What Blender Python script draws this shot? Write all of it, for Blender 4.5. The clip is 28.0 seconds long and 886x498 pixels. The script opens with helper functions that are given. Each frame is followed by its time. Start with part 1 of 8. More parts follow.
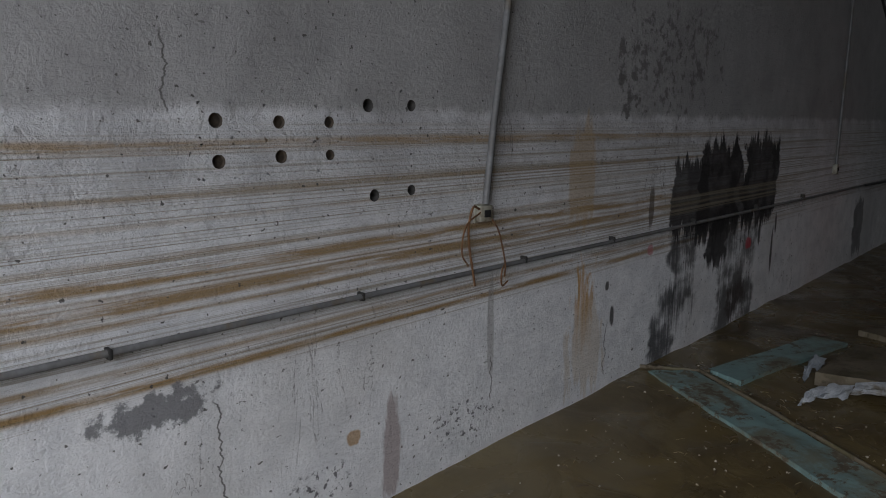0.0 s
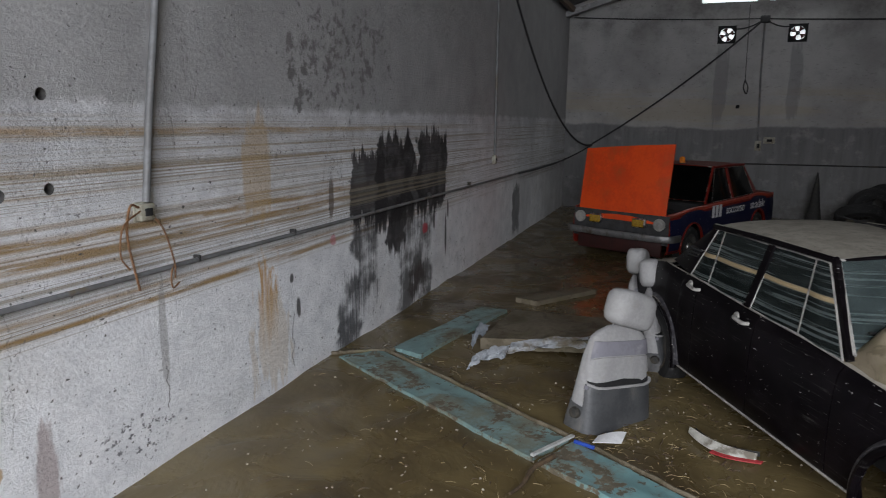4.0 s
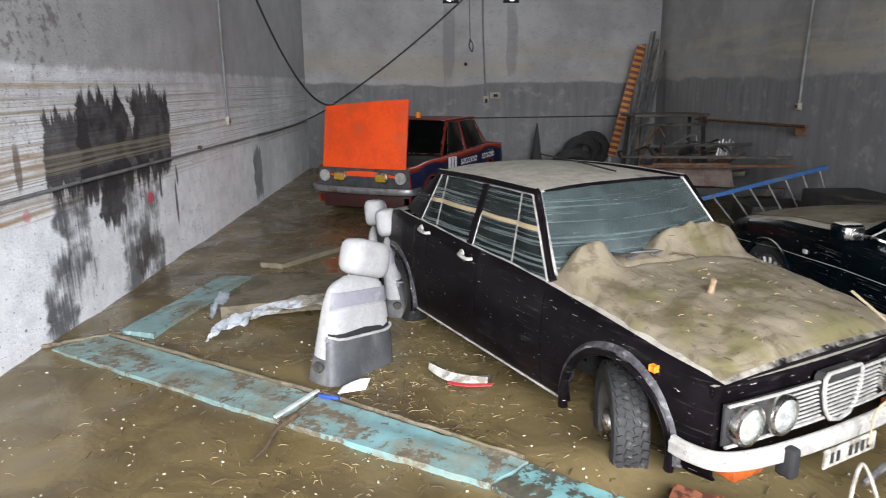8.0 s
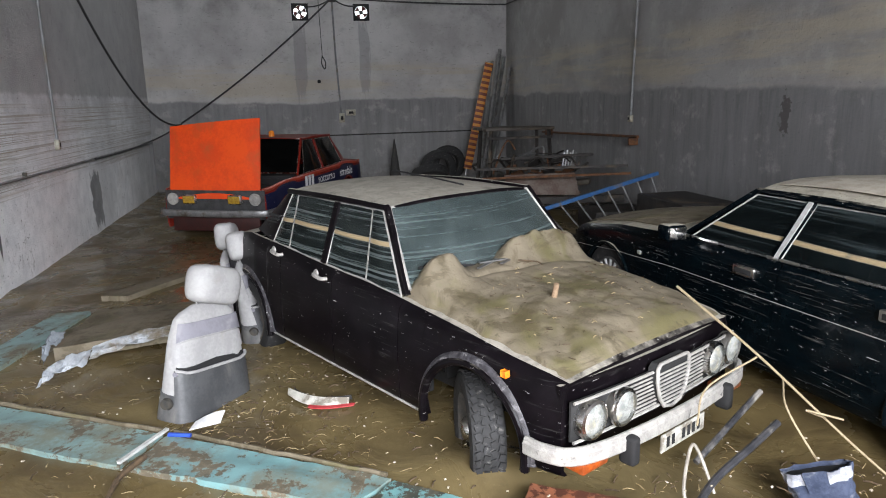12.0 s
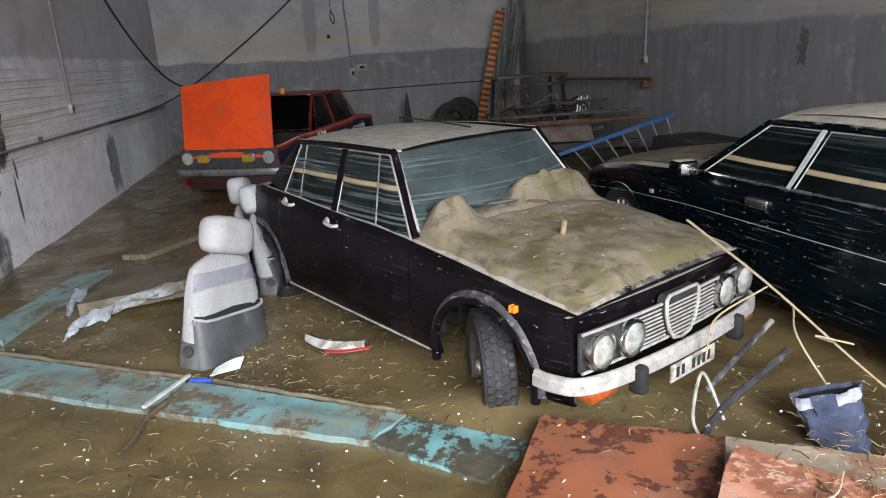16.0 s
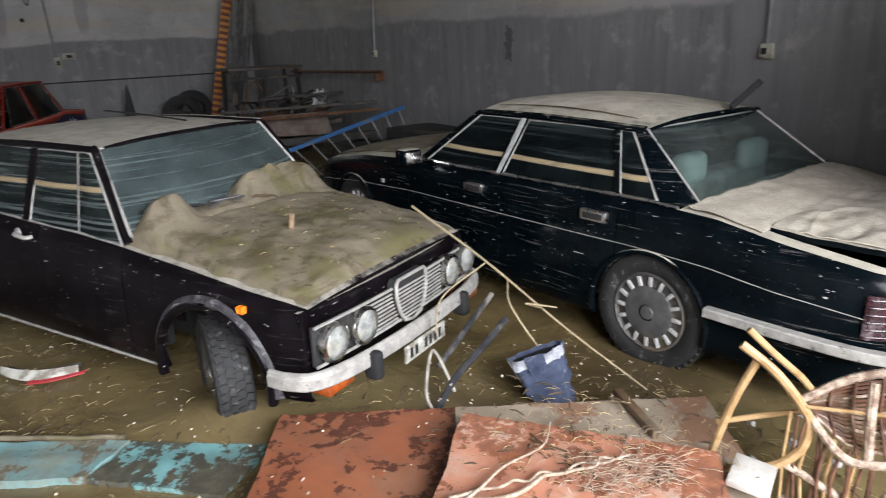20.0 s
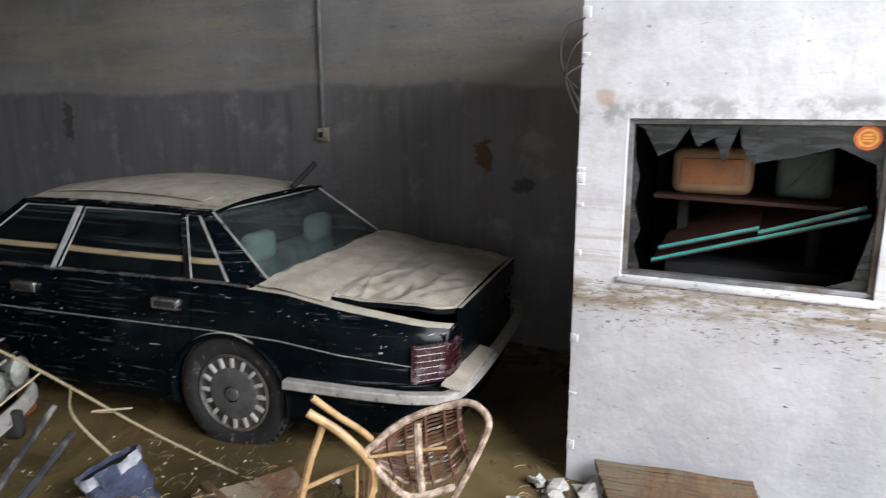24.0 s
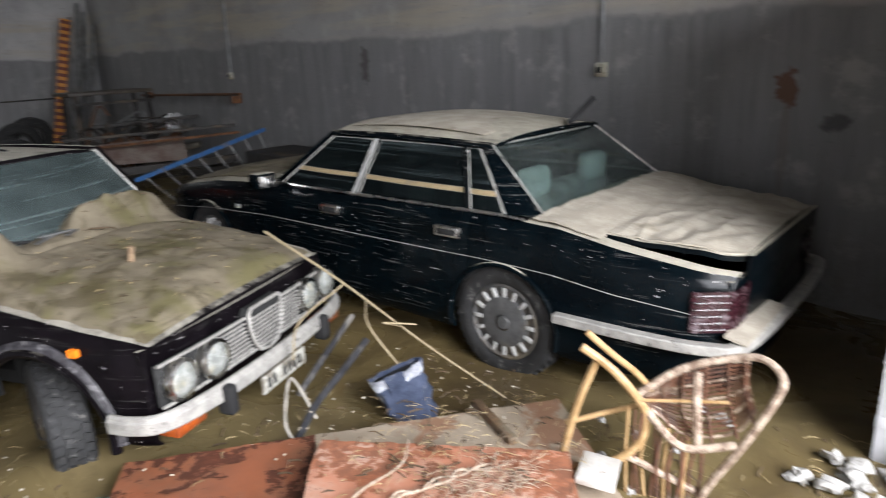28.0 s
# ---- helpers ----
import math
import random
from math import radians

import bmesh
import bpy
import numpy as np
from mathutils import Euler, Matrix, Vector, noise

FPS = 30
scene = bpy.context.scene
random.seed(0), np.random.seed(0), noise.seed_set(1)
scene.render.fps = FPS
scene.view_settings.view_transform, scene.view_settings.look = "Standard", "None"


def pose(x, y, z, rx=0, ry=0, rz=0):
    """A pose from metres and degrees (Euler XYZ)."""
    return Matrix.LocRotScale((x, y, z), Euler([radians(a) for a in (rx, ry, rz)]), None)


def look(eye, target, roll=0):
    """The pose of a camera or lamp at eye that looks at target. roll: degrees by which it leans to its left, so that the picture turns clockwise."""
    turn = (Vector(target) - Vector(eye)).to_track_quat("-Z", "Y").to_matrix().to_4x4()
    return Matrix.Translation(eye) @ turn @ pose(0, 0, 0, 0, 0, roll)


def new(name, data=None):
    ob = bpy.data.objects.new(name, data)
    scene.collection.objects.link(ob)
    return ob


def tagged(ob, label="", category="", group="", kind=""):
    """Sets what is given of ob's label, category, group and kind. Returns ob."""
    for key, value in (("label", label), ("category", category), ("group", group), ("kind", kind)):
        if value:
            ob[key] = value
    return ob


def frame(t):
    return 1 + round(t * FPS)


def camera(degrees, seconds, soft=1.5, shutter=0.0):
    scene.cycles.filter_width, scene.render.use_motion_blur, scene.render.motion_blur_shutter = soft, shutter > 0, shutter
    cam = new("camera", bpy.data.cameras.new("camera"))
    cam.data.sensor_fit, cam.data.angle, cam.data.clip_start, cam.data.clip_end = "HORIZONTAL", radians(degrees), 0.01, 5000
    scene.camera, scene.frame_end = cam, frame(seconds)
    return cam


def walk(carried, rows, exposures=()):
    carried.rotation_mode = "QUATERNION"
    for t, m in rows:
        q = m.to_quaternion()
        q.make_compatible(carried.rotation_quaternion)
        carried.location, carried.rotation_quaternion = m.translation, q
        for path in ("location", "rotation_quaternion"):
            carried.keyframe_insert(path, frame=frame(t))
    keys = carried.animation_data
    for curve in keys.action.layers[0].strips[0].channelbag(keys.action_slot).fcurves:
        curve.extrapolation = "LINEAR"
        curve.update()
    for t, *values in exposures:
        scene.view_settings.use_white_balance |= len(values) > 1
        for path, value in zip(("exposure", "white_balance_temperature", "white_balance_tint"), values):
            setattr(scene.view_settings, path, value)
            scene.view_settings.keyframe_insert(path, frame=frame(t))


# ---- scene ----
cam = camera(66.6, 28.0, soft=1.0, shutter=0.4)
PATH = [
    (0, (2.424, -0.239, 1.882), (1.048, 1.167, 1.521), 0.0),
    (0.5, (2.43, -0.233, 1.893), (1.101, 1.219, 1.534), 1.1),
    (1, (2.461, -0.218, 1.888), (1.211, 1.304, 1.543), 1.7),
    (1.5, (2.485, -0.202, 1.879), (1.311, 1.376, 1.515), 1.2),
    (2, (2.512, -0.199, 1.881), (1.464, 1.463, 1.507), 1.6),
    (2.5, (2.553, -0.201, 1.896), (1.625, 1.528, 1.509), 1.2),
    (4.5, (2.622, -0.134, 1.865), (2.061, 1.751, 1.501), 0.3),
    (5, (2.655, -0.112, 1.844), (2.22, 1.806, 1.481), -0.4),
    (5.5, (2.663, -0.101, 1.857), (2.357, 1.839, 1.479), -0.8),
    (6, (2.685, -0.064, 1.842), (2.456, 1.878, 1.422), -0.3),
    (6.5, (2.699, -0.059, 1.833), (2.535, 1.885, 1.394), -0.1),
    (7, (2.721, -0.059, 1.836), (2.618, 1.886, 1.381), -0.3),
    (7.5, (2.744, -0.058, 1.824), (2.684, 1.886, 1.361), 0.1),
    (8, (2.782, -0.046, 1.788), (2.805, 1.897, 1.316), -0.5),
    (8.5, (2.798, -0.049, 1.792), (2.947, 1.88, 1.286), -0.3),
    (9, (2.837, -0.061, 1.813), (3.064, 1.872, 1.353), -1.8),
    (9.5, (2.858, -0.063, 1.818), (3.135, 1.878, 1.42), -1.9),
    (10, (2.848, -0.066, 1.838), (3.126, 1.878, 1.463), -3.3),
    (10.5, (2.848, -0.063, 1.839), (3.177, 1.874, 1.464), -2.8),
    (11, (2.835, -0.031, 1.822), (3.229, 1.892, 1.438), -2.4),
    (11.5, (2.86, -0.05, 1.813), (3.266, 1.863, 1.395), -1.4),
    (12, (2.869, -0.05, 1.792), (3.28, 1.858, 1.36), -1.2),
    (12.5, (2.872, -0.056, 1.764), (3.279, 1.852, 1.321), -0.4),
    (14.5, (2.909, -0.108, 1.709), (3.284, 1.786, 1.186), -2.2),
    (15, (2.906, -0.104, 1.711), (3.268, 1.783, 1.158), -1.6),
    (15.5, (2.903, -0.096, 1.709), (3.24, 1.795, 1.151), -2.0),
    (16, (2.92, -0.098, 1.71), (3.262, 1.793, 1.158), -3.6),
    (16.5, (2.923, -0.094, 1.722), (3.316, 1.79, 1.178), -3.1),
    (17, (2.926, -0.082, 1.721), (3.329, 1.805, 1.191), -4.0),
    (17.5, (2.923, -0.074, 1.722), (3.384, 1.798, 1.188), -3.9),
    (18, (2.939, -0.069, 1.716), (3.449, 1.786, 1.169), -3.9),
    (18.5, (2.97, -0.066, 1.705), (3.585, 1.752, 1.144), -2.9),
    (19, (3.009, -0.077, 1.702), (3.717, 1.708, 1.143), -2.8),
    (19.5, (3.051, -0.108, 1.695), (3.843, 1.636, 1.122), -2.4),
    (20, (3.063, -0.105, 1.682), (4.06, 1.521, 1.08), -2.1),
    (20.5, (3.064, -0.117, 1.697), (4.195, 1.425, 1.111), -2.2),
    (21, (3.065, -0.139, 1.705), (4.318, 1.311, 1.133), -2.1),
    (21.5, (3.046, -0.15, 1.707), (4.423, 1.188, 1.149), -2.7),
    (23.5, (3.16, -0.244, 1.721), (4.81, 0.79, 1.266), -0.4),
    (24, (3.183, -0.283, 1.746), (4.947, 0.559, 1.321), -0.2),
    (24.5, (3.203, -0.33, 1.779), (5.048, 0.356, 1.423), -1.1),
    (25, (3.191, -0.35, 1.778), (5.076, 0.25, 1.481), -1.4),
    (25.5, (3.175, -0.324, 1.775), (5.029, 0.341, 1.426), -1.6),
    (26, (3.216, -0.282, 1.755), (4.94, 0.654, 1.364), -3.0),
    (26.5, (3.257, -0.234, 1.752), (4.749, 1.035, 1.346), -2.2),
    (27, (3.226, -0.181, 1.73), (4.46, 1.31, 1.226), -1.9),
    (27.5, (3.146, -0.132, 1.726), (4.212, 1.476, 1.199), -2.1),
    (28, (3.164, -0.177, 1.682), (4.454, 1.244, 1.12), -2.4),
]
EXPOSURE = [(0, -2.5), (1, -2.5), (2.5, -2.4), (4.5, -0.9), (5, -0.62), (6, -0.02), (7, 0.28), (8, 0.34), (12.5, 0.02), (17, -0.14), (20, -0.33), (22.5, -0.55), (24, -0.85), (25, -0.98), (26, -1.2), (27, -0.55), (28, -0.22)]
walk(cam, [(t, look(eye, target, roll)) for t, eye, target, roll in PATH], EXPOSURE)

# ---- light and exposure ----
world = bpy.data.worlds.new("sky")
scene.world = world
world.use_nodes = True
wt = world.node_tree
sky = wt.nodes.new("ShaderNodeTexSky")
sky.sky_type, sky.sun_disc, sky.sun_elevation, sky.sun_rotation = "NISHITA", False, radians(38), radians(200)
sky.air_density, sky.dust_density = 1.0, 4.0
wt.links.new(sky.outputs[0], wt.nodes["Background"].inputs[0])
wt.nodes["Background"].inputs[1].default_value = 0.15


def area_lamp(name, place, target, sx, sy, watts, color):
    data = bpy.data.lights.new(name, "AREA")
    data.shape, data.size, data.size_y, data.energy, data.color = "RECTANGLE", sx, sy, watts, color
    ob = new(name, data)
    ob.matrix_world = look(place, target)
    return ob


DOOR_Y = -2.3
area_lamp("daylight_outside_gate", (3.8, -4.7, 4.0), (3.1, 3.0, 0.7), 5.6, 4.0, 2900, (0.945, 0.976, 1.055))
area_lamp("daylight_in_gable_window", (3.8, 14.9, 4.55), (3.8, 8.0, 2.0), 2.3, 0.5, 60, (0.95, 0.98, 1.0))


# ---- geometry helpers ----
class Geo:
    """Collects vertices and faces of one mesh."""

    def __init__(self):
        self.v, self.f = [], []

    def add(self, verts, faces):
        n = len(self.v)
        self.v += [tuple(p) for p in verts]
        self.f += [tuple(i + n for i in face) for face in faces]
        return self

    def box(self, a, b, m=None):
        (x0, y0, z0), (x1, y1, z1) = a, b
        vs = [(x, y, z) for x in (x0, x1) for y in (y0, y1) for z in (z0, z1)]
        if m is not None:
            vs = [m @ Vector(p) for p in vs]
        return self.add(vs, [(0, 1, 3, 2), (4, 6, 7, 5), (0, 4, 5, 1), (2, 3, 7, 6), (0, 2, 6, 4), (1, 5, 7, 3)])

    def rbox(self, a, b, r=0.01, m=None, seg=2):
        bm = bmesh.new()
        bmesh.ops.create_cube(bm, size=1)
        for v in bm.verts:
            v.co = Vector([(a[i] + b[i]) / 2 + v.co[i] * (b[i] - a[i]) for i in range(3)])
        bmesh.ops.bevel(bm, geom=bm.edges[:], offset=r, segments=seg, affect="EDGES", profile=0.5)
        if m is not None:
            bm.transform(m)
        bm.verts.index_update()
        self.add([v.co[:] for v in bm.verts], [[v.index for v in f.verts] for f in bm.faces])
        bm.free()
        return self

    def beam(self, p, q, w, h, up=(0, 0, 1)):
        p, q = Vector(p), Vector(q)
        d = (q - p).normalized()
        s = d.cross(Vector(up))
        s = s.normalized() if s.length > 1e-4 else Vector((1, 0, 0))
        u = s.cross(d)
        c = [(-w / 2, -h / 2), (w / 2, -h / 2), (w / 2, h / 2), (-w / 2, h / 2)]
        vs = [e + s * a + u * b for e in (p, q) for a, b in c]
        return self.add(vs, [(0, 1, 2, 3), (7, 6, 5, 4), (0, 4, 5, 1), (1, 5, 6, 2), (2, 6, 7, 3), (3, 7, 4, 0)])

    def tube(self, pts, r, n=8, r2=None, caps=True):
        pts = [Vector(p) for p in pts]
        rings = []
        u = None
        for i, p in enumerate(pts):
            d = (pts[min(i + 1, len(pts) - 1)] - pts[max(i - 1, 0)]).normalized()
            if u is None:
                u = d.cross(Vector((0.31, 0.2, 0.93)))
                u = u.normalized() if u.length > 1e-3 else Vector((1, 0, 0))
            u = (u - d * u.dot(d)).normalized()
            w = d.cross(u)
            rr = r if r2 is None else r + (r2 - r) * i / (len(pts) - 1)
            rings.append([p + (u * math.cos(2 * math.pi * k / n) + w * math.sin(2 * math.pi * k / n)) * rr for k in range(n)])
        faces = []
        for i in range(len(pts) - 1):
            for k in range(n):
                a, b = i * n + k, i * n + (k + 1) % n
                faces.append((a, b, b + n, a + n))
        if caps:
            faces += [tuple(range(n - 1, -1, -1)), tuple((len(pts) - 1) * n + k for k in range(n))]
        return self.add([p for ring in rings for p in ring], faces)

    def sweep(self, pts, w, h):
        """One continuous rail of section w by h along pts, kept upright."""
        pts = [Vector(p) for p in pts]
        vs = []
        for i, p in enumerate(pts):
            d = pts[min(i + 1, len(pts) - 1)] - pts[max(i - 1, 0)]
            s = d.cross(Vector((0, 0, 1))).normalized()
            for a, b in ((-0.5, -0.38), (-0.38, -0.5), (0.38, -0.5), (0.5, -0.38), (0.5, 0.38), (0.38, 0.5), (-0.38, 0.5), (-0.5, 0.38)):
                vs.append(p + s * (a * w) + Vector((0, 0, b * h)))
        fs = [(i * 8 + k, i * 8 + (k + 1) % 8, (i + 1) * 8 + (k + 1) % 8, (i + 1) * 8 + k) for i in range(len(pts) - 1) for k in range(8)]
        return self.add(vs, fs + [tuple(range(7, -1, -1)), tuple((len(pts) - 1) * 8 + k for k in range(8))])

    def lathe(self, profile, n=32, m=None, closed=False):
        """Profile of (radius, height along local y)."""
        vs, k = [], len(profile)
        for i in range(n):
            c, s = math.cos(2 * math.pi * i / n), math.sin(2 * math.pi * i / n)
            vs += [Vector((r * c, h, r * s)) for r, h in profile]
        if m is not None:
            vs = [m @ p for p in vs]
        fs = []
        for i in range(n):
            for j in range(k if closed else k - 1):
                a, b = i * k + j, i * k + (j + 1) % k
                c, d = ((i + 1) % n) * k + (j + 1) % k, ((i + 1) % n) * k + j
                fs.append((a, b, c, d))
        return self.add(vs, fs)

    def grid(self, func, nu, nv, thick=None):
        """A patch func(u, v); thick: a vector function or offset that closes it into a slab."""
        top = [Vector(func(i / nu, j / nv)) for i in range(nu + 1) for j in range(nv + 1)]
        at = lambda i, j: i * (nv + 1) + j  # noqa: E731
        fs = [(at(i, j), at(i + 1, j), at(i + 1, j + 1), at(i, j + 1)) for i in range(nu) for j in range(nv)]
        if thick is None:
            return self.add(top, fs)
        n, off = len(top), Vector(thick)
        fs += [tuple(n + k for k in reversed(f)) for f in fs]
        rim = [at(i, 0) for i in range(nu)] + [at(nu, j) for j in range(nv)] + [at(i, nv) for i in range(nu, 0, -1)] + [at(0, j) for j in range(nv, 0, -1)]
        for a, b in zip(rim, rim[1:] + rim[:1]):
            fs.append((b, a, n + a, n + b))
        return self.add(top + [p - off for p in top], fs)

    def mesh(self, name, material, smooth=40):
        me = bpy.data.meshes.new(name)
        me.from_pydata(self.v, [], self.f)
        me.validate()
        bm = bmesh.new()
        bm.from_mesh(me)
        bmesh.ops.recalc_face_normals(bm, faces=bm.faces[:])
        bm.to_mesh(me)
        bm.free()
        if material:
            me.materials.append(material)
        if smooth:
            me.polygons.foreach_set("use_smooth", [True] * len(me.polygons))
            me.set_sharp_from_angle(angle=radians(smooth))
        return me


def part(name, geo, material, parent, label="", smooth=40, m=None):
    ob = new(name, geo if isinstance(geo, bpy.types.Mesh) else geo.mesh(name, material, smooth))
    ob.parent = parent
    if m is not None:
        ob.matrix_local = m
    return tagged(ob, label)


def thing(name, m, label, category, group="", kind=""):
    ob = new(name)
    ob.empty_display_size = 0.1
    ob.matrix_world = m
    return tagged(ob, label, category, group, kind)


def solid(name, geo, material, label, category="", group="", kind="", m=None, smooth=40):
    ob = new(name, geo.mesh(name, material, smooth))
    if m is not None:
        ob.matrix_world = m
    return tagged(ob, label, category, group, kind)


def lerp(a, b, t):
    return Vector(a) * (1 - t) + Vector(b) * t


def patch(a, b, c, d, bulge=(0, 0, 0)):
    """Bilinear patch through a (u0 v0), b (u1 v0), c (u1 v1), d (u0 v1), swelling by bulge in its middle."""
    return lambda u, v: lerp(lerp(a, b, u), lerp(d, c, u), v) + Vector(bulge) * (1 - (2 * u - 1) ** 2) * (0.4 + 0.6 * (1 - (2 * v - 1) ** 2))


def sag(p, q, drop, n=14):
    return [lerp(p, q, i / n) - Vector((0, 0, drop * 4 * (i / n) * (1 - i / n))) for i in range(n + 1)]


def arc_points(pts, n=6):
    """Catmull-Rom curve through pts."""
    pts = [Vector(p) for p in pts]
    ext = [2 * pts[0] - pts[1]] + pts + [2 * pts[-1] - pts[-2]]
    out = []
    for i in range(len(pts) - 1):
        a, b, c, d = ext[i : i + 4]
        for k in range(n):
            t = k / n
            out.append(0.5 * (2 * b + (c - a) * t + (2 * a - 5 * b + 4 * c - d) * t * t + (3 * b - a - 3 * c + d) * t**3))
    return out + [pts[-1]]


# ---- materials ----
class Mat:
    """A small writer for procedural node materials."""

    def __init__(self, name, rough=0.6, metal=0.0):
        self.m = bpy.data.materials.new(name)
        self.m.use_nodes = True
        self.t = self.m.node_tree
        self.b = self.t.nodes["Principled BSDF"]
        self.b.inputs["Roughness"].default_value, self.b.inputs["Metallic"].default_value = rough, metal
        tc = self.t.nodes.new("ShaderNodeTexCoord")
        self.pos = tc.outputs["Object"]
        sep = self.t.nodes.new("ShaderNodeSeparateXYZ")
        self.t.links.new(self.pos, sep.inputs[0])
        self.x, self.y, self.z = sep.outputs

    def put(self, socket, value):
        if isinstance(value, bpy.types.NodeSocket):
            self.t.links.new(value, socket)
        elif isinstance(value, (tuple, list)):
            socket.default_value = (*value, 1) if len(value) == 3 and len(socket.default_value) == 4 else value
        else:
            socket.default_value = value

    def noise(self, scale, detail=4.0, rough=0.55, stretch=None, kind="noise", warp=0.0):
        n = self.t.nodes.new("ShaderNodeTexNoise" if kind == "noise" else "ShaderNodeTexVoronoi")
        vec = self.pos
        if stretch:
            mp = self.t.nodes.new("ShaderNodeMapping")
            mp.inputs["Scale"].default_value = stretch
            self.t.links.new(vec, mp.inputs[0])
            vec = mp.outputs[0]
        self.t.links.new(vec, n.inputs["Vector"])
        n.inputs["Scale"].default_value = scale
        if kind == "noise":
            n.inputs["Detail"].default_value, n.inputs["Roughness"].default_value, n.inputs["Distortion"].default_value = detail, rough, warp
            return n.outputs["Fac"]
        return n.outputs["Distance"]

    def math(self, op, a, b=0.0, clamp=False):
        n = self.t.nodes.new("ShaderNodeMath")
        n.operation, n.use_clamp = op, clamp
        self.put(n.inputs[0], a)
        self.put(n.inputs[1], b)
        return n.outputs[0]

    def ramp(self, v, a, b):
        """0 at a, 1 at b, smooth between."""
        n = self.t.nodes.new("ShaderNodeMapRange")
        n.interpolation_type = "SMOOTHSTEP"
        self.put(n.inputs[0], v)
        n.inputs[1].default_value, n.inputs[2].default_value = min(a, b), max(a, b)
        n.inputs[3].default_value, n.inputs[4].default_value = (0, 1) if a < b else (1, 0)
        return n.outputs[0]

    def mul(self, *some):
        out = some[0]
        for s in some[1:]:
            out = self.math("MULTIPLY", out, s)
        return out

    def mix(self, fac, a, b):
        n = self.t.nodes.new("ShaderNodeMix")
        n.data_type = "RGBA"
        self.put(n.inputs[0], fac)
        self.put(n.inputs[6], a)
        self.put(n.inputs[7], b)
        return n.outputs[2]

    def band(self, v, lo, hi, soft):
        return self.mul(self.ramp(v, lo - soft, lo + soft), self.ramp(v, hi + soft, hi - soft))

    def blob(self, u, v, u0, u1, v0, v1, edge, amount=0.5):
        """A patch on a wall with an uneven edge, which the noise socket edge frays."""
        du = self.math("DIVIDE", self.math("ABSOLUTE", self.math("SUBTRACT", u, (u0 + u1) / 2)), (u1 - u0) / 2)
        dv = self.math("DIVIDE", self.math("ABSOLUTE", self.math("SUBTRACT", v, (v0 + v1) / 2)), (v1 - v0) / 2)
        d = self.math("POWER", self.math("ADD", self.math("POWER", du, 2.6), self.math("POWER", dv, 2.6)), 0.385)
        d = self.math("ADD", d, self.math("MULTIPLY", self.math("SUBTRACT", edge, 0.5), amount * 4))
        return self.ramp(d, 1.12, 0.80)

    def bump(self, height, strength=0.3, distance=0.01):
        n = self.t.nodes.new("ShaderNodeBump")
        n.inputs["Strength"].default_value, n.inputs["Distance"].default_value = strength, distance
        self.put(n.inputs["Height"], height)
        self.t.links.new(n.outputs[0], self.b.inputs["Normal"])

    def up(self):
        g = self.t.nodes.new("ShaderNodeNewGeometry")
        s = self.t.nodes.new("ShaderNodeSeparateXYZ")
        self.t.links.new(g.outputs["Normal"], s.inputs[0])
        return s.outputs[2]

    def random(self):
        return self.t.nodes.new("ShaderNodeObjectInfo").outputs["Random"]

    def color(self, c):
        self.put(self.b.inputs["Base Color"], c)
        return self

    def rough(self, v):
        self.put(self.b.inputs["Roughness"], v)
        return self


def plain(name, c1, c2, scale=8, rough=0.6, metal=0.0, bump=0.25, dist=0.004, stretch=None, dirt=None, dirt_at=(0.52, 0.68), dirt_scale=3):
    """Two tones, fine grain, and dirt in uneven patches."""
    k = Mat(name, rough, metal)
    a, fine = k.noise(scale, 5, 0.6, stretch), k.noise(scale * 9, 3, 0.6, stretch)
    c = k.mix(k.ramp(k.math("ADD", a, k.math("MULTIPLY", k.math("SUBTRACT", fine, 0.5), 0.4)), 0.35, 0.65), c1, c2)
    if dirt:
        f = k.ramp(k.noise(dirt_scale, 6, 0.65, None, "noise", 0.4), *dirt_at)
        c = k.mix(f, c, dirt)
        k.rough(k.math("ADD", rough, k.math("MULTIPLY", f, 0.25), True))
    k.color(c)
    k.bump(k.math("ADD", a, fine), bump, dist)
    return k.m


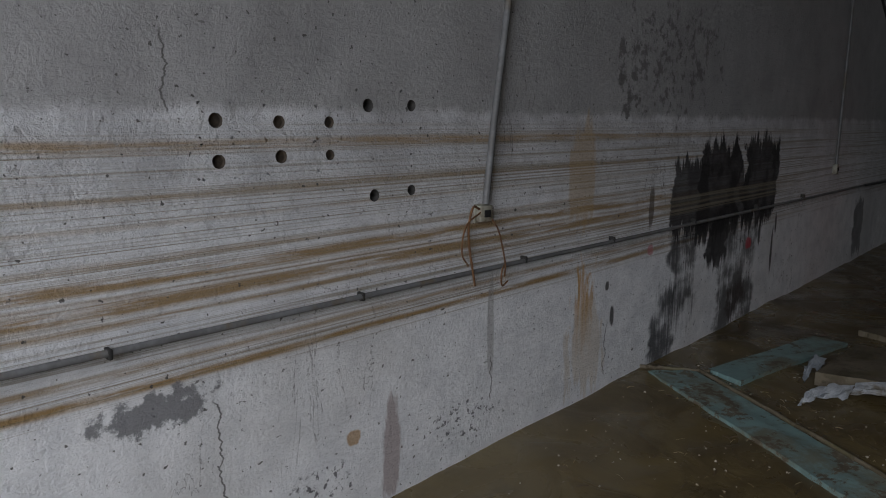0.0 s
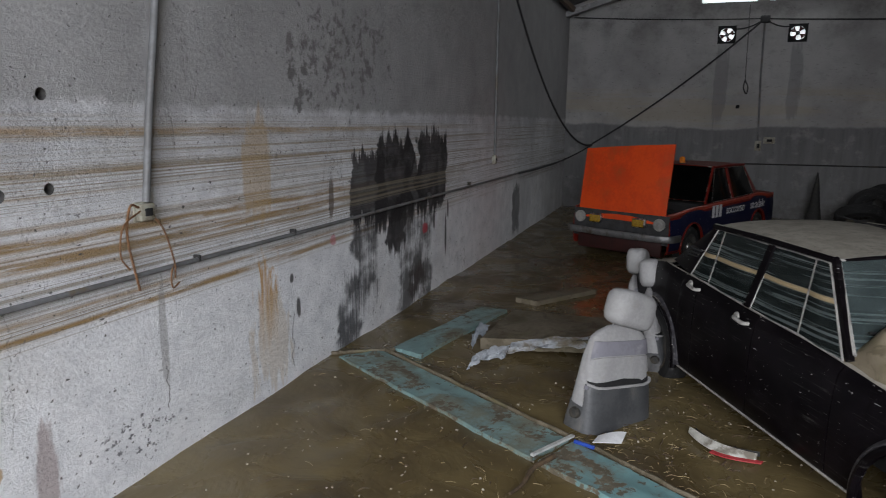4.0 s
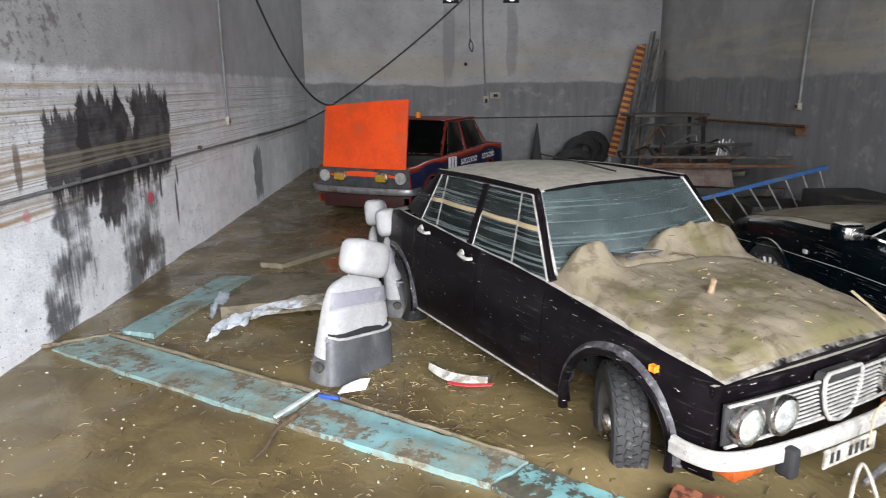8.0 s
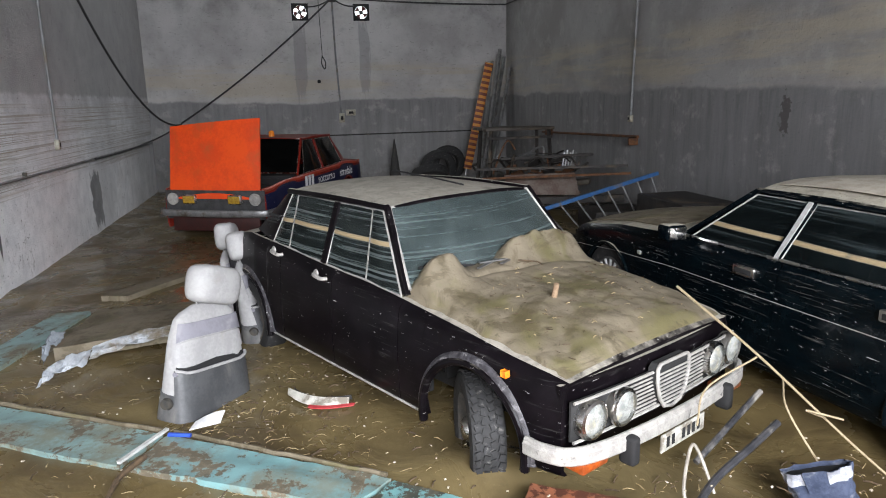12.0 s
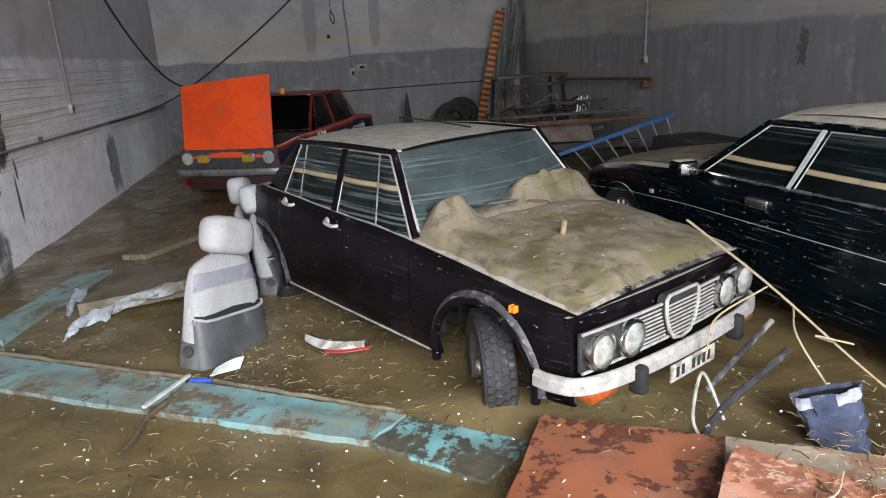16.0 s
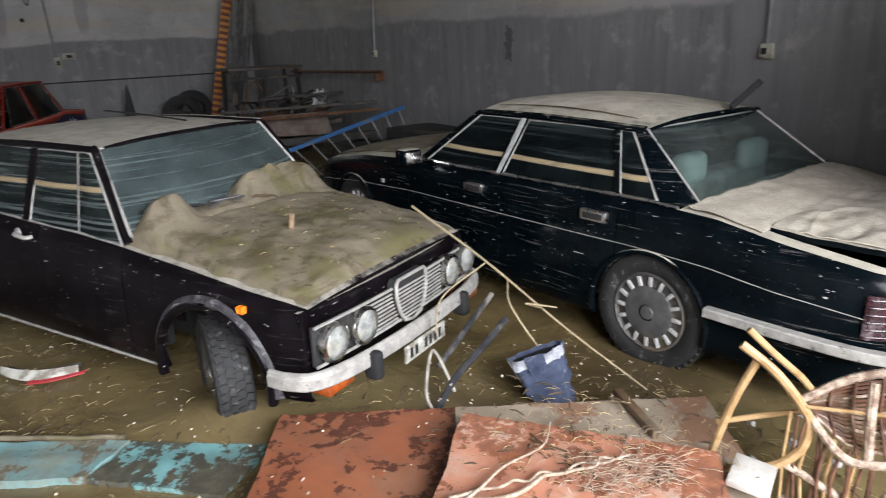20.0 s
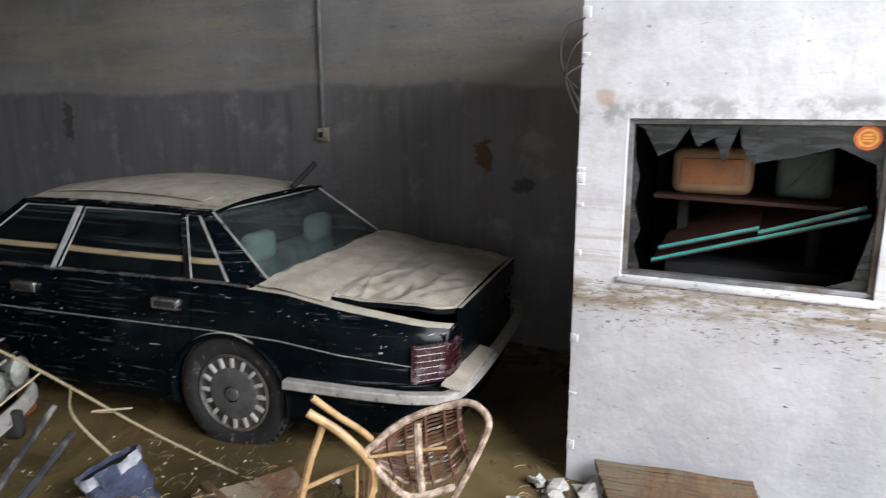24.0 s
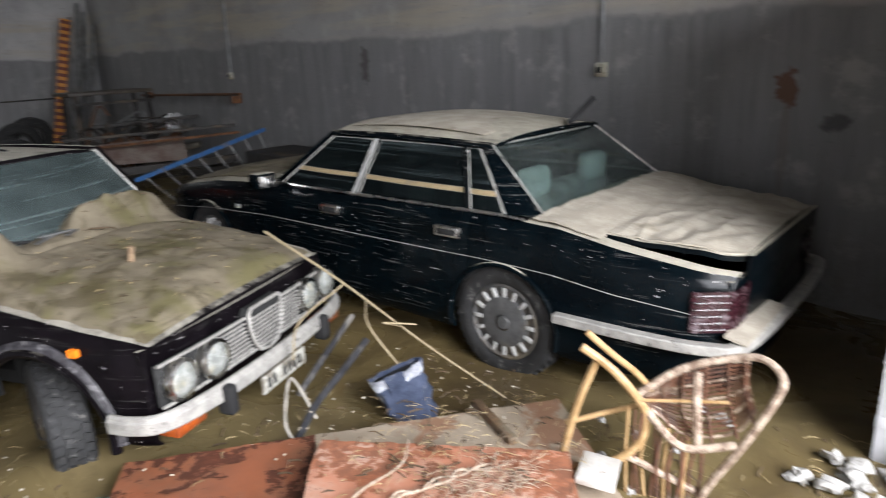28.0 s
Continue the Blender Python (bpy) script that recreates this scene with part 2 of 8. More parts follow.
def left_wall_paint():
    k = Mat("limewashed_plaster_flood_stained", 0.85)
    y, z = k.y, k.z
    big, mid, fine = k.noise(0.9, 5, 0.6), k.noise(5, 6, 0.65), k.noise(60, 4, 0.7)
    lines = k.noise(1.0, 5, 0.7, (1, 0.22, 26), warp=0.15)
    lines2 = k.noise(1.0, 4, 0.6, (1, 0.12, 60))
    runs = k.noise(1.0, 5, 0.65, (1, 16, 0.9), warp=0.3)
    frayed = k.noise(1.0, 6, 0.7, (1, 9, 2.2), warp=0.4)
    c = k.mix(k.ramp(mid, 0.35, 0.7), (0.88, 0.885, 0.90), (0.72, 0.73, 0.75))
    c = k.mix(k.math("MULTIPLY", k.ramp(big, 0.48, 0.72), 0.35), c, (0.58, 0.56, 0.53))
    # above the flood line: bare, greyer coat, painted darker still for the weak light
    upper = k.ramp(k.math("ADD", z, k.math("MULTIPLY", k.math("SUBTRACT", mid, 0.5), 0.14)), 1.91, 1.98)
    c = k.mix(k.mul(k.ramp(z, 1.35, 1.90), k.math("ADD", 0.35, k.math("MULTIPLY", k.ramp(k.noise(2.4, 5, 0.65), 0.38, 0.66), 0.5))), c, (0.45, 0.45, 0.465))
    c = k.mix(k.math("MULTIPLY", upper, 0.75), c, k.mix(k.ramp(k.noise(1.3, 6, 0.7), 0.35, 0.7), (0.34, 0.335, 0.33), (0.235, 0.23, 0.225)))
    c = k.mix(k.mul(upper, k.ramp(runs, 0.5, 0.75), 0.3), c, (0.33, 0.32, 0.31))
    # tide lines between waist and head height
    tide = k.band(z, 0.93, 1.88, 0.06)
    c = k.mix(k.mul(tide, k.ramp(lines, 0.52, 0.62), 0.75), c, (0.38, 0.335, 0.27))
    c = k.mix(k.mul(tide, k.ramp(lines2, 0.56, 0.66), 0.5), c, (0.36, 0.31, 0.24))
    nearby = k.ramp(y, 9.5, 3.0)
    ochre = (0.36, 0.235, 0.105)
    wob = k.math("ADD", z, k.math("MULTIPLY", k.math("SUBTRACT", k.noise(1.2, 3, 0.5, (1, 1, 0.2)), 0.5), 0.03))
    for lo, hi, amount in ((0.92, 0.955, 1.0), (1.225, 1.275, 0.95), (1.315, 1.36, 0.95), (1.0, 1.025, 0.8), (1.79, 1.83, 0.8), (1.62, 1.64, 0.6), (1.18, 1.205, 0.8), (1.40, 1.415, 0.7), (1.285, 1.295, 0.8), (1.53, 1.54, 0.6)):
        f = k.mul(k.band(wob, lo, hi, 0.012), k.ramp(k.noise(2.5, 6, 0.7, (1, 0.6, 9)), 0.30, 0.55), nearby, amount)
        c = k.mix(f, c, ochre)
    # many fine parallel lines left as the water sank
    hairline = k.noise(1.0, 5, 0.75, (1, 0.10, 95), warp=0.04)
    c = k.mix(k.mul(k.band(wob, 0.88, 1.86, 0.05), k.ramp(hairline, 0.52, 0.58), k.ramp(k.noise(1.0, 4, 0.6, (1, 0.5, 6)), 0.34, 0.56), 0.72), c, (0.28, 0.225, 0.15))
    # flaked coat round the flood line
    flake = k.mul(k.band(z, 1.38, 1.97, 0.1), k.ramp(k.noise(16, 6, 0.7), 0.54, 0.66), 0.5)
    c = k.mix(flake, c, (0.42, 0.41, 0.40))
    specks = k.math("MAXIMUM", k.ramp(k.noise(34, 2, 0.5), 0.68, 0.72), k.mul(k.ramp(k.noise(11, 4, 0.6, (1, 1, 2)), 0.68, 0.70), k.ramp(k.noise(1.5, 3, 0.5), 0.42, 0.6)))
    c = k.mix(k.mul(specks, 0.9), c, (0.08, 0.075, 0.07))
    c = k.mix(k.mul(k.ramp(k.noise(46, 5, 0.75), 0.55, 0.66), 0.3), c, (0.42, 0.41, 0.40))
    # rust and seepage
    c = k.mix(k.mul(k.blob(y, z, 3.38, 3.68, 1.2, 1.9, frayed, 0.5), 0.45), c, (0.50, 0.33, 0.13))
    c = k.mix(k.mul(k.blob(y, z, 3.44, 3.70, 0.28, 0.93, frayed, 0.9), k.ramp(runs, 0.32, 0.62), k.ramp(z, 0.15, 0.85), 0.95), c, (0.56, 0.30, 0.07))
    c = k.mix(k.mul(k.blob(y, z, 3.4, 3.85, 0.05, 0.7, frayed, 0.7), 0.35), c, (0.52, 0.38, 0.20))
    c = k.mix(k.mul(k.blob(y, z, 1.58, 1.66, 0.36, 0.44, mid, 0.5), 0.8), c, (0.45, 0.27, 0.11))
    c = k.mix(k.mul(k.blob(y, z, 1.80, 1.93, 0.0, 0.52, frayed, 0.5), 0.75), c, (0.36, 0.29, 0.28))
    c = k.mix(k.mul(k.blob(y, z, 0.52, 0.92, 0.76, 0.90, k.noise(9, 5, 0.7), 0.8), 0.85), c, (0.16, 0.16, 0.17))
    c = k.mix(k.mul(k.blob(y, z, 2.60, 2.66, 0.40, 1.02, frayed, 0.35), 0.55), c, (0.30, 0.29, 0.28))
    # dark smears left by oil and soot: upright brush-like strokes, mottled inside, two paler legs below
    stroke = k.noise(1.0, 5, 0.7, (1, 11, 0.8), warp=0.25)
    hair = k.noise(1.0, 4, 0.7, (1, 42, 1.6))
    cloud = k.noise(2.6, 5, 0.6)
    fray = k.math("ADD", k.math("MULTIPLY", stroke, 0.62), k.math("MULTIPLY", hair, 0.38))
    jag_z = k.math("ADD", z, k.math("MULTIPLY", k.math("SUBTRACT", fray, 0.5), 0.95))
    jag_y = k.math("ADD", y, k.math("MULTIPLY", k.math("SUBTRACT", k.noise(3.4, 5, 0.6, (1, 0.4, 1)), 0.5), 0.55))
    soot = (0.016, 0.013, 0.014)
    def bar(y0, y1, z0, z1, zs, ys=0.05):
        return k.mul(k.ramp(jag_y, y0 - ys, y0 + ys), k.ramp(jag_y, y1 + ys, y1 - ys), k.ramp(jag_z, z0 - zs, z0 + zs), k.ramp(jag_z, z1 + zs, z1 - zs))
    mottle = k.math("ADD", 0.90, k.math("MULTIPLY", k.ramp(cloud, 0.60, 0.42), 0.10))
    thin = k.ramp(k.math("ADD", cloud, k.math("MULTIPLY", k.math("SUBTRACT", hair, 0.5), 0.5)), 0.34, 0.58)
    for y0, y1, z0, z1, zs, amount, tone in (
            (4.88, 5.50, 1.02, 1.58, 0.05, 0.93, soot), (5.30, 6.15, 0.92, 1.72, 0.05, 1.0, soot), (6.30, 7.15, 0.95, 1.72, 0.07, 0.98, soot), (6.0, 6.4, 1.0, 1.45, 0.10, 0.95, soot),
            (4.90, 5.36, 0.34, 1.12, 0.20, 0.88, (0.030, 0.029, 0.032)), (4.62, 4.96, -0.4, 0.60, 0.10, 0.90, (0.045, 0.047, 0.052)), (5.0, 5.28, 0.18, 0.5, 0.12, 0.45, (0.10, 0.10, 0.105)),
            (5.58, 5.98, 0.66, 1.05, 0.10, 0.97, soot), (5.86, 6.72, -0.5, 1.02, 0.16, 0.86, (0.050, 0.048, 0.046)), (6.1, 6.5, -0.5, 0.42, 0.12, 0.75, (0.045, 0.03, 0.024)), (10.42, 10.85, 0.12, 0.82, 0.12, 0.75, soot)):
        f = k.ramp(bar(y0, y1, z0, z1, zs, 0.05 if tone == soot else 0.09), 0.10, 0.55 if tone == soot else 0.8)
        c = k.mix(k.mul(f, mottle if tone == soot else thin, amount), c, tone)
    for zc, w in ((1.20, 0.022), (1.255, 0.012), (1.30, 0.018)):
        c = k.mix(k.mul(k.band(wob, zc - w, zc + w, 0.012), k.band(y, 4.7, 7.3, 0.2), k.ramp(lines2, 0.35, 0.55), 0.6), c, (0.34, 0.29, 0.20))
    c = k.mix(k.mul(k.blob(y, z, 4.46, 4.54, 1.10, 1.45, frayed, 0.4), 0.8), c, (0.12, 0.09, 0.07))
    for y0, z0, z1 in ((7.19, 0.36, 0.84), (7.26, 0.75, 0.98), (6.80, 0.70, 0.92), (3.98, 0.44, 0.60), (3.9, 0.72, 0.80)):
        c = k.mix(k.mul(k.blob(y, z, y0 - 0.03, y0 + 0.03, z0, z1, frayed, 0.45), 0.9), c, (0.05, 0.045, 0.045))
    c = k.mix(k.mul(k.blob(y, z, 6.46, 6.60, 0.69, 0.80, mid, 0.6), 0.85), c, (0.55, 0.06, 0.08))
    c = k.mix(k.mul(k.blob(y, z, 4.47, 4.55, 0.90, 0.98, mid, 0.6), 0.6), c, (0.60, 0.16, 0.20))
    # scraped patch high on the wall
    scr = k.mul(k.blob(y, z, 4.0, 5.4, 1.98, 2.75, k.noise(4, 6, 0.7), 0.9), k.ramp(k.noise(9, 6, 0.7), 0.49, 0.58), 0.8)
    c = k.mix(scr, c, (0.14, 0.13, 0.13))
    c = k.mix(k.mul(k.blob(y, z, 3.92, 4.22, 1.96, 2.34, k.noise(11, 5, 0.7), 0.95), k.ramp(k.noise(8, 5, 0.65), 0.46, 0.56), 0.8), c, (0.11, 0.105, 0.10))
    # patchy grey that grows farther in, from y 6.5 to 13
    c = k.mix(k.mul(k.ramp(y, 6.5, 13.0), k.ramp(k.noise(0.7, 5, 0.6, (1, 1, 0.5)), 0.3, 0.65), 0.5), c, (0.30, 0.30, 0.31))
    wander = k.math("MULTIPLY", k.math("SUBTRACT", k.noise(1.0, 4, 0.6, (1, 1, 7)), 0.5), 0.16)
    for y0, z0, z1 in ((0.82, 1.93, 2.22), (0.95, 0.30, 0.80), (2.62, 0.30, 0.55), (3.9, 0.1, 0.5)):
        line = k.math("ABSOLUTE", k.math("ADD", k.math("SUBTRACT", y, y0), wander))
        c = k.mix(k.mul(k.ramp(line, 0.006, 0.002), k.band(z, z0, z1, 0.02), 0.9), c, (0.12, 0.115, 0.11))
    chips = k.math("MAXIMUM", k.blob(y, z, 2.12, 2.68, 0.12, 0.36, k.noise(9, 4, 0.6), 0.6), k.blob(y, z, 1.25, 1.6, 0.1, 0.32, k.noise(9, 4, 0.6), 0.6))
    c = k.mix(k.mul(chips, k.ramp(k.noise(24, 4, 0.65), 0.56, 0.60), 0.9), c, (0.12, 0.12, 0.13))
    c = k.mix(k.mul(k.ramp(k.noise(1.0, 5, 0.75, (1, 26, 55)), 0.66, 0.69), k.ramp(k.noise(1.8, 3, 0.5), 0.45, 0.6), 0.75), c, (0.13, 0.12, 0.11))
    drops = k.mul(k.ramp(z, 0.5, 0.1), k.ramp(k.noise(14, 3, 0.6), 0.66, 0.72), 0.8)
    c = k.mix(drops, c, (0.16, 0.16, 0.17))
    crack = k.math("ABSOLUTE", k.math("SUBTRACT", k.noise(1.0, 6, 0.62, (1, 2.4, 0.75), warp=0.6), 0.5))
    c = k.mix(k.mul(k.ramp(crack, 0.004, 0.001), k.ramp(k.noise(0.8, 2, 0.5), 0.56, 0.64), 0.6), c, (0.13, 0.12, 0.11))
    k.color(c)
    h = k.math("ADD", k.math("MULTIPLY", k.noise(28, 6, 0.75), k.math("ADD", 0.5, k.math("MULTIPLY", tide, 0.7))), k.math("MULTIPLY", lines, k.math("ADD", 0.12, k.math("MULTIPLY", tide, 0.4))))
    k.bump(k.math("ADD", h, k.math("MULTIPLY", flake, -0.4)), 0.8, 0.032)
    return k.m


def back_wall_paint(name, level, u_axis, pale):
    """Old limewash, grey below the flood line, with runs below it."""
    k = Mat(name, 0.9)
    u, z = (k.x if u_axis == "x" else k.y), k.z
    st = (6, 1, 0.6) if u_axis == "x" else (1, 6, 0.6)
    runs, big, mid = k.noise(1.0, 6, 0.7, st, warp=0.3), k.noise(0.8, 5, 0.6), k.noise(6, 6, 0.7)
    edge = k.math("ADD", z, k.math("MULTIPLY", k.math("SUBTRACT", k.noise(0.5, 4, 0.55), 0.5), 0.35))
    edge = k.math("ADD", edge, k.math("MULTIPLY", k.math("SUBTRACT", runs, 0.5), 0.12))
    c = k.mix(k.ramp(big, 0.35, 0.65), tuple(v * pale for v in (0.36, 0.355, 0.35)), tuple(v * pale for v in (0.26, 0.252, 0.248)))
    c = k.mix(k.mul(k.ramp(mid, 0.5, 0.75), 0.4), c, (0.22, 0.215, 0.21))
    c = k.mix(k.mul(k.band(edge, level + 0.05, level + 0.75, 0.12), k.ramp(k.noise(1.0, 5, 0.6, (0.5, 0.5, 5)), 0.4, 0.62), 0.5), c, (0.42, 0.36, 0.26))
    low = k.ramp(edge, level + 0.02, level - 0.04)
    c = k.mix(k.mul(low, 0.80), c, k.mix(k.ramp(runs, 0.30, 0.76), (0.18, 0.18, 0.185), (0.105, 0.105, 0.108)))
    c = k.mix(k.mul(k.band(edge, level - 0.35, level, 0.05), k.ramp(runs, 0.50, 0.80), 0.40), c, (0.080, 0.080, 0.083))
    c = k.mix(k.mul(k.ramp(z, 0.7, 0.1), k.ramp(mid, 0.4, 0.65), 0.6), c, (0.13, 0.12, 0.11))
    # Shade under the roof painted in: patchy darkening from 3.3 m up.
    c = k.mix(k.mul(k.ramp(z, 3.3, 4.1), k.ramp(k.noise(1.6, 6, 0.7), 0.45, 0.68), 0.55), c, (0.14, 0.135, 0.13))
    c = k.mix(k.mul(k.ramp(k.noise(19, 3, 0.6), 0.70, 0.74), 0.6), c, (0.07, 0.07, 0.07))
    c = k.mix(k.mul(k.ramp(k.noise(1.0, 6, 0.75, (9, 9, 30)), 0.60, 0.66), 0.5), c, (0.13, 0.125, 0.12))
    c = k.mix(k.mul(k.ramp(k.noise(3.1, 6, 0.7), 0.54, 0.68), 0.35), c, (0.40, 0.39, 0.37))
    if u_axis == "x":
        for x0 in (3.10, 4.45):
            c = k.mix(k.mul(k.blob(u, z, x0 - 0.1, x0 + 0.14, 1.9, 3.5, runs, 0.7), 0.45), c, (0.17, 0.17, 0.175))
    else:
        c = k.mix(k.mul(k.blob(u, z, 1.48, 1.60, 1.27, 1.49, k.noise(14, 4, 0.6), 0.6), 0.9), c, (0.105, 0.05, 0.028))
        c = k.mix(k.mul(k.blob(u, z, 1.50, 1.56, 0.75, 1.27, runs, 0.6), 0.3), c, (0.11, 0.075, 0.055))
        c = k.mix(k.mul(k.blob(u, z, 1.15, 1.32, 1.12, 1.24, mid, 0.7), 0.85), c, (0.06, 0.06, 0.06))
        c = k.mix(k.mul(k.blob(u, z, 5.86, 6.0, 1.38, 1.78, k.noise(12, 5, 0.7), 0.8), 0.85), c, (0.07, 0.065, 0.06))
    k.color(c)
    k.bump(k.math("ADD", k.math("MULTIPLY", k.noise(24, 5, 0.65), 0.6), mid), 0.45, 0.014)
    return k.m


def booth_paint():
    k = Mat("white_distempered_booth_plaster", 0.85)
    z = k.z
    mid, lines = k.noise(5, 6, 0.65), k.noise(1.0, 5, 0.7, (1, 0.5, 40), warp=0.1)
    c = k.mix(k.ramp(mid, 0.35, 0.72), (0.66, 0.66, 0.68), (0.52, 0.52, 0.54))
    low = k.ramp(z, 1.0, 0.9)
    c = k.mix(k.mul(low, 0.45), c, (0.42, 0.42, 0.44))
    c = k.mix(k.mul(low, k.ramp(k.noise(2.2, 6, 0.65), 0.35, 0.7), 0.8), c, (0.38, 0.38, 0.40))
    c = k.mix(k.mul(k.band(z, 0.85, 1.25, 0.1), k.ramp(lines, 0.52, 0.64), 0.6), c, (0.42, 0.37, 0.28))
    c = k.mix(k.mul(k.band(z, 0.87, 0.99, 0.03), k.ramp(k.noise(5, 6, 0.75, (1, 1, 5)), 0.40, 0.56), 0.9), c, (0.24, 0.185, 0.115))
    c = k.mix(k.mul(k.band(z, 1.3, 1.34, 0.02), k.ramp(lines, 0.45, 0.6), 0.4), c, (0.45, 0.40, 0.32))
    c = k.mix(k.mul(k.ramp(k.noise(1.0, 4, 0.6, (1, 15, 15)), 0.70, 0.715), 0.9), c, (0.05, 0.05, 0.05))
    c = k.mix(k.mul(k.ramp(k.noise(1.0, 5, 0.7, (1, 9, 46)), 0.66, 0.69), low, 0.8), c, (0.15, 0.14, 0.13))
    c = k.mix(k.mul(k.band(z, 1.66, 1.76, 0.03), k.ramp(k.noise(9, 6, 0.7), 0.45, 0.6), 0.6), c, (0.22, 0.22, 0.21))
    c = k.mix(k.mul(k.band(z, 0.78, 1.02, 0.05), k.ramp(k.noise(1.0, 5, 0.75, (1, 20, 62)), 0.56, 0.61), 0.85), c, (0.085, 0.08, 0.07))
    c = k.mix(k.mul(k.ramp(k.noise(1.0, 6, 0.7, (1, 1.4, 1.1)), 0.47, 0.68), 0.45), c, (0.40, 0.39, 0.385))
    c = k.mix(k.mul(k.ramp(k.noise(1.0, 6, 0.8, (1, 12, 30)), 0.63, 0.66), k.ramp(k.noise(1.5, 3, 0.5), 0.42, 0.6), 0.7), c, (0.12, 0.11, 0.10))
    c = k.mix(k.mul(k.ramp(k.noise(1.0, 4, 0.6, (1, 9, 0.9)), 0.58, 0.70), 0.35), c, (0.42, 0.39, 0.34))
    c = k.mix(k.mul(k.blob(k.y, z, 0.30, 0.38, 1.72, 1.80, mid, 0.6), 0.5), c, (0.5, 0.3, 0.18))
    k.color(c)
    k.bump(k.math("ADD", k.math("MULTIPLY", k.noise(11, 5, 0.6), 0.9), k.math("MULTIPLY", lines, 0.06)), 0.5, 0.012)
    return k.m


def mud_ground():
    """Liquid flood mud: smooth, glossy, with soft olive and dark brown clouds."""
    k = Mat("wet_flood_mud", 0.3)
    big, mid, fine = k.noise(0.55, 4, 0.5, None, "noise", 0.5), k.noise(2.1, 5, 0.55, None, "noise", 0.9), k.noise(36, 4, 0.6)
    c = k.mix(k.ramp(mid, 0.30, 0.70), (0.150, 0.112, 0.050), (0.092, 0.066, 0.029))
    c = k.mix(k.mul(k.ramp(big, 0.42, 0.62), 0.7), c, (0.178, 0.138, 0.066))
    c = k.mix(k.mul(k.ramp(k.noise(1.3, 4, 0.5, None, "noise", 0.7), 0.52, 0.68), 0.6), c, (0.052, 0.035, 0.017))
    c = k.mix(k.mul(k.ramp(k.noise(7, 5, 0.6, None, "noise", 1.2), 0.56, 0.70), 0.35), c, (0.060, 0.044, 0.020))
    c = k.mix(k.mul(k.ramp(fine, 0.64, 0.72), 0.3), c, (0.23, 0.19, 0.115))
    k.color(c)
    k.rough(k.math("ADD", 0.17, k.math("MULTIPLY", k.ramp(mid, 0.35, 0.7), 0.30)))
    k.bump(k.math("ADD", k.math("MULTIPLY", mid, 1.4), k.math("ADD", k.math("MULTIPLY", k.noise(8, 4, 0.5), 0.25), k.math("MULTIPLY", fine, 0.035))), 0.35, 0.035)
    return k.m


def dried_mud(name="drying_silt"):
    k = Mat(name, 0.7)
    big, mid, fine = k.noise(2.6, 5, 0.6, None, "noise", 0.5), k.noise(9, 5, 0.55), k.noise(80, 3, 0.6)
    c = k.mix(k.ramp(mid, 0.3, 0.7), (0.183, 0.153, 0.106), (0.144, 0.119, 0.080))
    c = k.mix(k.mul(k.ramp(big, 0.48, 0.64), 0.65), c, (0.108, 0.100, 0.036))
    c = k.mix(k.mul(k.ramp(k.noise(1.0, 6, 0.7, (5, 3, 5), warp=0.8), 0.50, 0.62), 0.75), c, (0.078, 0.062, 0.034))
    c = k.mix(k.mul(k.ramp(k.noise(13, 5, 0.7), 0.60, 0.66), 0.6), c, (0.055, 0.045, 0.022))
    c = k.mix(k.mul(k.ramp(fine, 0.62, 0.72), 0.25), c, (0.24, 0.215, 0.155))
    k.color(c)
    k.rough(k.math("ADD", 0.42, k.math("MULTIPLY", k.ramp(big, 0.64, 0.46), 0.35)))
    k.bump(k.math("ADD", mid, k.math("MULTIPLY", fine, 0.18)), 0.5, 0.018)
    return k.m


def car_paint(name, base, tint, streak=(0.40, 0.39, 0.37), dust=(0.36, 0.335, 0.285), streaks=0.6, gloss=0.28):
    """Body paint with dried flood streaks, scuffs, and silt lying on what faces up."""
    k = Mat(name, gloss)
    mid, fine = k.noise(6, 5, 0.65), k.noise(55, 4, 0.7)
    lines = k.noise(1.0, 6, 0.76, (2.2, 2.2, 70), warp=0.12)
    c = k.mix(k.ramp(mid, 0.4, 0.7), base, tint)
    film = k.mul(k.ramp(k.noise(2.2, 5, 0.6), 0.50, 0.75), 0.012)
    k.b.inputs["Specular IOR Level"].default_value = 0.09
    c = k.mix(film, c, (0.20, 0.19, 0.18))
    s = k.mul(k.ramp(lines, 0.575, 0.625), k.ramp(k.noise(2.6, 5, 0.65), 0.44, 0.60), streaks)
    c = k.mix(s, c, streak)
    scuff = k.mul(k.math("MAXIMUM", k.ramp(k.noise(1.0, 4, 0.65, (26, 26, 60)), 0.675, 0.70), k.ramp(k.noise(1.0, 3, 0.5, (9, 9, 120)), 0.72, 0.74)), 0.7)
    c = k.mix(scuff, c, (0.55, 0.53, 0.52))
    up = k.math("ADD", k.up(), k.math("MULTIPLY", k.math("SUBTRACT", mid, 0.5), 0.5))
    d = k.ramp(up, 0.80, 0.97)
    top = k.mix(k.ramp(k.noise(9, 6, 0.7), 0.35, 0.7), dust, tuple(v * 0.72 for v in dust))
    c = k.mix(k.mul(d, k.ramp(fine, 0.2, 0.42)), c, top)
    k.color(c)
    k.rough(k.math("ADD", gloss, k.math("ADD", k.math("MULTIPLY", d, 0.55), k.math("MULTIPLY", s, 0.4)), True))
    k.bump(k.math("ADD", k.math("MULTIPLY", d, mid), k.math("MULTIPLY", fine, 0.15)), 0.25, 0.004)
    return k.m


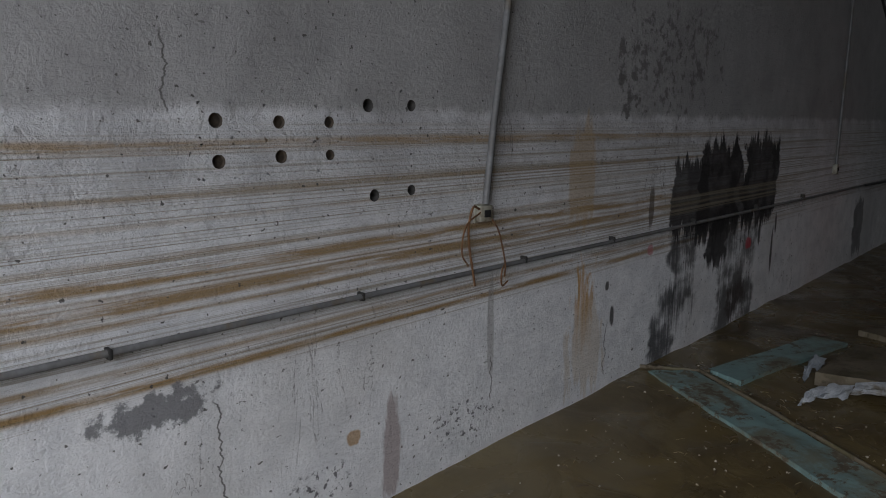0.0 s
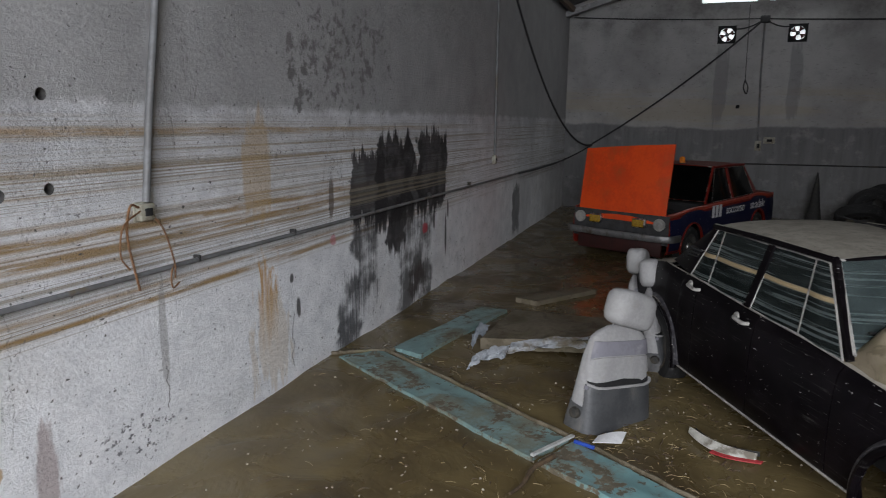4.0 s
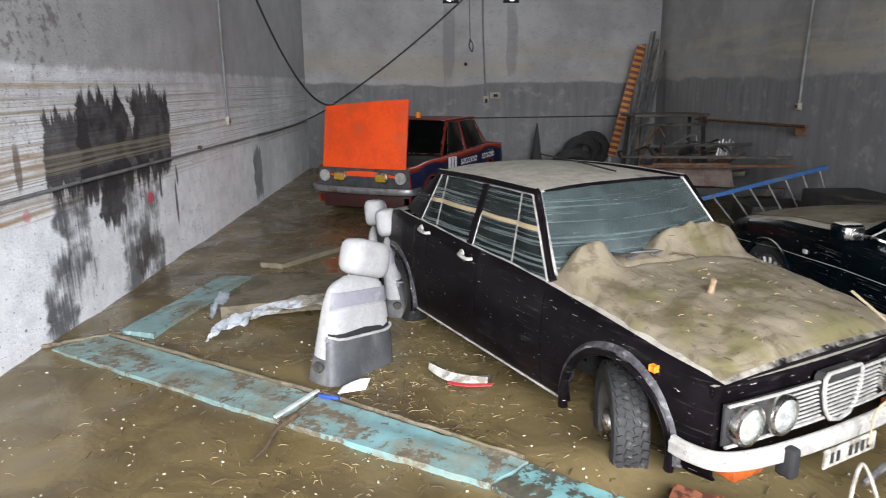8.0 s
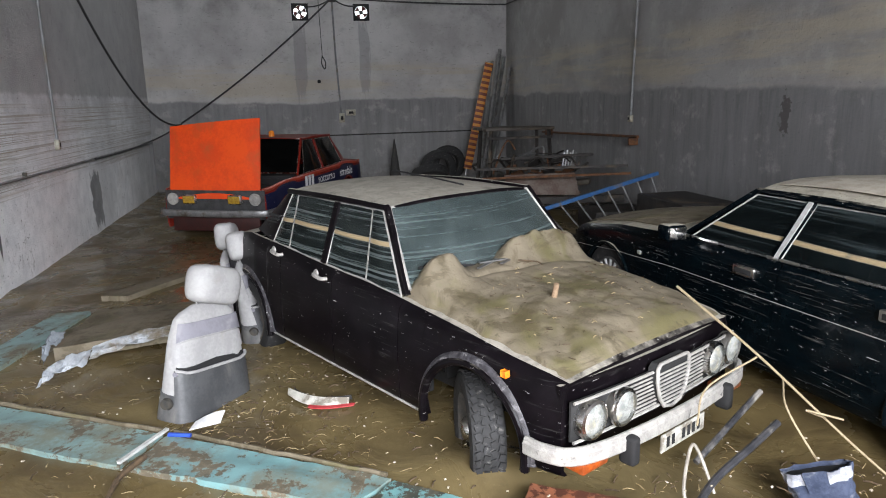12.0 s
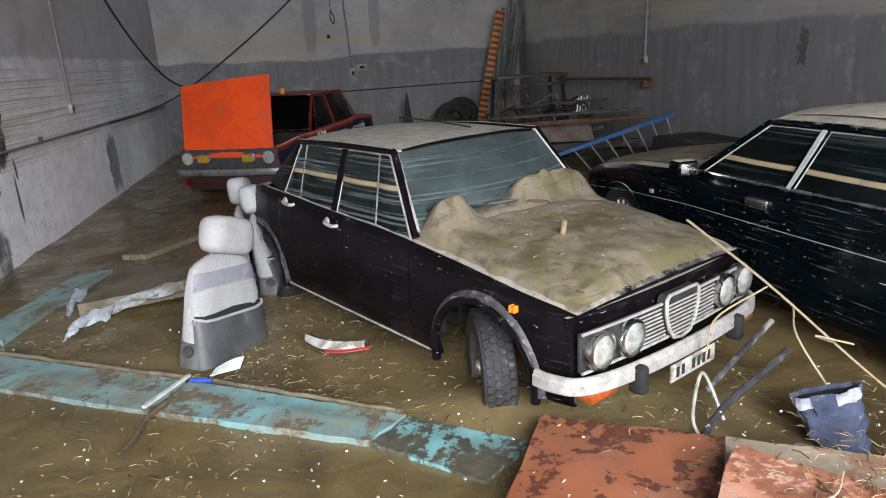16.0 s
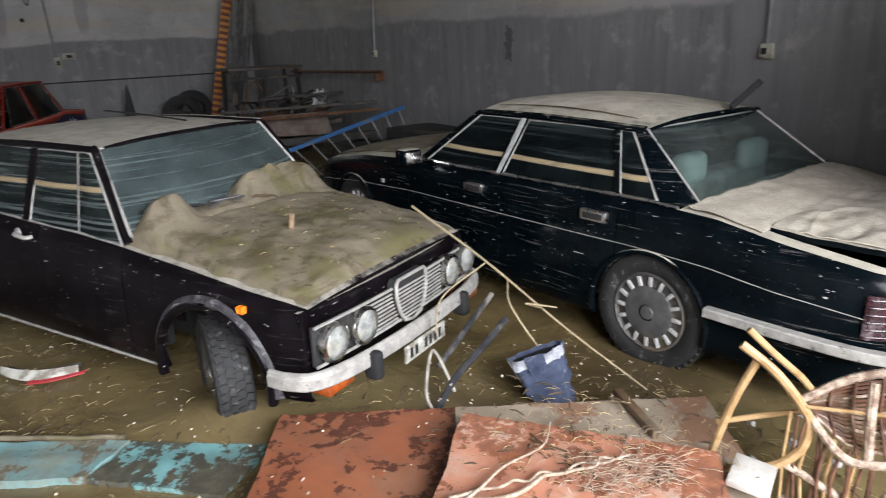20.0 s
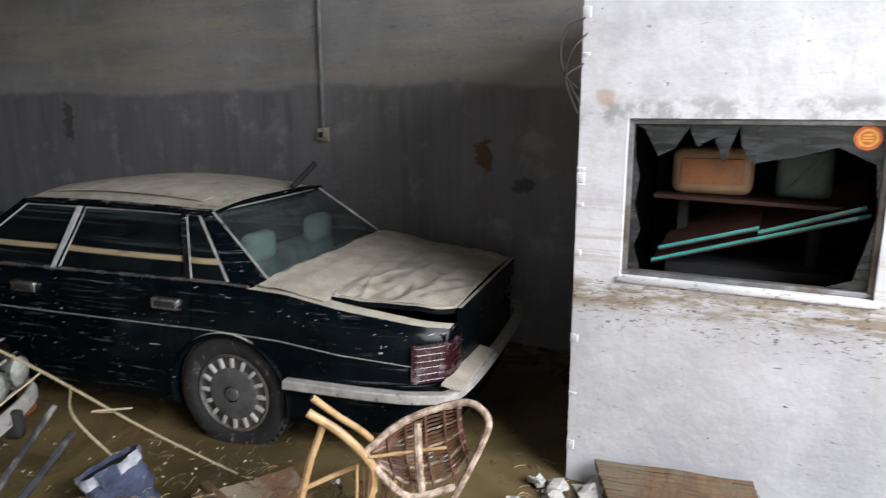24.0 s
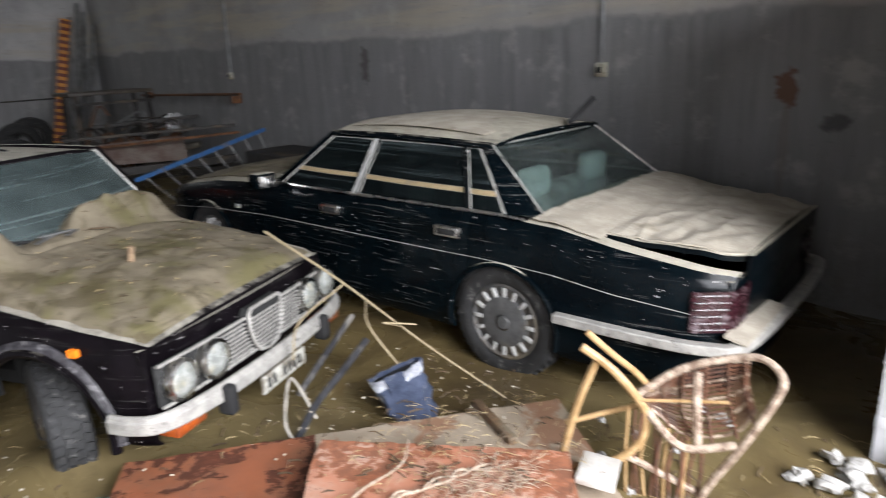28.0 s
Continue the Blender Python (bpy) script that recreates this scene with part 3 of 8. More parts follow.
def dirty_glass(name, level, tint=(0.10, 0.14, 0.14), film=0.35, streaky=0.55, haze=(0.24, 0.27, 0.26)):
    """Window glass with fine tide lines and a tan silt band; level: height of the band."""
    k = Mat(name, 0.06)
    k.b.inputs["IOR"].default_value = 1.3
    lines = k.noise(1.0, 5, 0.68, (0.5, 0.5, 62), warp=0.08)
    thick = k.noise(1.0, 3, 0.5, (0.6, 0.6, 22))
    band = k.mul(k.band(k.z, level, level + 0.026, 0.005), k.ramp(k.noise(5, 3, 0.5), 0.2, 0.4))
    ticks = k.mul(k.ramp(lines, 0.50, 0.60), k.ramp(thick, 0.34, 0.58), streaky)
    dust = k.math("MAXIMUM", ticks, k.math("ADD", film * 0.55, k.mul(k.ramp(k.noise(4, 5, 0.65), 0.35, 0.7), film * 0.45)))
    c = k.mix(k.ramp(k.noise(3, 4, 0.5), 0.3, 0.7), haze, tuple(v * 0.75 for v in haze))
    k.color(k.mix(band, k.mix(dust, tint, c), (0.33, 0.255, 0.15)))
    k.put(k.b.inputs["Transmission Weight"], k.math("SUBTRACT", 1.0, k.math("MAXIMUM", k.math("MULTIPLY", dust, 0.85), k.math("MULTIPLY", band, 0.95)), True))
    k.rough(k.math("ADD", 0.05, k.math("MULTIPLY", k.math("MAXIMUM", dust, band), 0.6)))
    return k.m


def striped(name, a, b, width):
    k = Mat(name, 0.6)
    w = k.math("FRACT", k.math("DIVIDE", k.z, width * 2))
    f = k.ramp(k.math("ABSOLUTE", k.math("SUBTRACT", w, 0.5)), 0.24, 0.26)
    c = k.mix(f, a, b)
    c = k.mix(k.mul(k.ramp(k.noise(18, 5, 0.7), 0.52, 0.68), 0.6), c, (0.16, 0.12, 0.09))
    k.color(c)
    k.bump(k.noise(40, 4, 0.6), 0.2, 0.004)
    return k.m


def wood(name, c1, c2, stretch=(1.2, 14, 14), rough=0.55, dirt=None):
    k = Mat(name, rough)
    g = k.noise(2.0, 6, 0.7, stretch, warp=0.8)
    c = k.mix(k.ramp(g, 0.3, 0.7), c1, c2)
    if dirt:
        c = k.mix(k.mul(k.ramp(k.noise(3.5, 6, 0.7), 0.48, 0.66), 0.85), c, dirt)
    k.color(c)
    k.bump(k.math("ADD", g, k.noise(90, 3, 0.6)), 0.3, 0.004)
    return k.m


def peeling(name, paint, under, mud, amount=0.5, silted=0.35):
    """Painted board whose coat is worn in small flakes and filmed over with silt."""
    k = Mat(name, 0.55)
    g, m2 = k.noise(3.2, 7, 0.68, None, "noise", 0.6), k.noise(1.9, 5, 0.6)
    small = k.noise(17, 6, 0.7)
    wear = k.math("ADD", k.math("MULTIPLY", g, 0.62), k.math("MULTIPLY", small, 0.38))
    flake = k.ramp(wear, amount, amount + 0.025)
    silt = k.ramp(k.math("ADD", m2, k.math("MULTIPLY", k.math("SUBTRACT", small, 0.5), 0.5)), 0.42, 0.66)
    c = k.mix(k.ramp(k.noise(6, 5, 0.6), 0.3, 0.7), paint, tuple(v * 0.70 for v in paint))
    c = k.mix(k.math("ADD", silted * 0.45, k.mul(silt, silted), True), c, mud)
    c = k.mix(k.mul(flake, 0.9), c, k.mix(k.ramp(small, 0.4, 0.6), under, tuple(v * 0.55 for v in under)))
    k.color(c)
    k.rough(k.math("ADD", 0.35, k.math("MULTIPLY", k.math("MAXIMUM", flake, silt), 0.3)))
    k.bump(k.math("SUBTRACT", k.math("MULTIPLY", small, 0.3), flake), 0.45, 0.004)
    return k.m


def glow(name, c, strength):
    k = Mat(name, 0.5)
    k.color(c)
    k.put(k.b.inputs["Emission Color"], c)
    k.b.inputs["Emission Strength"].default_value = strength
    return k.m


LEFT, FAR, RIGHT = left_wall_paint(), back_wall_paint("limewash_far_wall", 1.82, "x", 1.3), back_wall_paint("limewash_right_wall", 1.88, "y", 0.85)
BOOTH, MUD, SILT = booth_paint(), mud_ground(), dried_mud()
GREY_PIPE = plain("grey_plastic_conduit", (0.19, 0.195, 0.20), (0.13, 0.13, 0.13), 6, 0.5, dirt=(0.16, 0.13, 0.09))
RUST = plain("rusted_iron", (0.16, 0.07, 0.03), (0.07, 0.035, 0.02), 12, 0.85, 0.3, 0.5)
STEEL = plain("dull_galvanised_steel", (0.32, 0.32, 0.32), (0.20, 0.20, 0.20), 7, 0.45, 0.8, dirt=(0.15, 0.12, 0.09))
BLACK = plain("black_rubber", (0.022, 0.022, 0.022), (0.035, 0.033, 0.03), 14, 0.75, dirt=(0.10, 0.085, 0.06))
TYRE = plain("muddy_tyre_rubber", (0.018, 0.018, 0.019), (0.011, 0.011, 0.011), 20, 0.75, dirt=(0.13, 0.125, 0.118), dirt_at=(0.58, 0.72), dirt_scale=26)
# Near-black trim; in the booth this colour stands in for deep shade.
DARK = plain("dark_trim_and_booth_shade", (0.009, 0.009, 0.010), (0.014, 0.014, 0.014), 9, 0.85)
CHROME = plain("dirty_chrome", (0.62, 0.62, 0.62), (0.50, 0.50, 0.49), 14, 0.22, 1.0, 0.1, dirt=(0.42, 0.40, 0.36), dirt_at=(0.45, 0.62), dirt_scale=11)
SILTED_CHROME = plain("silt_covered_chrome", (0.43, 0.415, 0.385), (0.29, 0.28, 0.262), 16, 0.5, 0.2, 0.4, dirt=(0.10, 0.095, 0.088), dirt_at=(0.60, 0.70), dirt_scale=15)
LENS = plain("clouded_lamp_glass", (0.36, 0.37, 0.35), (0.18, 0.19, 0.18), 18, 0.12, 0.0, 0.5, dirt=(0.34, 0.31, 0.22), dirt_at=(0.48, 0.7), dirt_scale=14)
AMBER = plain("amber_lens", (0.85, 0.26, 0.02), (0.70, 0.18, 0.015), 40, 0.2)
DULL_AMBER = plain("muddy_amber_lens", (0.36, 0.075, 0.012), (0.22, 0.045, 0.010), 30, 0.3, dirt=(0.12, 0.06, 0.03))
YELLOW_LENS = plain("yellow_fog_lens", (0.42, 0.26, 0.03), (0.26, 0.15, 0.02), 40, 0.25, dirt=(0.08, 0.06, 0.03))
RED_LENS = plain("red_tail_lens", (0.030, 0.006, 0.010), (0.016, 0.005, 0.007), 30, 0.25, dirt=(0.13, 0.10, 0.11), dirt_at=(0.52, 0.66), dirt_scale=14)
WHITE_PLATE = plain("white_number_plate", (0.50, 0.49, 0.44), (0.34, 0.33, 0.29), 20, 0.5, dirt=(0.16, 0.14, 0.11), dirt_at=(0.48, 0.62), dirt_scale=9)
CONCRETE = plain("raw_concrete", (0.36, 0.35, 0.33), (0.26, 0.25, 0.24), 6, 0.9, 0, 0.5)
ROOF_SHEET = plain("weathered_roof_sheet", (0.16, 0.16, 0.165), (0.10, 0.10, 0.10), 3, 0.85)
OLD_TIMBER = wood("old_timber", (0.16, 0.10, 0.055), (0.08, 0.05, 0.03), dirt=(0.14, 0.12, 0.085))
STRAW = plain("dry_straw", (0.45, 0.36, 0.20), (0.30, 0.22, 0.11), 30, 0.8)
TWIG = plain("wet_twigs", (0.10, 0.065, 0.035), (0.05, 0.034, 0.02), 30, 0.8)
CLEAR = Mat("window_pane_glass", 0.03)
CLEAR.b.inputs["Transmission Weight"].default_value, CLEAR.b.inputs["IOR"].default_value = 1.0, 1.2
CLEAR.color((0.85, 0.9, 0.9))
CLEAR = CLEAR.m

# ---- the hall ----
WIDE, DEEP, EAVE, RIDGE, THICK = 7.68, 15.07, 4.2, 5.35, 0.25


def wall_sheet(name, to_world, u_cuts, v_cuts, holes, material, label):
    """A thick wall with rectangular openings: holes as (u0, u1, v0, v1)."""
    us = sorted({*u_cuts, *(h[0] for h in holes), *(h[1] for h in holes)})
    vs = sorted({*v_cuts, *(h[2] for h in holes), *(h[3] for h in holes)})
    full = lambda i, j: 0 <= i < len(us) - 1 and 0 <= j < len(vs) - 1 and not any(h[0] - 1e-6 <= us[i] and us[i + 1] <= h[1] + 1e-6 and h[2] - 1e-6 <= vs[j] and vs[j + 1] <= h[3] + 1e-6 for h in holes)  # noqa: E731
    g = Geo()
    for i in range(len(us) - 1):
        for j in range(len(vs) - 1):
            if not full(i, j):
                continue
            q = [(us[i], vs[j]), (us[i + 1], vs[j]), (us[i + 1], vs[j + 1]), (us[i], vs[j + 1])]
            g.add([to_world(u, v, 0) for u, v in q], [(0, 1, 2, 3)])
            g.add([to_world(u, v, THICK) for u, v in q], [(3, 2, 1, 0)])
            for k, (di, dj) in enumerate(((0, -1), (1, 0), (0, 1), (-1, 0))):
                if not full(i + di, j + dj):
                    a, b = q[k], q[(k + 1) % 4]
                    g.add([to_world(*a, 0), to_world(*a, THICK), to_world(*b, THICK), to_world(*b, 0)], [(0, 1, 2, 3)])
    me = bpy.data.meshes.new(name)
    me.from_pydata(g.v, [], g.f)
    me.materials.append(material)
    return tagged(new(name, me), label, "wall", kind="structure")


# ground: one sheet of silt, gently uneven, running out of the gate
def ground_height(x, y):
    h = 0.022 * noise.noise((x * 0.9, y * 0.9, 1.3)) + 0.012 * noise.noise((x * 3.1, y * 3.1, 4.0)) + 0.005 * noise.noise((x * 9, y * 9, 2.0))
    ridge = 0.03 * math.exp(-(((x - 5.3) / 0.5) ** 2) - ((y - 1.9) / 0.35) ** 2)
    mound = 0.095 * math.exp(-(((x - 3.68) / 0.26) ** 2) - ((y - 2.86) / 0.24) ** 2)
    return h + ridge + mound


g = Geo()
xs = np.concatenate([np.linspace(-60, -0.5, 6), np.linspace(-0.3, 8.0, 150), np.linspace(8.3, 60, 6)])
ys = np.concatenate([np.linspace(-80, -4.5, 8), np.linspace(-4.2, 8, 200), np.linspace(8.1, 15.4, 60), np.linspace(16, 80, 6)])
inside = lambda x, y: -0.4 < x < 8.1 and -4.3 < y < 15.5  # noqa: E731
g.add([(x, y, ground_height(x, y) if inside(x, y) else 0.0) for x in xs for y in ys],
      [(i * len(ys) + j, (i + 1) * len(ys) + j, (i + 1) * len(ys) + j + 1, i * len(ys) + j + 1) for i in range(len(xs) - 1) for j in range(len(ys) - 1)])
me = bpy.data.meshes.new("ground")
me.from_pydata(g.v, [], g.f)
me.polygons.foreach_set("use_smooth", [True] * len(me.polygons))
me.materials.append(MUD)
tagged(new("ground", me), "wet brown flood mud covering the garage floor", "ground", kind="structure")

HOLES = ((1.753, 1.97, 0.040), (2.02, 1.975, 0.036), (1.011, 1.90, 0.038), (1.286, 1.895, 0.036), (1.535, 1.895, 0.033), (1.015, 1.745, 0.036), (1.29, 1.755, 0.036), (1.535, 1.755, 0.030), (1.781, 1.56, 0.038), (2.016, 1.57, 0.034))
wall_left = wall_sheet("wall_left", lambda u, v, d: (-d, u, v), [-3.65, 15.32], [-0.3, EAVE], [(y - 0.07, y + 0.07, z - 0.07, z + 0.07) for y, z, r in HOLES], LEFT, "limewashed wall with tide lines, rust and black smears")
HOLE_DARK = plain("bored_hole_core", (0.05, 0.048, 0.045), (0.09, 0.085, 0.08), 30, 0.95)
HOLE_RUST = plain("rusty_hole_core", (0.085, 0.065, 0.045), (0.045, 0.036, 0.028), 30, 0.95)
for n, (y, z, r) in enumerate(HOLES):
    g, k = Geo(), 28
    r *= 0.76
    rim = [(r * (1 + 0.08 * noise.noise((i * 0.9, n, 0))) * math.cos(2 * math.pi * i / k), r * (1 + 0.08 * noise.noise((i * 0.9, n, 0))) * math.sin(2 * math.pi * i / k)) for i in range(k)]
    sq = [(a / max(abs(a), abs(b)) * 0.07, b / max(abs(a), abs(b)) * 0.07) for a, b in rim]
    g.add([(0, y + a, z + b) for a, b in sq] + [(0, y + a, z + b) for a, b in rim], [(i, (i + 1) % k, k + (i + 1) % k, k + i) for i in range(k)])
    part("hole_surround", g, LEFT, wall_left, smooth=0)
    g = Geo()
    deep = 0.16 if n in (0, 1, 8, 9) else 0.02
    g.add([(0, y + a, z + b) for a, b in rim] + [(-deep, y + a * 0.96, z + b * 0.96) for a, b in rim], [(i, (i + 1) % k, k + (i + 1) % k, k + i) for i in range(k)] + [tuple(range(k, 2 * k))])
    part("bored_hole", g, HOLE_DARK if deep > 0.1 else HOLE_RUST, wall_left, "round bored hole" if deep > 0.1 else "rusty plugged hole")

WINDOWS = ((2.62, 3.72), (3.88, 4.98))
FANS = ((3.17, 3.64), (4.45, 3.64))
wall_far = wall_sheet("wall_far", lambda u, v, d: (u, DEEP + d, v), [-0.25, WIDE + 0.25], [-0.3, EAVE + 0.7],
                      [(a, b, 4.24, 4.74) for a, b in WINDOWS] + [(x - 0.15, x + 0.15, z - 0.15, z + 0.15) for x, z in FANS], FAR, "grey flood-stained end wall with runs below the tide line")
wall_right = wall_sheet("wall_right", lambda u, v, d: (WIDE + d, u, v), [-3.65, 15.32], [-0.3, EAVE], [], RIGHT, "grey limewashed side wall, darker below the flood line")
GATE = (0.25, 5.9, -0.3, 3.9)
wall_front = wall_sheet("wall_front", lambda u, v, d: (u, DOOR_Y - d, v), [-0.25, WIDE + 0.25], [-0.3, EAVE], [GATE], FAR, "front wall with the wide open gateway")
g = Geo()
for y0, sgn in ((DEEP, 1), (DOOR_Y - THICK, 1)):
    z0 = EAVE + 0.7 if y0 > 0 else EAVE
    prof = [(-0.25, EAVE), (WIDE / 2, RIDGE + 0.07), (WIDE + 0.25, EAVE)] if z0 == EAVE else [(0.35 * WIDE, z0), (WIDE / 2, RIDGE + 0.07), (0.65 * WIDE, z0)]
    vs = [(x, y0, z) for x, z in prof] + [(x, y0 + THICK, z) for x, z in prof]
    g.add(vs, [(0, 1, 2), (5, 4, 3), (0, 3, 4, 1), (1, 4, 5, 2), (2, 5, 3, 0)])
solid("wall_gables", g, FAR, "plastered gable ends under the roof", "wall", kind="structure", smooth=0)

# roof: corrugated sheets on purlins and rafters
g = Geo()
nx, amp = 220, 0.022
for side in (0, 1):
    x_a, x_b = (-0.3, WIDE / 2) if side == 0 else (WIDE + 0.3, WIDE / 2)
    za, zb = EAVE + 0.05, RIDGE + 0.12
    vs = []
    for i in range(nx + 1):
        y = -3.9 + (15.5 + 3.9) * i / nx
        w = amp * math.cos(i * math.pi / 1.0)
        vs += [(x_a, y, za + w), (x_b, y, zb + w), (x_a, y, za + w + 0.03), (x_b, y, zb + w + 0.03)]
    g.add(vs, [f for i in range(nx) for f in ((4 * i, 4 * i + 1, 4 * i + 5, 4 * i + 4), (4 * i + 2, 4 * i + 6, 4 * i + 7, 4 * i + 3))])
solid("ceiling", g, ROOF_SHEET, "grey corrugated roof sheeting", "ceiling", kind="structure", smooth=0)
for side in (0, 1):
    for i in range(5):
        t = i / 4.3
        x = (0.15 if side == 0 else WIDE - 0.15) * (1 - t) + WIDE / 2 * t
        z = EAVE - 0.02 + (RIDGE - EAVE) * t
        g = Geo().box((x - 0.04, -3.4, z - 0.06), (x + 0.04, 15.06, z + 0.04))
        solid("trim_purlin", g, OLD_TIMBER, "dark timber roof purlin", "beam", "roof purlins", "structure", smooth=0)
for y in (-1.0, 3.0, 7.0, 11.0, 14.6):
    for side in (0, 1):
        g = Geo().beam(((0.0 if side == 0 else WIDE), y, EAVE - 0.12), (WIDE / 2, y, RIDGE - 0.12), 0.10, 0.16, (0, 1, 0))
        solid("trim_rafter", g, STEEL, "grey steel roof rafter", "beam", "roof rafters", "structure", smooth=0)

# pale overcast sky behind the high openings
solid("backdrop_sky", Geo().box((-6, 19.0, 1.5), (14, 19.1, 9.0)), glow("overcast_sky_glow", (0.9, 0.95, 1.0), 2.2), "plain pale overcast sky outside the end wall", "sky", kind="structure", smooth=0)
# gable windows
FRAME = plain("grey_window_frame", (0.36, 0.36, 0.35), (0.25, 0.25, 0.25), 12, 0.6)
for n, (a, b) in enumerate(WINDOWS):
    w = thing(f"window_{n + 1}", pose((a + b) / 2, DEEP, 4.24), "bright high gable window in a grey frame", "window", kind="structure")
    h = (b - a) / 2
    for p, q in (((-h, 0.05, 0), (h, 0.11, 0.035)), ((-h, 0.05, 0.465), (h, 0.11, 0.5)), ((-h, 0.05, 0.036), (-h + 0.035, 0.11, 0.464)), ((h - 0.035, 0.05, 0.036), (h, 0.11, 0.464))):
        part("window_frame", Geo().rbox(p, q, 0.004), FRAME, w)
    pane = part("pane", Geo().box((-h + 0.035, 0.078, 0.036), (h - 0.035, 0.084, 0.464)), CLEAR, w, smooth=0)
    pane.visible_shadow = False

# extractor fans in the end wall
FAN_RED = plain("dark_red_fan_blade", (0.12, 0.03, 0.03), (0.07, 0.025, 0.025), 20, 0.5)


def fan(x, z, turn):
    f = thing("extractor_fan", pose(x, DEEP, z), "square wall extractor fan with dark red blades and daylight behind", "fan", "extractor fans")
    g = Geo()
    k = 32
    ring = [(0.135 * math.cos(2 * math.pi * i / k), 0.135 * math.sin(2 * math.pi * i / k)) for i in range(k)]
    sq = [(a / max(abs(a), abs(b)) * 0.17, b / max(abs(a), abs(b)) * 0.17) for a, b in ring]
    for y0 in (-0.03, 0.02):
        g.add([(a, y0, b) for a, b in sq] + [(a, y0, b) for a, b in ring], [(i, (i + 1) % k, k + (i + 1) % k, k + i) for i in range(k)])
    g.add([(a, -0.03, b) for a, b in ring] + [(a, 0.02, b) for a, b in ring], [(i, (i + 1) % k, k + (i + 1) % k, k + i) for i in range(k)])
    g.add([(a, -0.03, b) for a, b in sq] + [(a, 0.02, b) for a, b in sq], [(i, (i + 1) % k, k + (i + 1) % k, k + i) for i in range(k)])
    part("housing", g, DARK, f, smooth=0)
    part("hub", Geo().lathe([(0.001, -0.02), (0.035, -0.02), (0.04, -0.01), (0.04, 0.05), (0.001, 0.05)], 20), DARK, f)
    for i in range(4):
        a0 = radians(turn + 90 * i)
        blade = Geo().grid(lambda u, v: ((0.035 + 0.095 * u) * math.cos(a0 + (v - 0.5) * (0.5 + 0.45 * u)), 0.01 + (v - 0.5) * 0.03, (0.035 + 0.095 * u) * math.sin(a0 + (v - 0.5) * (0.5 + 0.45 * u))), 6, 4, (0, 0.003, 0))
        part("blade", blade, FAN_RED, f)
    for a in (30, 150, 270):
        part("guard_bar", Geo().tube([(0, -0.028, 0), (0.14 * math.cos(radians(a)), -0.028, 0.14 * math.sin(radians(a)))], 0.004, 6), STEEL, f)


for x, z in FANS:
    fan(x, z, 20 if x < 4 else 55)

# conduits, boxes and cables
solid("wall_conduit", Geo().tube([(0.03, -3.3, 1.12), (0.03, 1.65, 1.10), (0.03, 3.9, 1.085), (0.03, 9.4, 1.06), (0.03, 14.9, 1.05)], 0.014, 10), GREY_PIPE, "thin grey conduit clipped along the stained wall", "pipe", "wall conduits")
for y in (0.55, 1.67, 2.9, 3.9, 5.2, 6.6, 8.0):
    solid("pipe_clip", Geo().rbox((0.0, y - 0.008, 1.080), (0.046, y + 0.008, 1.120), 0.004), BLACK, "small dark pipe clip on the wall", "clip", "pipe clips")
solid("wall_conduit", Geo().tube([(0.03, 2.54, 1.46), (0.03, 2.60, 1.9), (0.03, 2.71, 2.55), (0.03, 2.85, 3.6), (0.03, 2.87, 4.1)], 0.02, 10), GREY_PIPE, "upright grey conduit running down to a junction box", "pipe", "wall conduits")
BOXMAT = plain("dirty_ivory_plastic", (0.42, 0.41, 0.34), (0.30, 0.28, 0.22), 16, 0.5, dirt=(0.16, 0.12, 0.07))


def wall_box(name, m, w, h, d, label):
    b = thing(name, m, label, "socket", "wall boxes")
    part("backplate", Geo().rbox((-w / 2, -0.012, -h / 2), (w / 2, 0, h / 2), 0.003), BOXMAT, b)
    part("cover", Geo().rbox((-w / 2 + 0.006, -d, -h / 2 + 0.006), (w / 2 - 0.006, -0.0125, h / 2 - 0.006), 0.008), BOXMAT, b)
    part("switch", Geo().rbox((-w * 0.22, -d - 0.008, -h * 0.2), (w * 0.22, -d - 0.0005, h * 0.2), 0.003), DARK, b)
    return b


wall_box("junction_box", pose(0, 2.53, 1.41, 0, 0, 90), 0.11, 0.10, 0.05, "open junction box with rusty wires hanging out")
wall_box("junction_box", pose(0, 9.18, 1.345, 0, 0, 90), 0.09, 0.13, 0.05, "pale switch box at the foot of a conduit")
wall_box("junction_box", pose(3.93, DEEP, 1.45), 0.12, 0.20, 0.07, "grey socket box on the stained end wall")
wall_box("junction_box", pose(4.13, DEEP, 1.56), 0.22, 0.13, 0.08, "dark plug box on the stained end wall")
wall_box("junction_box", pose(WIDE, 9.09, 1.47, 0, 0, -90), 0.09, 0.10, 0.05, "small grey box at the foot of a conduit")
wall_box("junction_box", pose(WIDE, 2.90, 1.50, 0, 0, -90), 0.09, 0.11, 0.05, "dark switch box at the foot of a conduit")
WIRE = plain("rusty_brown_wire", (0.20, 0.10, 0.04), (0.12, 0.06, 0.03), 40, 0.8)
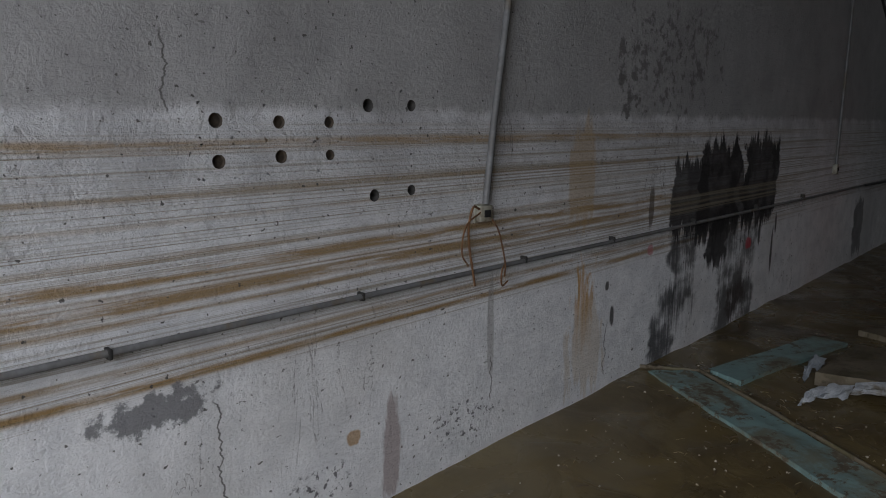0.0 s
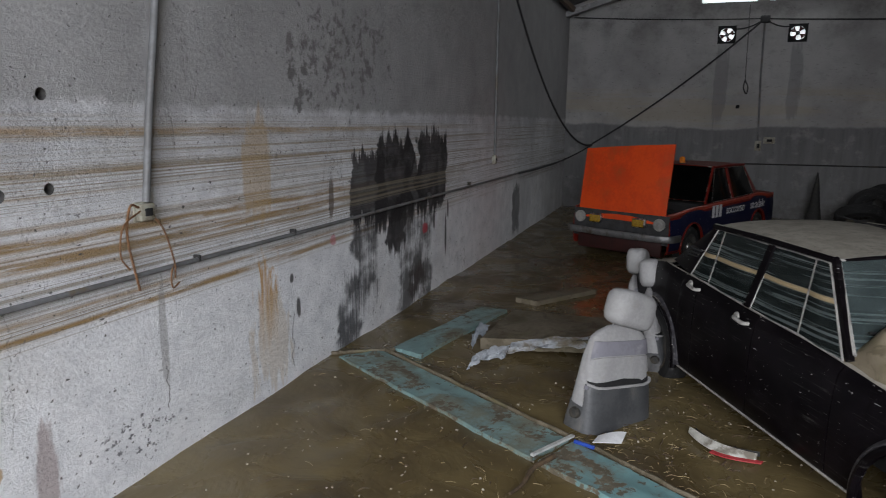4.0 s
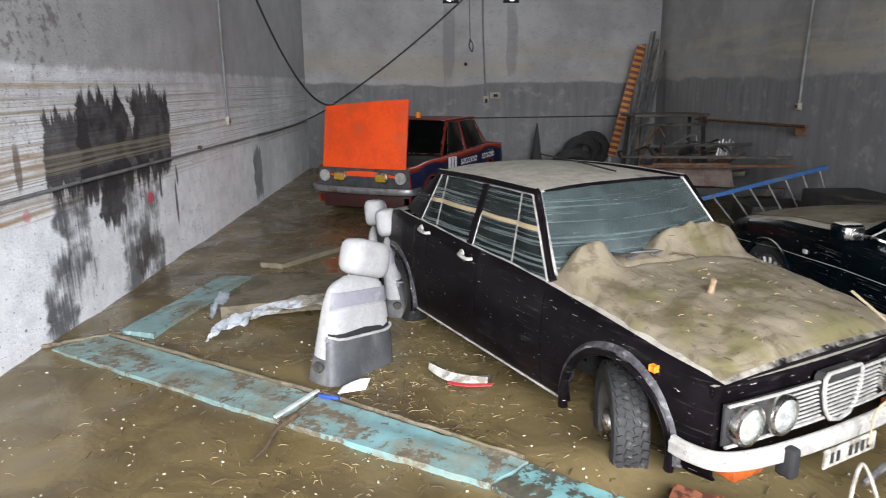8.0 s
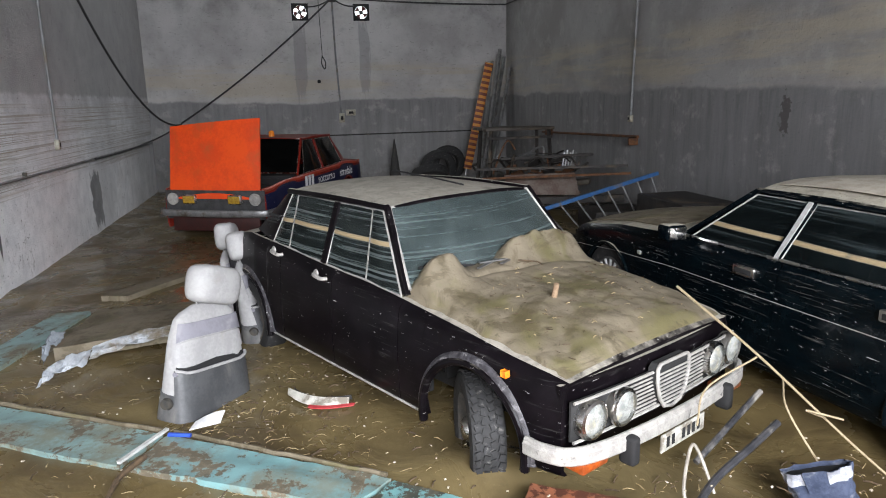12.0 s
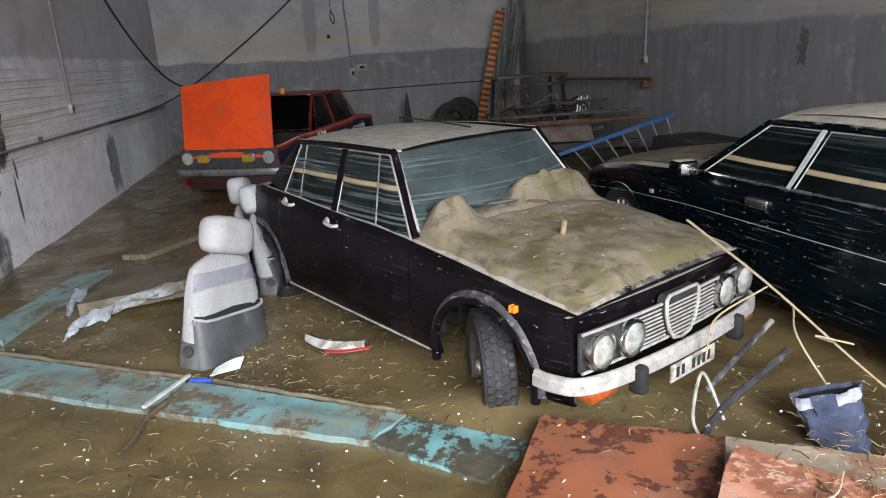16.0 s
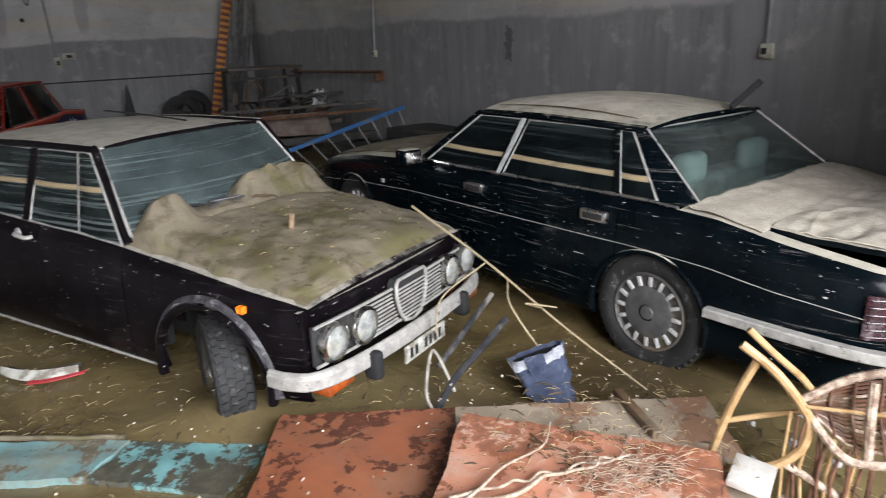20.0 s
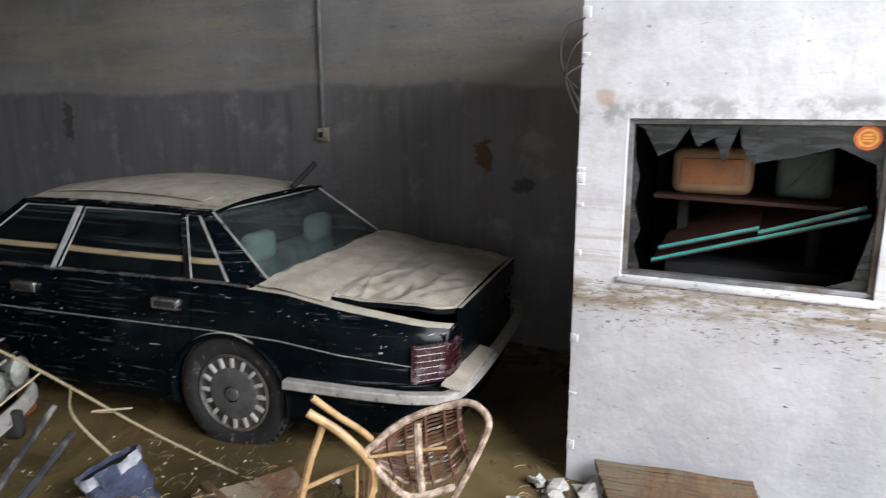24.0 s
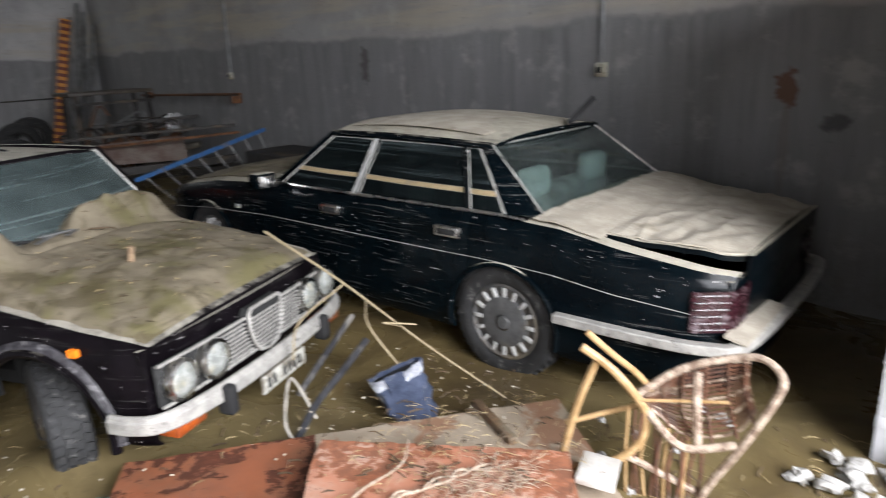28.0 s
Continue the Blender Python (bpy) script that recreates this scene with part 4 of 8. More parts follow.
for pts in (((0.045, 2.47, 1.44), (0.06, 2.40, 1.45), (0.05, 2.38, 1.30), (0.045, 2.44, 1.02)), ((0.045, 2.57, 1.38), (0.06, 2.62, 1.30), (0.05, 2.69, 1.12), (0.04, 2.70, 1.03)),
            ((0.045, 2.48, 1.42), (0.06, 2.35, 1.36), (0.05, 2.33, 1.22), (0.05, 2.38, 1.14)), ((0.04, 2.69, 1.10), (0.05, 2.66, 1.05), (0.04, 2.68, 0.98), (0.04, 2.73, 1.0))):
    solid("loose_wire", Geo().tube(arc_points(pts, 8), 0.007 if pts[0][1] < 2.5 and pts[1][1] > 2.37 else 0.005, 6), WIRE, "rusty brown wire hanging from the junction box", "wire", "loose wires")
solid("wall_conduit", Geo().tube([(0.025, 9.18, 1.41), (0.025, 9.18, 4.1)], 0.018, 8), GREY_PIPE, "upright grey conduit on the limewashed wall", "pipe", "wall conduits")
solid("wall_conduit", Geo().tube([(3.92, DEEP - 0.02, 1.55), (3.86, DEEP - 0.02, 2.8), (3.84, DEEP - 0.02, 3.9)], 0.02, 8), GREY_PIPE, "upright conduit on the end wall", "pipe", "wall conduits")
solid("wall_conduit", Geo().tube([(WIDE - 0.02, 9.09, 1.52), (WIDE - 0.02, 9.0, 3.3), (WIDE - 0.02, 8.97, 4.1)], 0.02, 8), GREY_PIPE, "upright grey conduit on the side wall", "pipe", "wall conduits")
solid("wall_conduit", Geo().tube([(WIDE - 0.02, 2.90, 1.55), (WIDE - 0.02, 2.90, 4.1)], 0.016, 8), GREY_PIPE, "upright dark conduit on the side wall", "pipe", "wall conduits")
solid("wall_conduit", Geo().tube([(0.6, DEEP - 0.02, 1.06), (3.8, DEEP - 0.02, 1.08), (7.5, DEEP - 0.02, 1.10)], 0.014, 8), BLACK, "black conduit low on the end wall", "pipe", "wall conduits")
CABLE = plain("black_cable_sheath", (0.02, 0.02, 0.022), (0.035, 0.035, 0.035), 18, 0.6)
hub = (3.84, DEEP - 0.08, 3.92)
solid("cable_cluster", Geo().rbox((hub[0] - 0.09, hub[1] - 0.05, hub[2] - 0.08), (hub[0] + 0.09, DEEP, hub[2] + 0.06), 0.03), CABLE, "black knot of cables high on the end wall", "cable")
for pts, r in ((sag((0.06, 9.35, 4.1), (0.62, 14.95, 1.40), 0.72, 24), 0.018), (sag(hub, (0.62, 14.95, 1.42), 0.12, 16), 0.018), (sag((0.62, 14.95, 1.40), (0.05, 10.6, 1.06), 0.08, 12), 0.016), (sag(hub, (WIDE - 0.05, DEEP - 0.06, 3.82), 0.03, 10), 0.016),
               (sag(hub, (0.1, DEEP - 0.06, 4.08), 0.03, 12), 0.012), (sag((4.6, DEEP - 0.1, 4.95), (WIDE - 0.06, 14.4, 4.05), 0.35, 16), 0.014), (sag((WIDE - 0.05, DEEP - 0.06, 3.82), (WIDE - 0.05, 9.0, 4.08), 0.1, 14), 0.014),
               (sag(hub, (3.34, DEEP - 0.05, 3.74), 0.05, 8), 0.014), (sag(hub, (4.28, DEEP - 0.05, 3.76), 0.05, 8), 0.014), (sag((3.55, DEEP - 0.03, 4.2), (3.58, DEEP - 0.05, 2.75), 0.0, 6), 0.007), (arc_points([(3.58, DEEP - 0.05, 2.75), (3.56, DEEP - 0.05, 2.60), (3.62, DEEP - 0.05, 2.48), (3.64, DEEP - 0.05, 2.62), (3.58, DEEP - 0.05, 2.74)], 6), 0.012)):
    solid("cable", Geo().tube(pts, r, 7), CABLE, "slack black cable strung along the walls", "cable", "black cables")
solid("wall_pin", Geo().rbox((3.45, DEEP - 0.05, 2.19), (3.52, DEEP, 2.26), 0.02), DARK, "small dark fitting on the end wall", "fitting")
solid("wall_rod", Geo().tube([(WIDE - 0.12, 12.4, 1.15), (WIDE - 0.10, 8.7, 1.23)], 0.02, 8), RUST, "dark iron rod lying along the side wall", "rod")
for y in (12.2, 8.9):
    solid("rod_bracket", Geo().rbox((WIDE - 0.14, y - 0.02, 1.10), (WIDE, y + 0.02, 1.20), 0.004), RUST, "rusty wall bracket under an iron rod", "bracket", "rod brackets")

# ---- the booth ----
BX, BY0, BY1, BTOP = 6.04, DOOR_Y, 0.44, 2.33
BW = (-0.69, 0.24, 1.02, 1.68)
BD = (-1.75, -0.86, -0.3, 1.97)
THICK = 0.12
booth_front = wall_sheet("wall_booth_front", lambda u, v, d: (BX + d, u, v), [BY0, BY1], [-0.3, BTOP], [BW, BD], BOOTH, "whitewashed booth wall with a broken window and a doorway")
booth_side = wall_sheet("wall_booth_side", lambda u, v, d: (u, BY1 - d, v), [BX + 0.122, WIDE], [-0.3, BTOP], [], BOOTH, "whitewashed end wall of the booth")
solid("booth_roof", Geo().rbox((BX - 0.0, BY0, BTOP + 0.002), (WIDE, BY1 - 0.02, BTOP + 0.06), 0.006), OLD_TIMBER, "flat dark timber roof of the booth", "roof", kind="structure")
random.seed(5)
for i in range(11):
    z, y = random.uniform(0.1, 2.2), BY1
    solid("plaster_chip", Geo().rbox((BX - 0.004, y - 0.03, z), (BX + 0.02, y + random.uniform(0.001, 0.006), z + random.uniform(0.006, 0.05)), 0.0025), BOOTH, "ragged plaster edge on the booth corner", "plaster", "plaster chips")
for x, y, dx, dy, h in ((6.1, 0.25, 0.16, 0.12, 0.14), (6.3, -0.3, 0.9, 0.12, 0.06), (6.25, -0.95, 0.5, 0.14, 0.10)):
    solid("timber_offcut", Geo().rbox((x, y, BTOP + 0.062), (x + dx, y + dy, BTOP + 0.062 + h), 0.006), OLD_TIMBER, "dark timber offcut lying on the booth roof", "timber", "offcuts on the booth")
w = thing("window_3", pose(BX, (BW[0] + BW[1]) / 2, BW[2]), "broken booth window with glass shards left in its frame", "window", kind="structure")
hw, hh = (BW[1] - BW[0]) / 2, BW[3] - BW[2]
for p, q in (((0.02, -hw, 0), (0.06, hw, 0.022)), ((0.02, -hw, hh - 0.022), (0.06, hw, hh)), ((0.02, -hw, 0.0225), (0.06, -hw + 0.022, hh - 0.0225)), ((0.02, hw - 0.022, 0.0225), (0.06, hw, hh - 0.0225))):
    part("window_frame", Geo().rbox(p, q, 0.003), STEEL, w)
SHARD = Mat("dusty_window_glass", 0.1)
SHARD.b.inputs["Transmission Weight"].default_value = 0.2
SHARD.color(SHARD.mix(SHARD.ramp(SHARD.noise(6, 5, 0.6, (1, 1, 6)), 0.35, 0.7), (0.012, 0.014, 0.014), (0.055, 0.060, 0.060)))
SHARD = SHARD.m


def shard(pts, name="glass_shard"):
    n = len(pts)
    g = Geo().add([(0.038, y, z) for y, z in pts] + [(0.043, y, z) for y, z in pts], [tuple(range(n)), tuple(range(2 * n - 1, n - 1, -1))] + [(i, (i + 1) % n, n + (i + 1) % n, n + i) for i in range(n)])
    part(name, g, SHARD, w, "jagged dusty glass shard", smooth=0)


t, L, R = hh - 0.022, hw - 0.022, -hw + 0.022
shard([(L, t), (L - 0.04, t - 0.02), (L - 0.10, t - 0.13), (L - 0.16, t - 0.10), (L - 0.21, t - 0.02), (L - 0.215, t)])
shard([(L - 0.215, t), (L - 0.22, t - 0.03), (L - 0.25, t - 0.09), (L - 0.31, t - 0.05), (L - 0.35, t - 0.15), (L - 0.38, t - 0.06), (L - 0.40, t)])
shard([(L - 0.40, t), (L - 0.41, t - 0.08), (L - 0.45, t - 0.15), (L - 0.60, t - 0.12), (L - 0.74, t - 0.08), (R + 0.02, t - 0.14), (R, t - 0.30), (R, t)])
shard([(L, t - 0.02), (L, 0.022), (L - 0.05, 0.03), (L - 0.02, 0.12), (L - 0.045, 0.2), (L - 0.015, 0.3), (L - 0.03, 0.42), (L - 0.01, 0.5)])
shard([(R, 0.022), (R, 0.30), (R + 0.02, 0.2), (R + 0.05, 0.06), (R + 0.13, 0.03), (R + 0.14, 0.022)])
STICKER = plain("orange_round_sticker", (0.62, 0.15, 0.04), (0.50, 0.10, 0.03), 60, 0.5)
STICK_Y = plain("yellow_sticker_print", (0.70, 0.45, 0.08), (0.60, 0.36, 0.06), 60, 0.5)
st = solid("round_sticker", Geo().lathe([(0.001, 0), (0.045, 0), (0.045, 0.002), (0.001, 0.002)], 28, pose(0, 0, 0, 0, 0, -90)), STICKER, "round orange sticker on the broken window pane", "sticker", m=pose(BX + 0.034, -0.61, 1.615))
part("printed_ring", Geo().lathe([(0.026, -0.0012), (0.033, -0.0012), (0.033, -0.0006), (0.026, -0.0006)], 24, pose(0, 0, 0, 0, 0, -90), True), STICK_Y, st)
for a in (0, 1, 2):
    part("printed_bar", Geo().box((-0.0014, -0.016, -0.014 + a * 0.011), (-0.0006, 0.016, -0.008 + a * 0.011)), STICK_Y, st, smooth=0)
for pts in ([(BX - 0.01, 0.42, 2.02), (BX - 0.05, 0.47, 1.95), (BX - 0.03, 0.50, 1.86), (BX - 0.015, 0.45, 1.80)], [(BX - 0.01, 0.43, 2.08), (BX - 0.03, 0.50, 2.04), (BX - 0.05, 0.52, 1.93), (BX - 0.02, 0.49, 1.83), (BX - 0.012, 0.44, 1.74)], [(BX - 0.01, 0.43, 1.90), (BX - 0.06, 0.49, 1.84), (BX - 0.012, 0.45, 1.70)]):
    solid("frayed_wire", Geo().tube(arc_points(pts, 6), 0.0035, 6), BLACK, "thin dark frayed wire on the booth corner", "wire", "frayed wires")
solid("window_sill_booth", Geo().rbox((BX - 0.012, BW[0] - 0.02, BW[2] - 0.03), (BX + 0.10, BW[1] + 0.01, BW[2] - 0.001), 0.004), BOOTH, "rough plaster window ledge", "sill", kind="structure")
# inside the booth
# Near-black panels added so that the interior reads as deep shade.
solid("wall_booth_lining", Geo().box((7.30, BY0, -0.1), (7.34, BY1 - 0.125, BTOP)), DARK, "added near-black back panel for the shade inside the booth", "wall", kind="structure", smooth=0)
solid("wall_booth_partition", Geo().box((BX + 0.13, -0.82, -0.1), (7.30, -0.79, BTOP)), DARK, "added near-black partition for the shade inside the booth", "wall", kind="structure", smooth=0)
solid("wall_booth_side_lining", Geo().box((BX + 0.13, BY1 - 0.15, -0.1), (7.30, BY1 - 0.126, BTOP)), DARK, "added near-black side panel for the shade inside the booth", "wall", kind="structure", smooth=0)
BROWN_BOARD = wood("reddish_shelf_board", (0.075, 0.026, 0.018), (0.035, 0.015, 0.011))
solid("shelf_board", Geo().rbox((6.35, -0.78, 1.315), (6.75, 0.20, 1.335), 0.004, pose(0, 0, 0, 1.5)), BROWN_BOARD, "reddish brown shelf board inside the booth", "shelf")
# Supports added under the shelf, coloured near-black to be lost in the shade.
for y in (-0.5, 0.05):
    solid("shelf_upright", Geo().box((6.5, y - 0.02, 0), (6.55, y + 0.02, 1.305)), DARK, "added shelf support, near-black to vanish in the booth's shade", "post", "shelf uprights", smooth=0)
ORANGE_TIN = plain("orange_enamel_tin", (0.42, 0.17, 0.07), (0.30, 0.12, 0.05), 8, 0.45, dirt=(0.25, 0.2, 0.13))
r = thing("metal_canister", pose(6.5, -0.07, 1.336), "dented orange metal canister on the booth shelf", "canister")
part("body", Geo().rbox((-0.10, -0.17, 0), (0.10, 0.17, 0.21), 0.045, seg=4), plain("tan_enamel", (0.40, 0.26, 0.15), (0.30, 0.19, 0.11), 9, 0.4, dirt=(0.28, 0.22, 0.15)), r)
part("front_panel", Geo().rbox((-0.112, -0.13, 0.05), (-0.098, 0.13, 0.165), 0.006), ORANGE_TIN, r, "raised orange panel")
GREEN_TIN = plain("grey_green_enamel", (0.10, 0.13, 0.11), (0.07, 0.09, 0.08), 10, 0.5, dirt=(0.16, 0.15, 0.11))
r = thing("jerrycan", pose(6.55, -0.44, 1.326), "grey-green jerrycan on the booth shelf", "canister")
part("body", Geo().rbox((-0.08, -0.11, 0), (0.08, 0.11, 0.23), 0.035, seg=3), GREEN_TIN, r)
for a in (-1, 1):
    part("embossed_rib", Geo().beam((-0.083, -0.07 * a, 0.03), (-0.083, 0.07 * a, 0.2), 0.012, 0.02, (1, 0, 0)), GREEN_TIN, r)
part("spout", Geo().tube([(0, 0.05, 0.225), (0, 0.06, 0.26)], 0.02, 10), DARK, r)
TEAL = Mat("greenish_sheet_glass", 0.05)
TEAL.color((0.12, 0.62, 0.54))
TEAL.b.inputs["Transmission Weight"].default_value = 0.6
TEAL = TEAL.m
for i, (y0, y1, z0, z1) in enumerate(((0.12, -0.28, 1.10, 1.22), (0.15, -0.68, 1.04, 1.30), (-0.28, -0.66, 1.20, 1.33))):
    sheet = solid("glass_sheet", Geo().grid(patch((6.30, y0, z0), (6.30, y1, z1), (6.62, y1 - 0.02, z1 + 0.10), (6.62, y0 - 0.02, z0 + 0.06)), 2, 2, (0, 0, 0.012)), BROWN_BOARD, "loose sheet with a greenish glass edge leaning in the booth", "glass", "glass sheets", smooth=0)
    part("glass_edge", Geo().beam((6.295, y0, z0 + 0.004), (6.295, y1, z1 + 0.004), 0.008, 0.013), TEAL, sheet, "bright greenish glass edge", smooth=0)
# Plain dark box added only to carry the leaning sheets.
solid("sheet_support", Geo().rbox((6.36, -0.62, 0.0), (6.62, 0.1, 1.03), 0.01), DARK, "dark box added behind the booth wall to hold up the loose sheets", "cabinet")
ORANGE_WOOD = wood("varnished_orange_wood", (0.13, 0.050, 0.014), (0.045, 0.018, 0.007), (14, 14, 1.2), 0.3)
d = thing("wooden_drawer_box", pose(6.52, -1.02, 1.04, 16, 0, 20), "varnished wooden box tipped over in the doorway", "box")
part("box_body", Geo().rbox((-0.14, -0.07, -0.08), (0.2, 0.16, 0.34), 0.03, seg=3), ORANGE_WOOD, d)
for i in range(3):
    part("slat", Geo().rbox((-0.147, -0.05, -0.05 + 0.03 * i), (-0.1405, 0.14, -0.038 + 0.03 * i), 0.002), OLD_TIMBER, d)
solid("wooden_block", Geo().rbox((6.2, -0.99, 0.98), (6.36, -0.85, 1.06), 0.01), wood("pale_pine", (0.5, 0.36, 0.22), (0.38, 0.26, 0.15)), "pale wooden block in the booth doorway", "block")
# Dark stand-in block for debris, with an added plank that carries the wooden pieces.
solid("debris_block", Geo().rbox((6.62, -1.7, 0.0), (7.2, -0.86, 0.93), 0.03), DARK, "dark block standing in for the debris in the booth doorway", "cabinet")
solid("support_plank", Geo().rbox((6.20, -1.35, 0.931), (7.1, -0.84, 0.958), 0.006), DARK, "dark plank added on the debris block to carry the wooden pieces", "plank")
CORRUGATED = plain("grey_corrugated_sheet", (0.070, 0.064, 0.057), (0.028, 0.025, 0.022), 7, 0.7, 0.0, 0.5, dirt=(0.11, 0.09, 0.065), dirt_at=(0.48, 0.6), dirt_scale=5)
solid("corrugated_sheet", Geo().grid(lambda u, v: Vector((6.24, -0.90, 0.74)) + Vector((-0.26, -0.34, -0.66)) * u + Vector((0.36, -0.80, 0.10)) * v + Vector((0.005, 0.005, 0.009)) * math.sin(v * 36) + Vector((0, 0, 0.02)) * noise.noise((u * 4, v * 6, 2)), 20, 90, (0.006, 0, 0.008)), CORRUGATED, "muddy fibre-cement corrugated sheet leaning in the booth doorway", "sheet")
THICK = 0.25

# ---- cars ----
FR = (0, 0.06, 0.3, 0.55, 0.78, 0.92, 1.0)
OUT = (-0.03, -0.008, 0.0, 0.0, -0.008, -0.022, -0.055)


class Body:
    """Shape of a saloon: x forward, y to its left, z up; curves as lists of (x, value)."""

    def __init__(self, front_axle, rear_axle, arch, axle_z, sill, lip, width, shoulder, crown, a0, a1, c1, c0, bow, roof_rise):
        self.front_axle, self.rear_axle, self.arch, self.axle_z, self.sill, self.lip = front_axle, rear_axle, arch, axle_z, sill, lip
        self.width, self.shoulder, self.crown = width, shoulder, crown
        self.a0, self.a1, self.c1, self.c0, self.bow, self.roof_rise = a0, a1, c1, c0, bow, roof_rise

    def cur(self, pts, x):
        return float(np.interp(x, [p[0] for p in pts], [p[1] for p in pts]))

    def low(self, x):
        b = self.sill
        for xc in (self.front_axle, self.rear_axle):
            if abs(x - xc) < self.arch:
                b = max(b, self.axle_z + math.sqrt(self.arch**2 - (x - xc) ** 2))
        return b

    def side_point(self, x, f, s):
        """Point of the flank at height fraction f on side s (1: left)."""
        b, top, w = self.low(x), self.cur(self.shoulder, x), self.cur(self.width, x)
        out = float(np.interp((b + f * (top - b) - self.sill) / (top - self.sill), FR, OUT))
        if b > self.sill + 0.01 and f < 0.06:
            out = -0.004
        return Vector((x, s * (w + out), b + f * (top - b)))

    def level(self, x, f):
        """Flank fraction at x that lies at fraction f between sill and shoulder."""
        b, top = self.low(x), self.cur(self.shoulder, x)
        return (self.sill + f * (top - self.sill) - b) / (top - b)

    def deck_point(self, x, f):
        """Point of the bonnet or boot at width fraction f (-1 to 1)."""
        w, s, c = self.cur(self.width, x) - 0.055, self.cur(self.shoulder, x), self.cur(self.crown, x)
        return Vector((x, f * w, s + (c - s) * (1 - abs(f) ** 2.4)))

    def stations(self, x0, x1):
        xs = list(np.linspace(x0, x1, max(2, int((x1 - x0) / 0.09) + 2)))
        for xc in (self.front_axle, self.rear_axle):
            xs += [x for x in xc + self.arch * np.sin(np.linspace(-math.pi / 2, math.pi / 2, 17)) if x0 < x < x1]
            xs += [x for x in (xc - self.arch - 0.001, xc + self.arch + 0.001) if x0 < x < x1]
        return sorted(set(round(float(x), 4) for x in xs))

    def flank(self, x0, x1, s):
        g, fs = Geo(), (0, 0.06, 0.18, 0.3, 0.43, 0.55, 0.67, 0.78, 0.86, 0.92, 0.96, 1.0)
        xs = self.stations(x0, x1)
        vs = [self.side_point(x, f, s) for x in xs for f in fs]
        inner = [p - Vector((0, s * 0.02, 0)) for p in vs]
        n, k = len(vs), len(fs)
        fc = [(i * k + j, (i + 1) * k + j, (i + 1) * k + j + 1, i * k + j + 1) for i in range(len(xs) - 1) for j in range(k - 1)]
        rim = [i * k for i in range(len(xs))] + [(len(xs) - 1) * k + j for j in range(1, k)] + [i * k + k - 1 for i in range(len(xs) - 2, -1, -1)] + [j for j in range(k - 2, 0, -1)]
        fc += [tuple(n + a for a in reversed(f)) for f in fc] + [(b, a, n + a, n + b) for a, b in zip(rim, rim[1:] + rim[:1])]
        return g.add(vs + inner, fc)

    def deck(self, x0, x1, f0=-1.0, f1=1.0, thick=0.02):
        n = max(4, int((x1 - x0) / 0.08))
        return Geo().grid(lambda u, v: self.deck_point(x0 + (x1 - x0) * u, f0 + (f1 - f0) * v), n, 18, (0, 0, thick))


def wheel(parent, place, r, wide, style, turn=0, outward=1, tread=False):
    """A wheel whose outer face looks along local +y times outward."""
    w = new("wheel")
    w.parent = parent
    w.matrix_local = place @ pose(0, 0, 0, 0, 0, turn) @ pose(0, 0, 0, 0, 0, 0 if outward > 0 else 180)
    h = wide / 2
    ri = r * 0.66
    tyre = Geo().lathe([(ri, -h * 0.8), (ri + 0.02, -h * 0.95), (r * 0.86, -h), (r * 0.96, -h * 0.9), (r, -h * 0.65), (r, h * 0.65), (r * 0.96, h * 0.9), (r * 0.86, h), (ri + 0.02, h * 0.95), (ri, h * 0.8)], 48)
    part("tyre", tyre, TYRE, w)
    if tread:
        g = Geo()
        for i in range(44):
            a = 2 * math.pi * i / 44
            for j, yy in enumerate((-0.62, -0.21, 0.21, 0.62)):
                b = a + (0.5 if j % 2 else 0) * 2 * math.pi / 44
                m = Matrix.Rotation(-b, 4, "Y") @ Matrix.Translation((r + 0.002, yy * h, 0)) @ pose(0, 0, 0, 18 if j % 2 else -18)
                g.box((-0.006, -h * 0.155, -0.016), (0.006, h * 0.155, 0.016), m)
        part("tread", g, TYRE, w, "worn blocky tread", smooth=0)
    if style == "cover":
        part("rim", Geo().lathe([(ri + 0.004, h * 0.4), (ri + 0.004, h * 0.86), (ri - 0.008, h * 0.92), (ri - 0.016, h * 0.84), (ri - 0.018, h * 0.70), (ri * 0.66, h * 0.72)], 48), RIM_DARK, w, "dark outer ring of the wheel cover")
        part("cover_disc", Geo().lathe([(ri * 0.68, h * 0.72), (ri * 0.67, h * 0.88), (ri * 0.5, h * 0.96), (0.06, h * 0.95), (0.045, h * 0.98)], 48), HUBCAP, w, "plain grey disc of the wheel cover")
        for i in range(16):
            a = 2 * math.pi * i / 16
            g = Geo().rbox((ri * 0.66, h * 0.72, -0.011), (ri - 0.014, h * 0.90, 0.011), 0.006, Matrix.Rotation(a, 4, "Y"))
            part("cover_vane", g, VANE, w)
        part("cap", Geo().lathe([(0.001, h * 1.04), (0.035, h * 1.02), (0.04, h * 0.93)], 20), HUBCAP, w)
    else:
        part("rim", Geo().lathe([(ri + 0.002, -h * 0.4), (ri + 0.002, h * 0.84), (ri - 0.01, h * 0.86), (ri - 0.03, h * 0.55), (0.12, h * 0.35), (0.09, h * 0.55), (0.001, h * 0.55)], 40), RIM_DARK, w, "dark steel rim")
        part("hubcap", Geo().lathe([(0.065, h * 0.55), (0.06, h * 0.75), (0.04, h * 0.95), (0.001, h * 1.0)], 24), CHROME, w, "small chrome hub cap")
    return w


def rim_tube(a, b, c, d, r=0.008, n=6):
    return Geo().tube([a, b], r, n).tube([b, c], r, n).tube([c, d], r, n).tube([d, a], r, n)


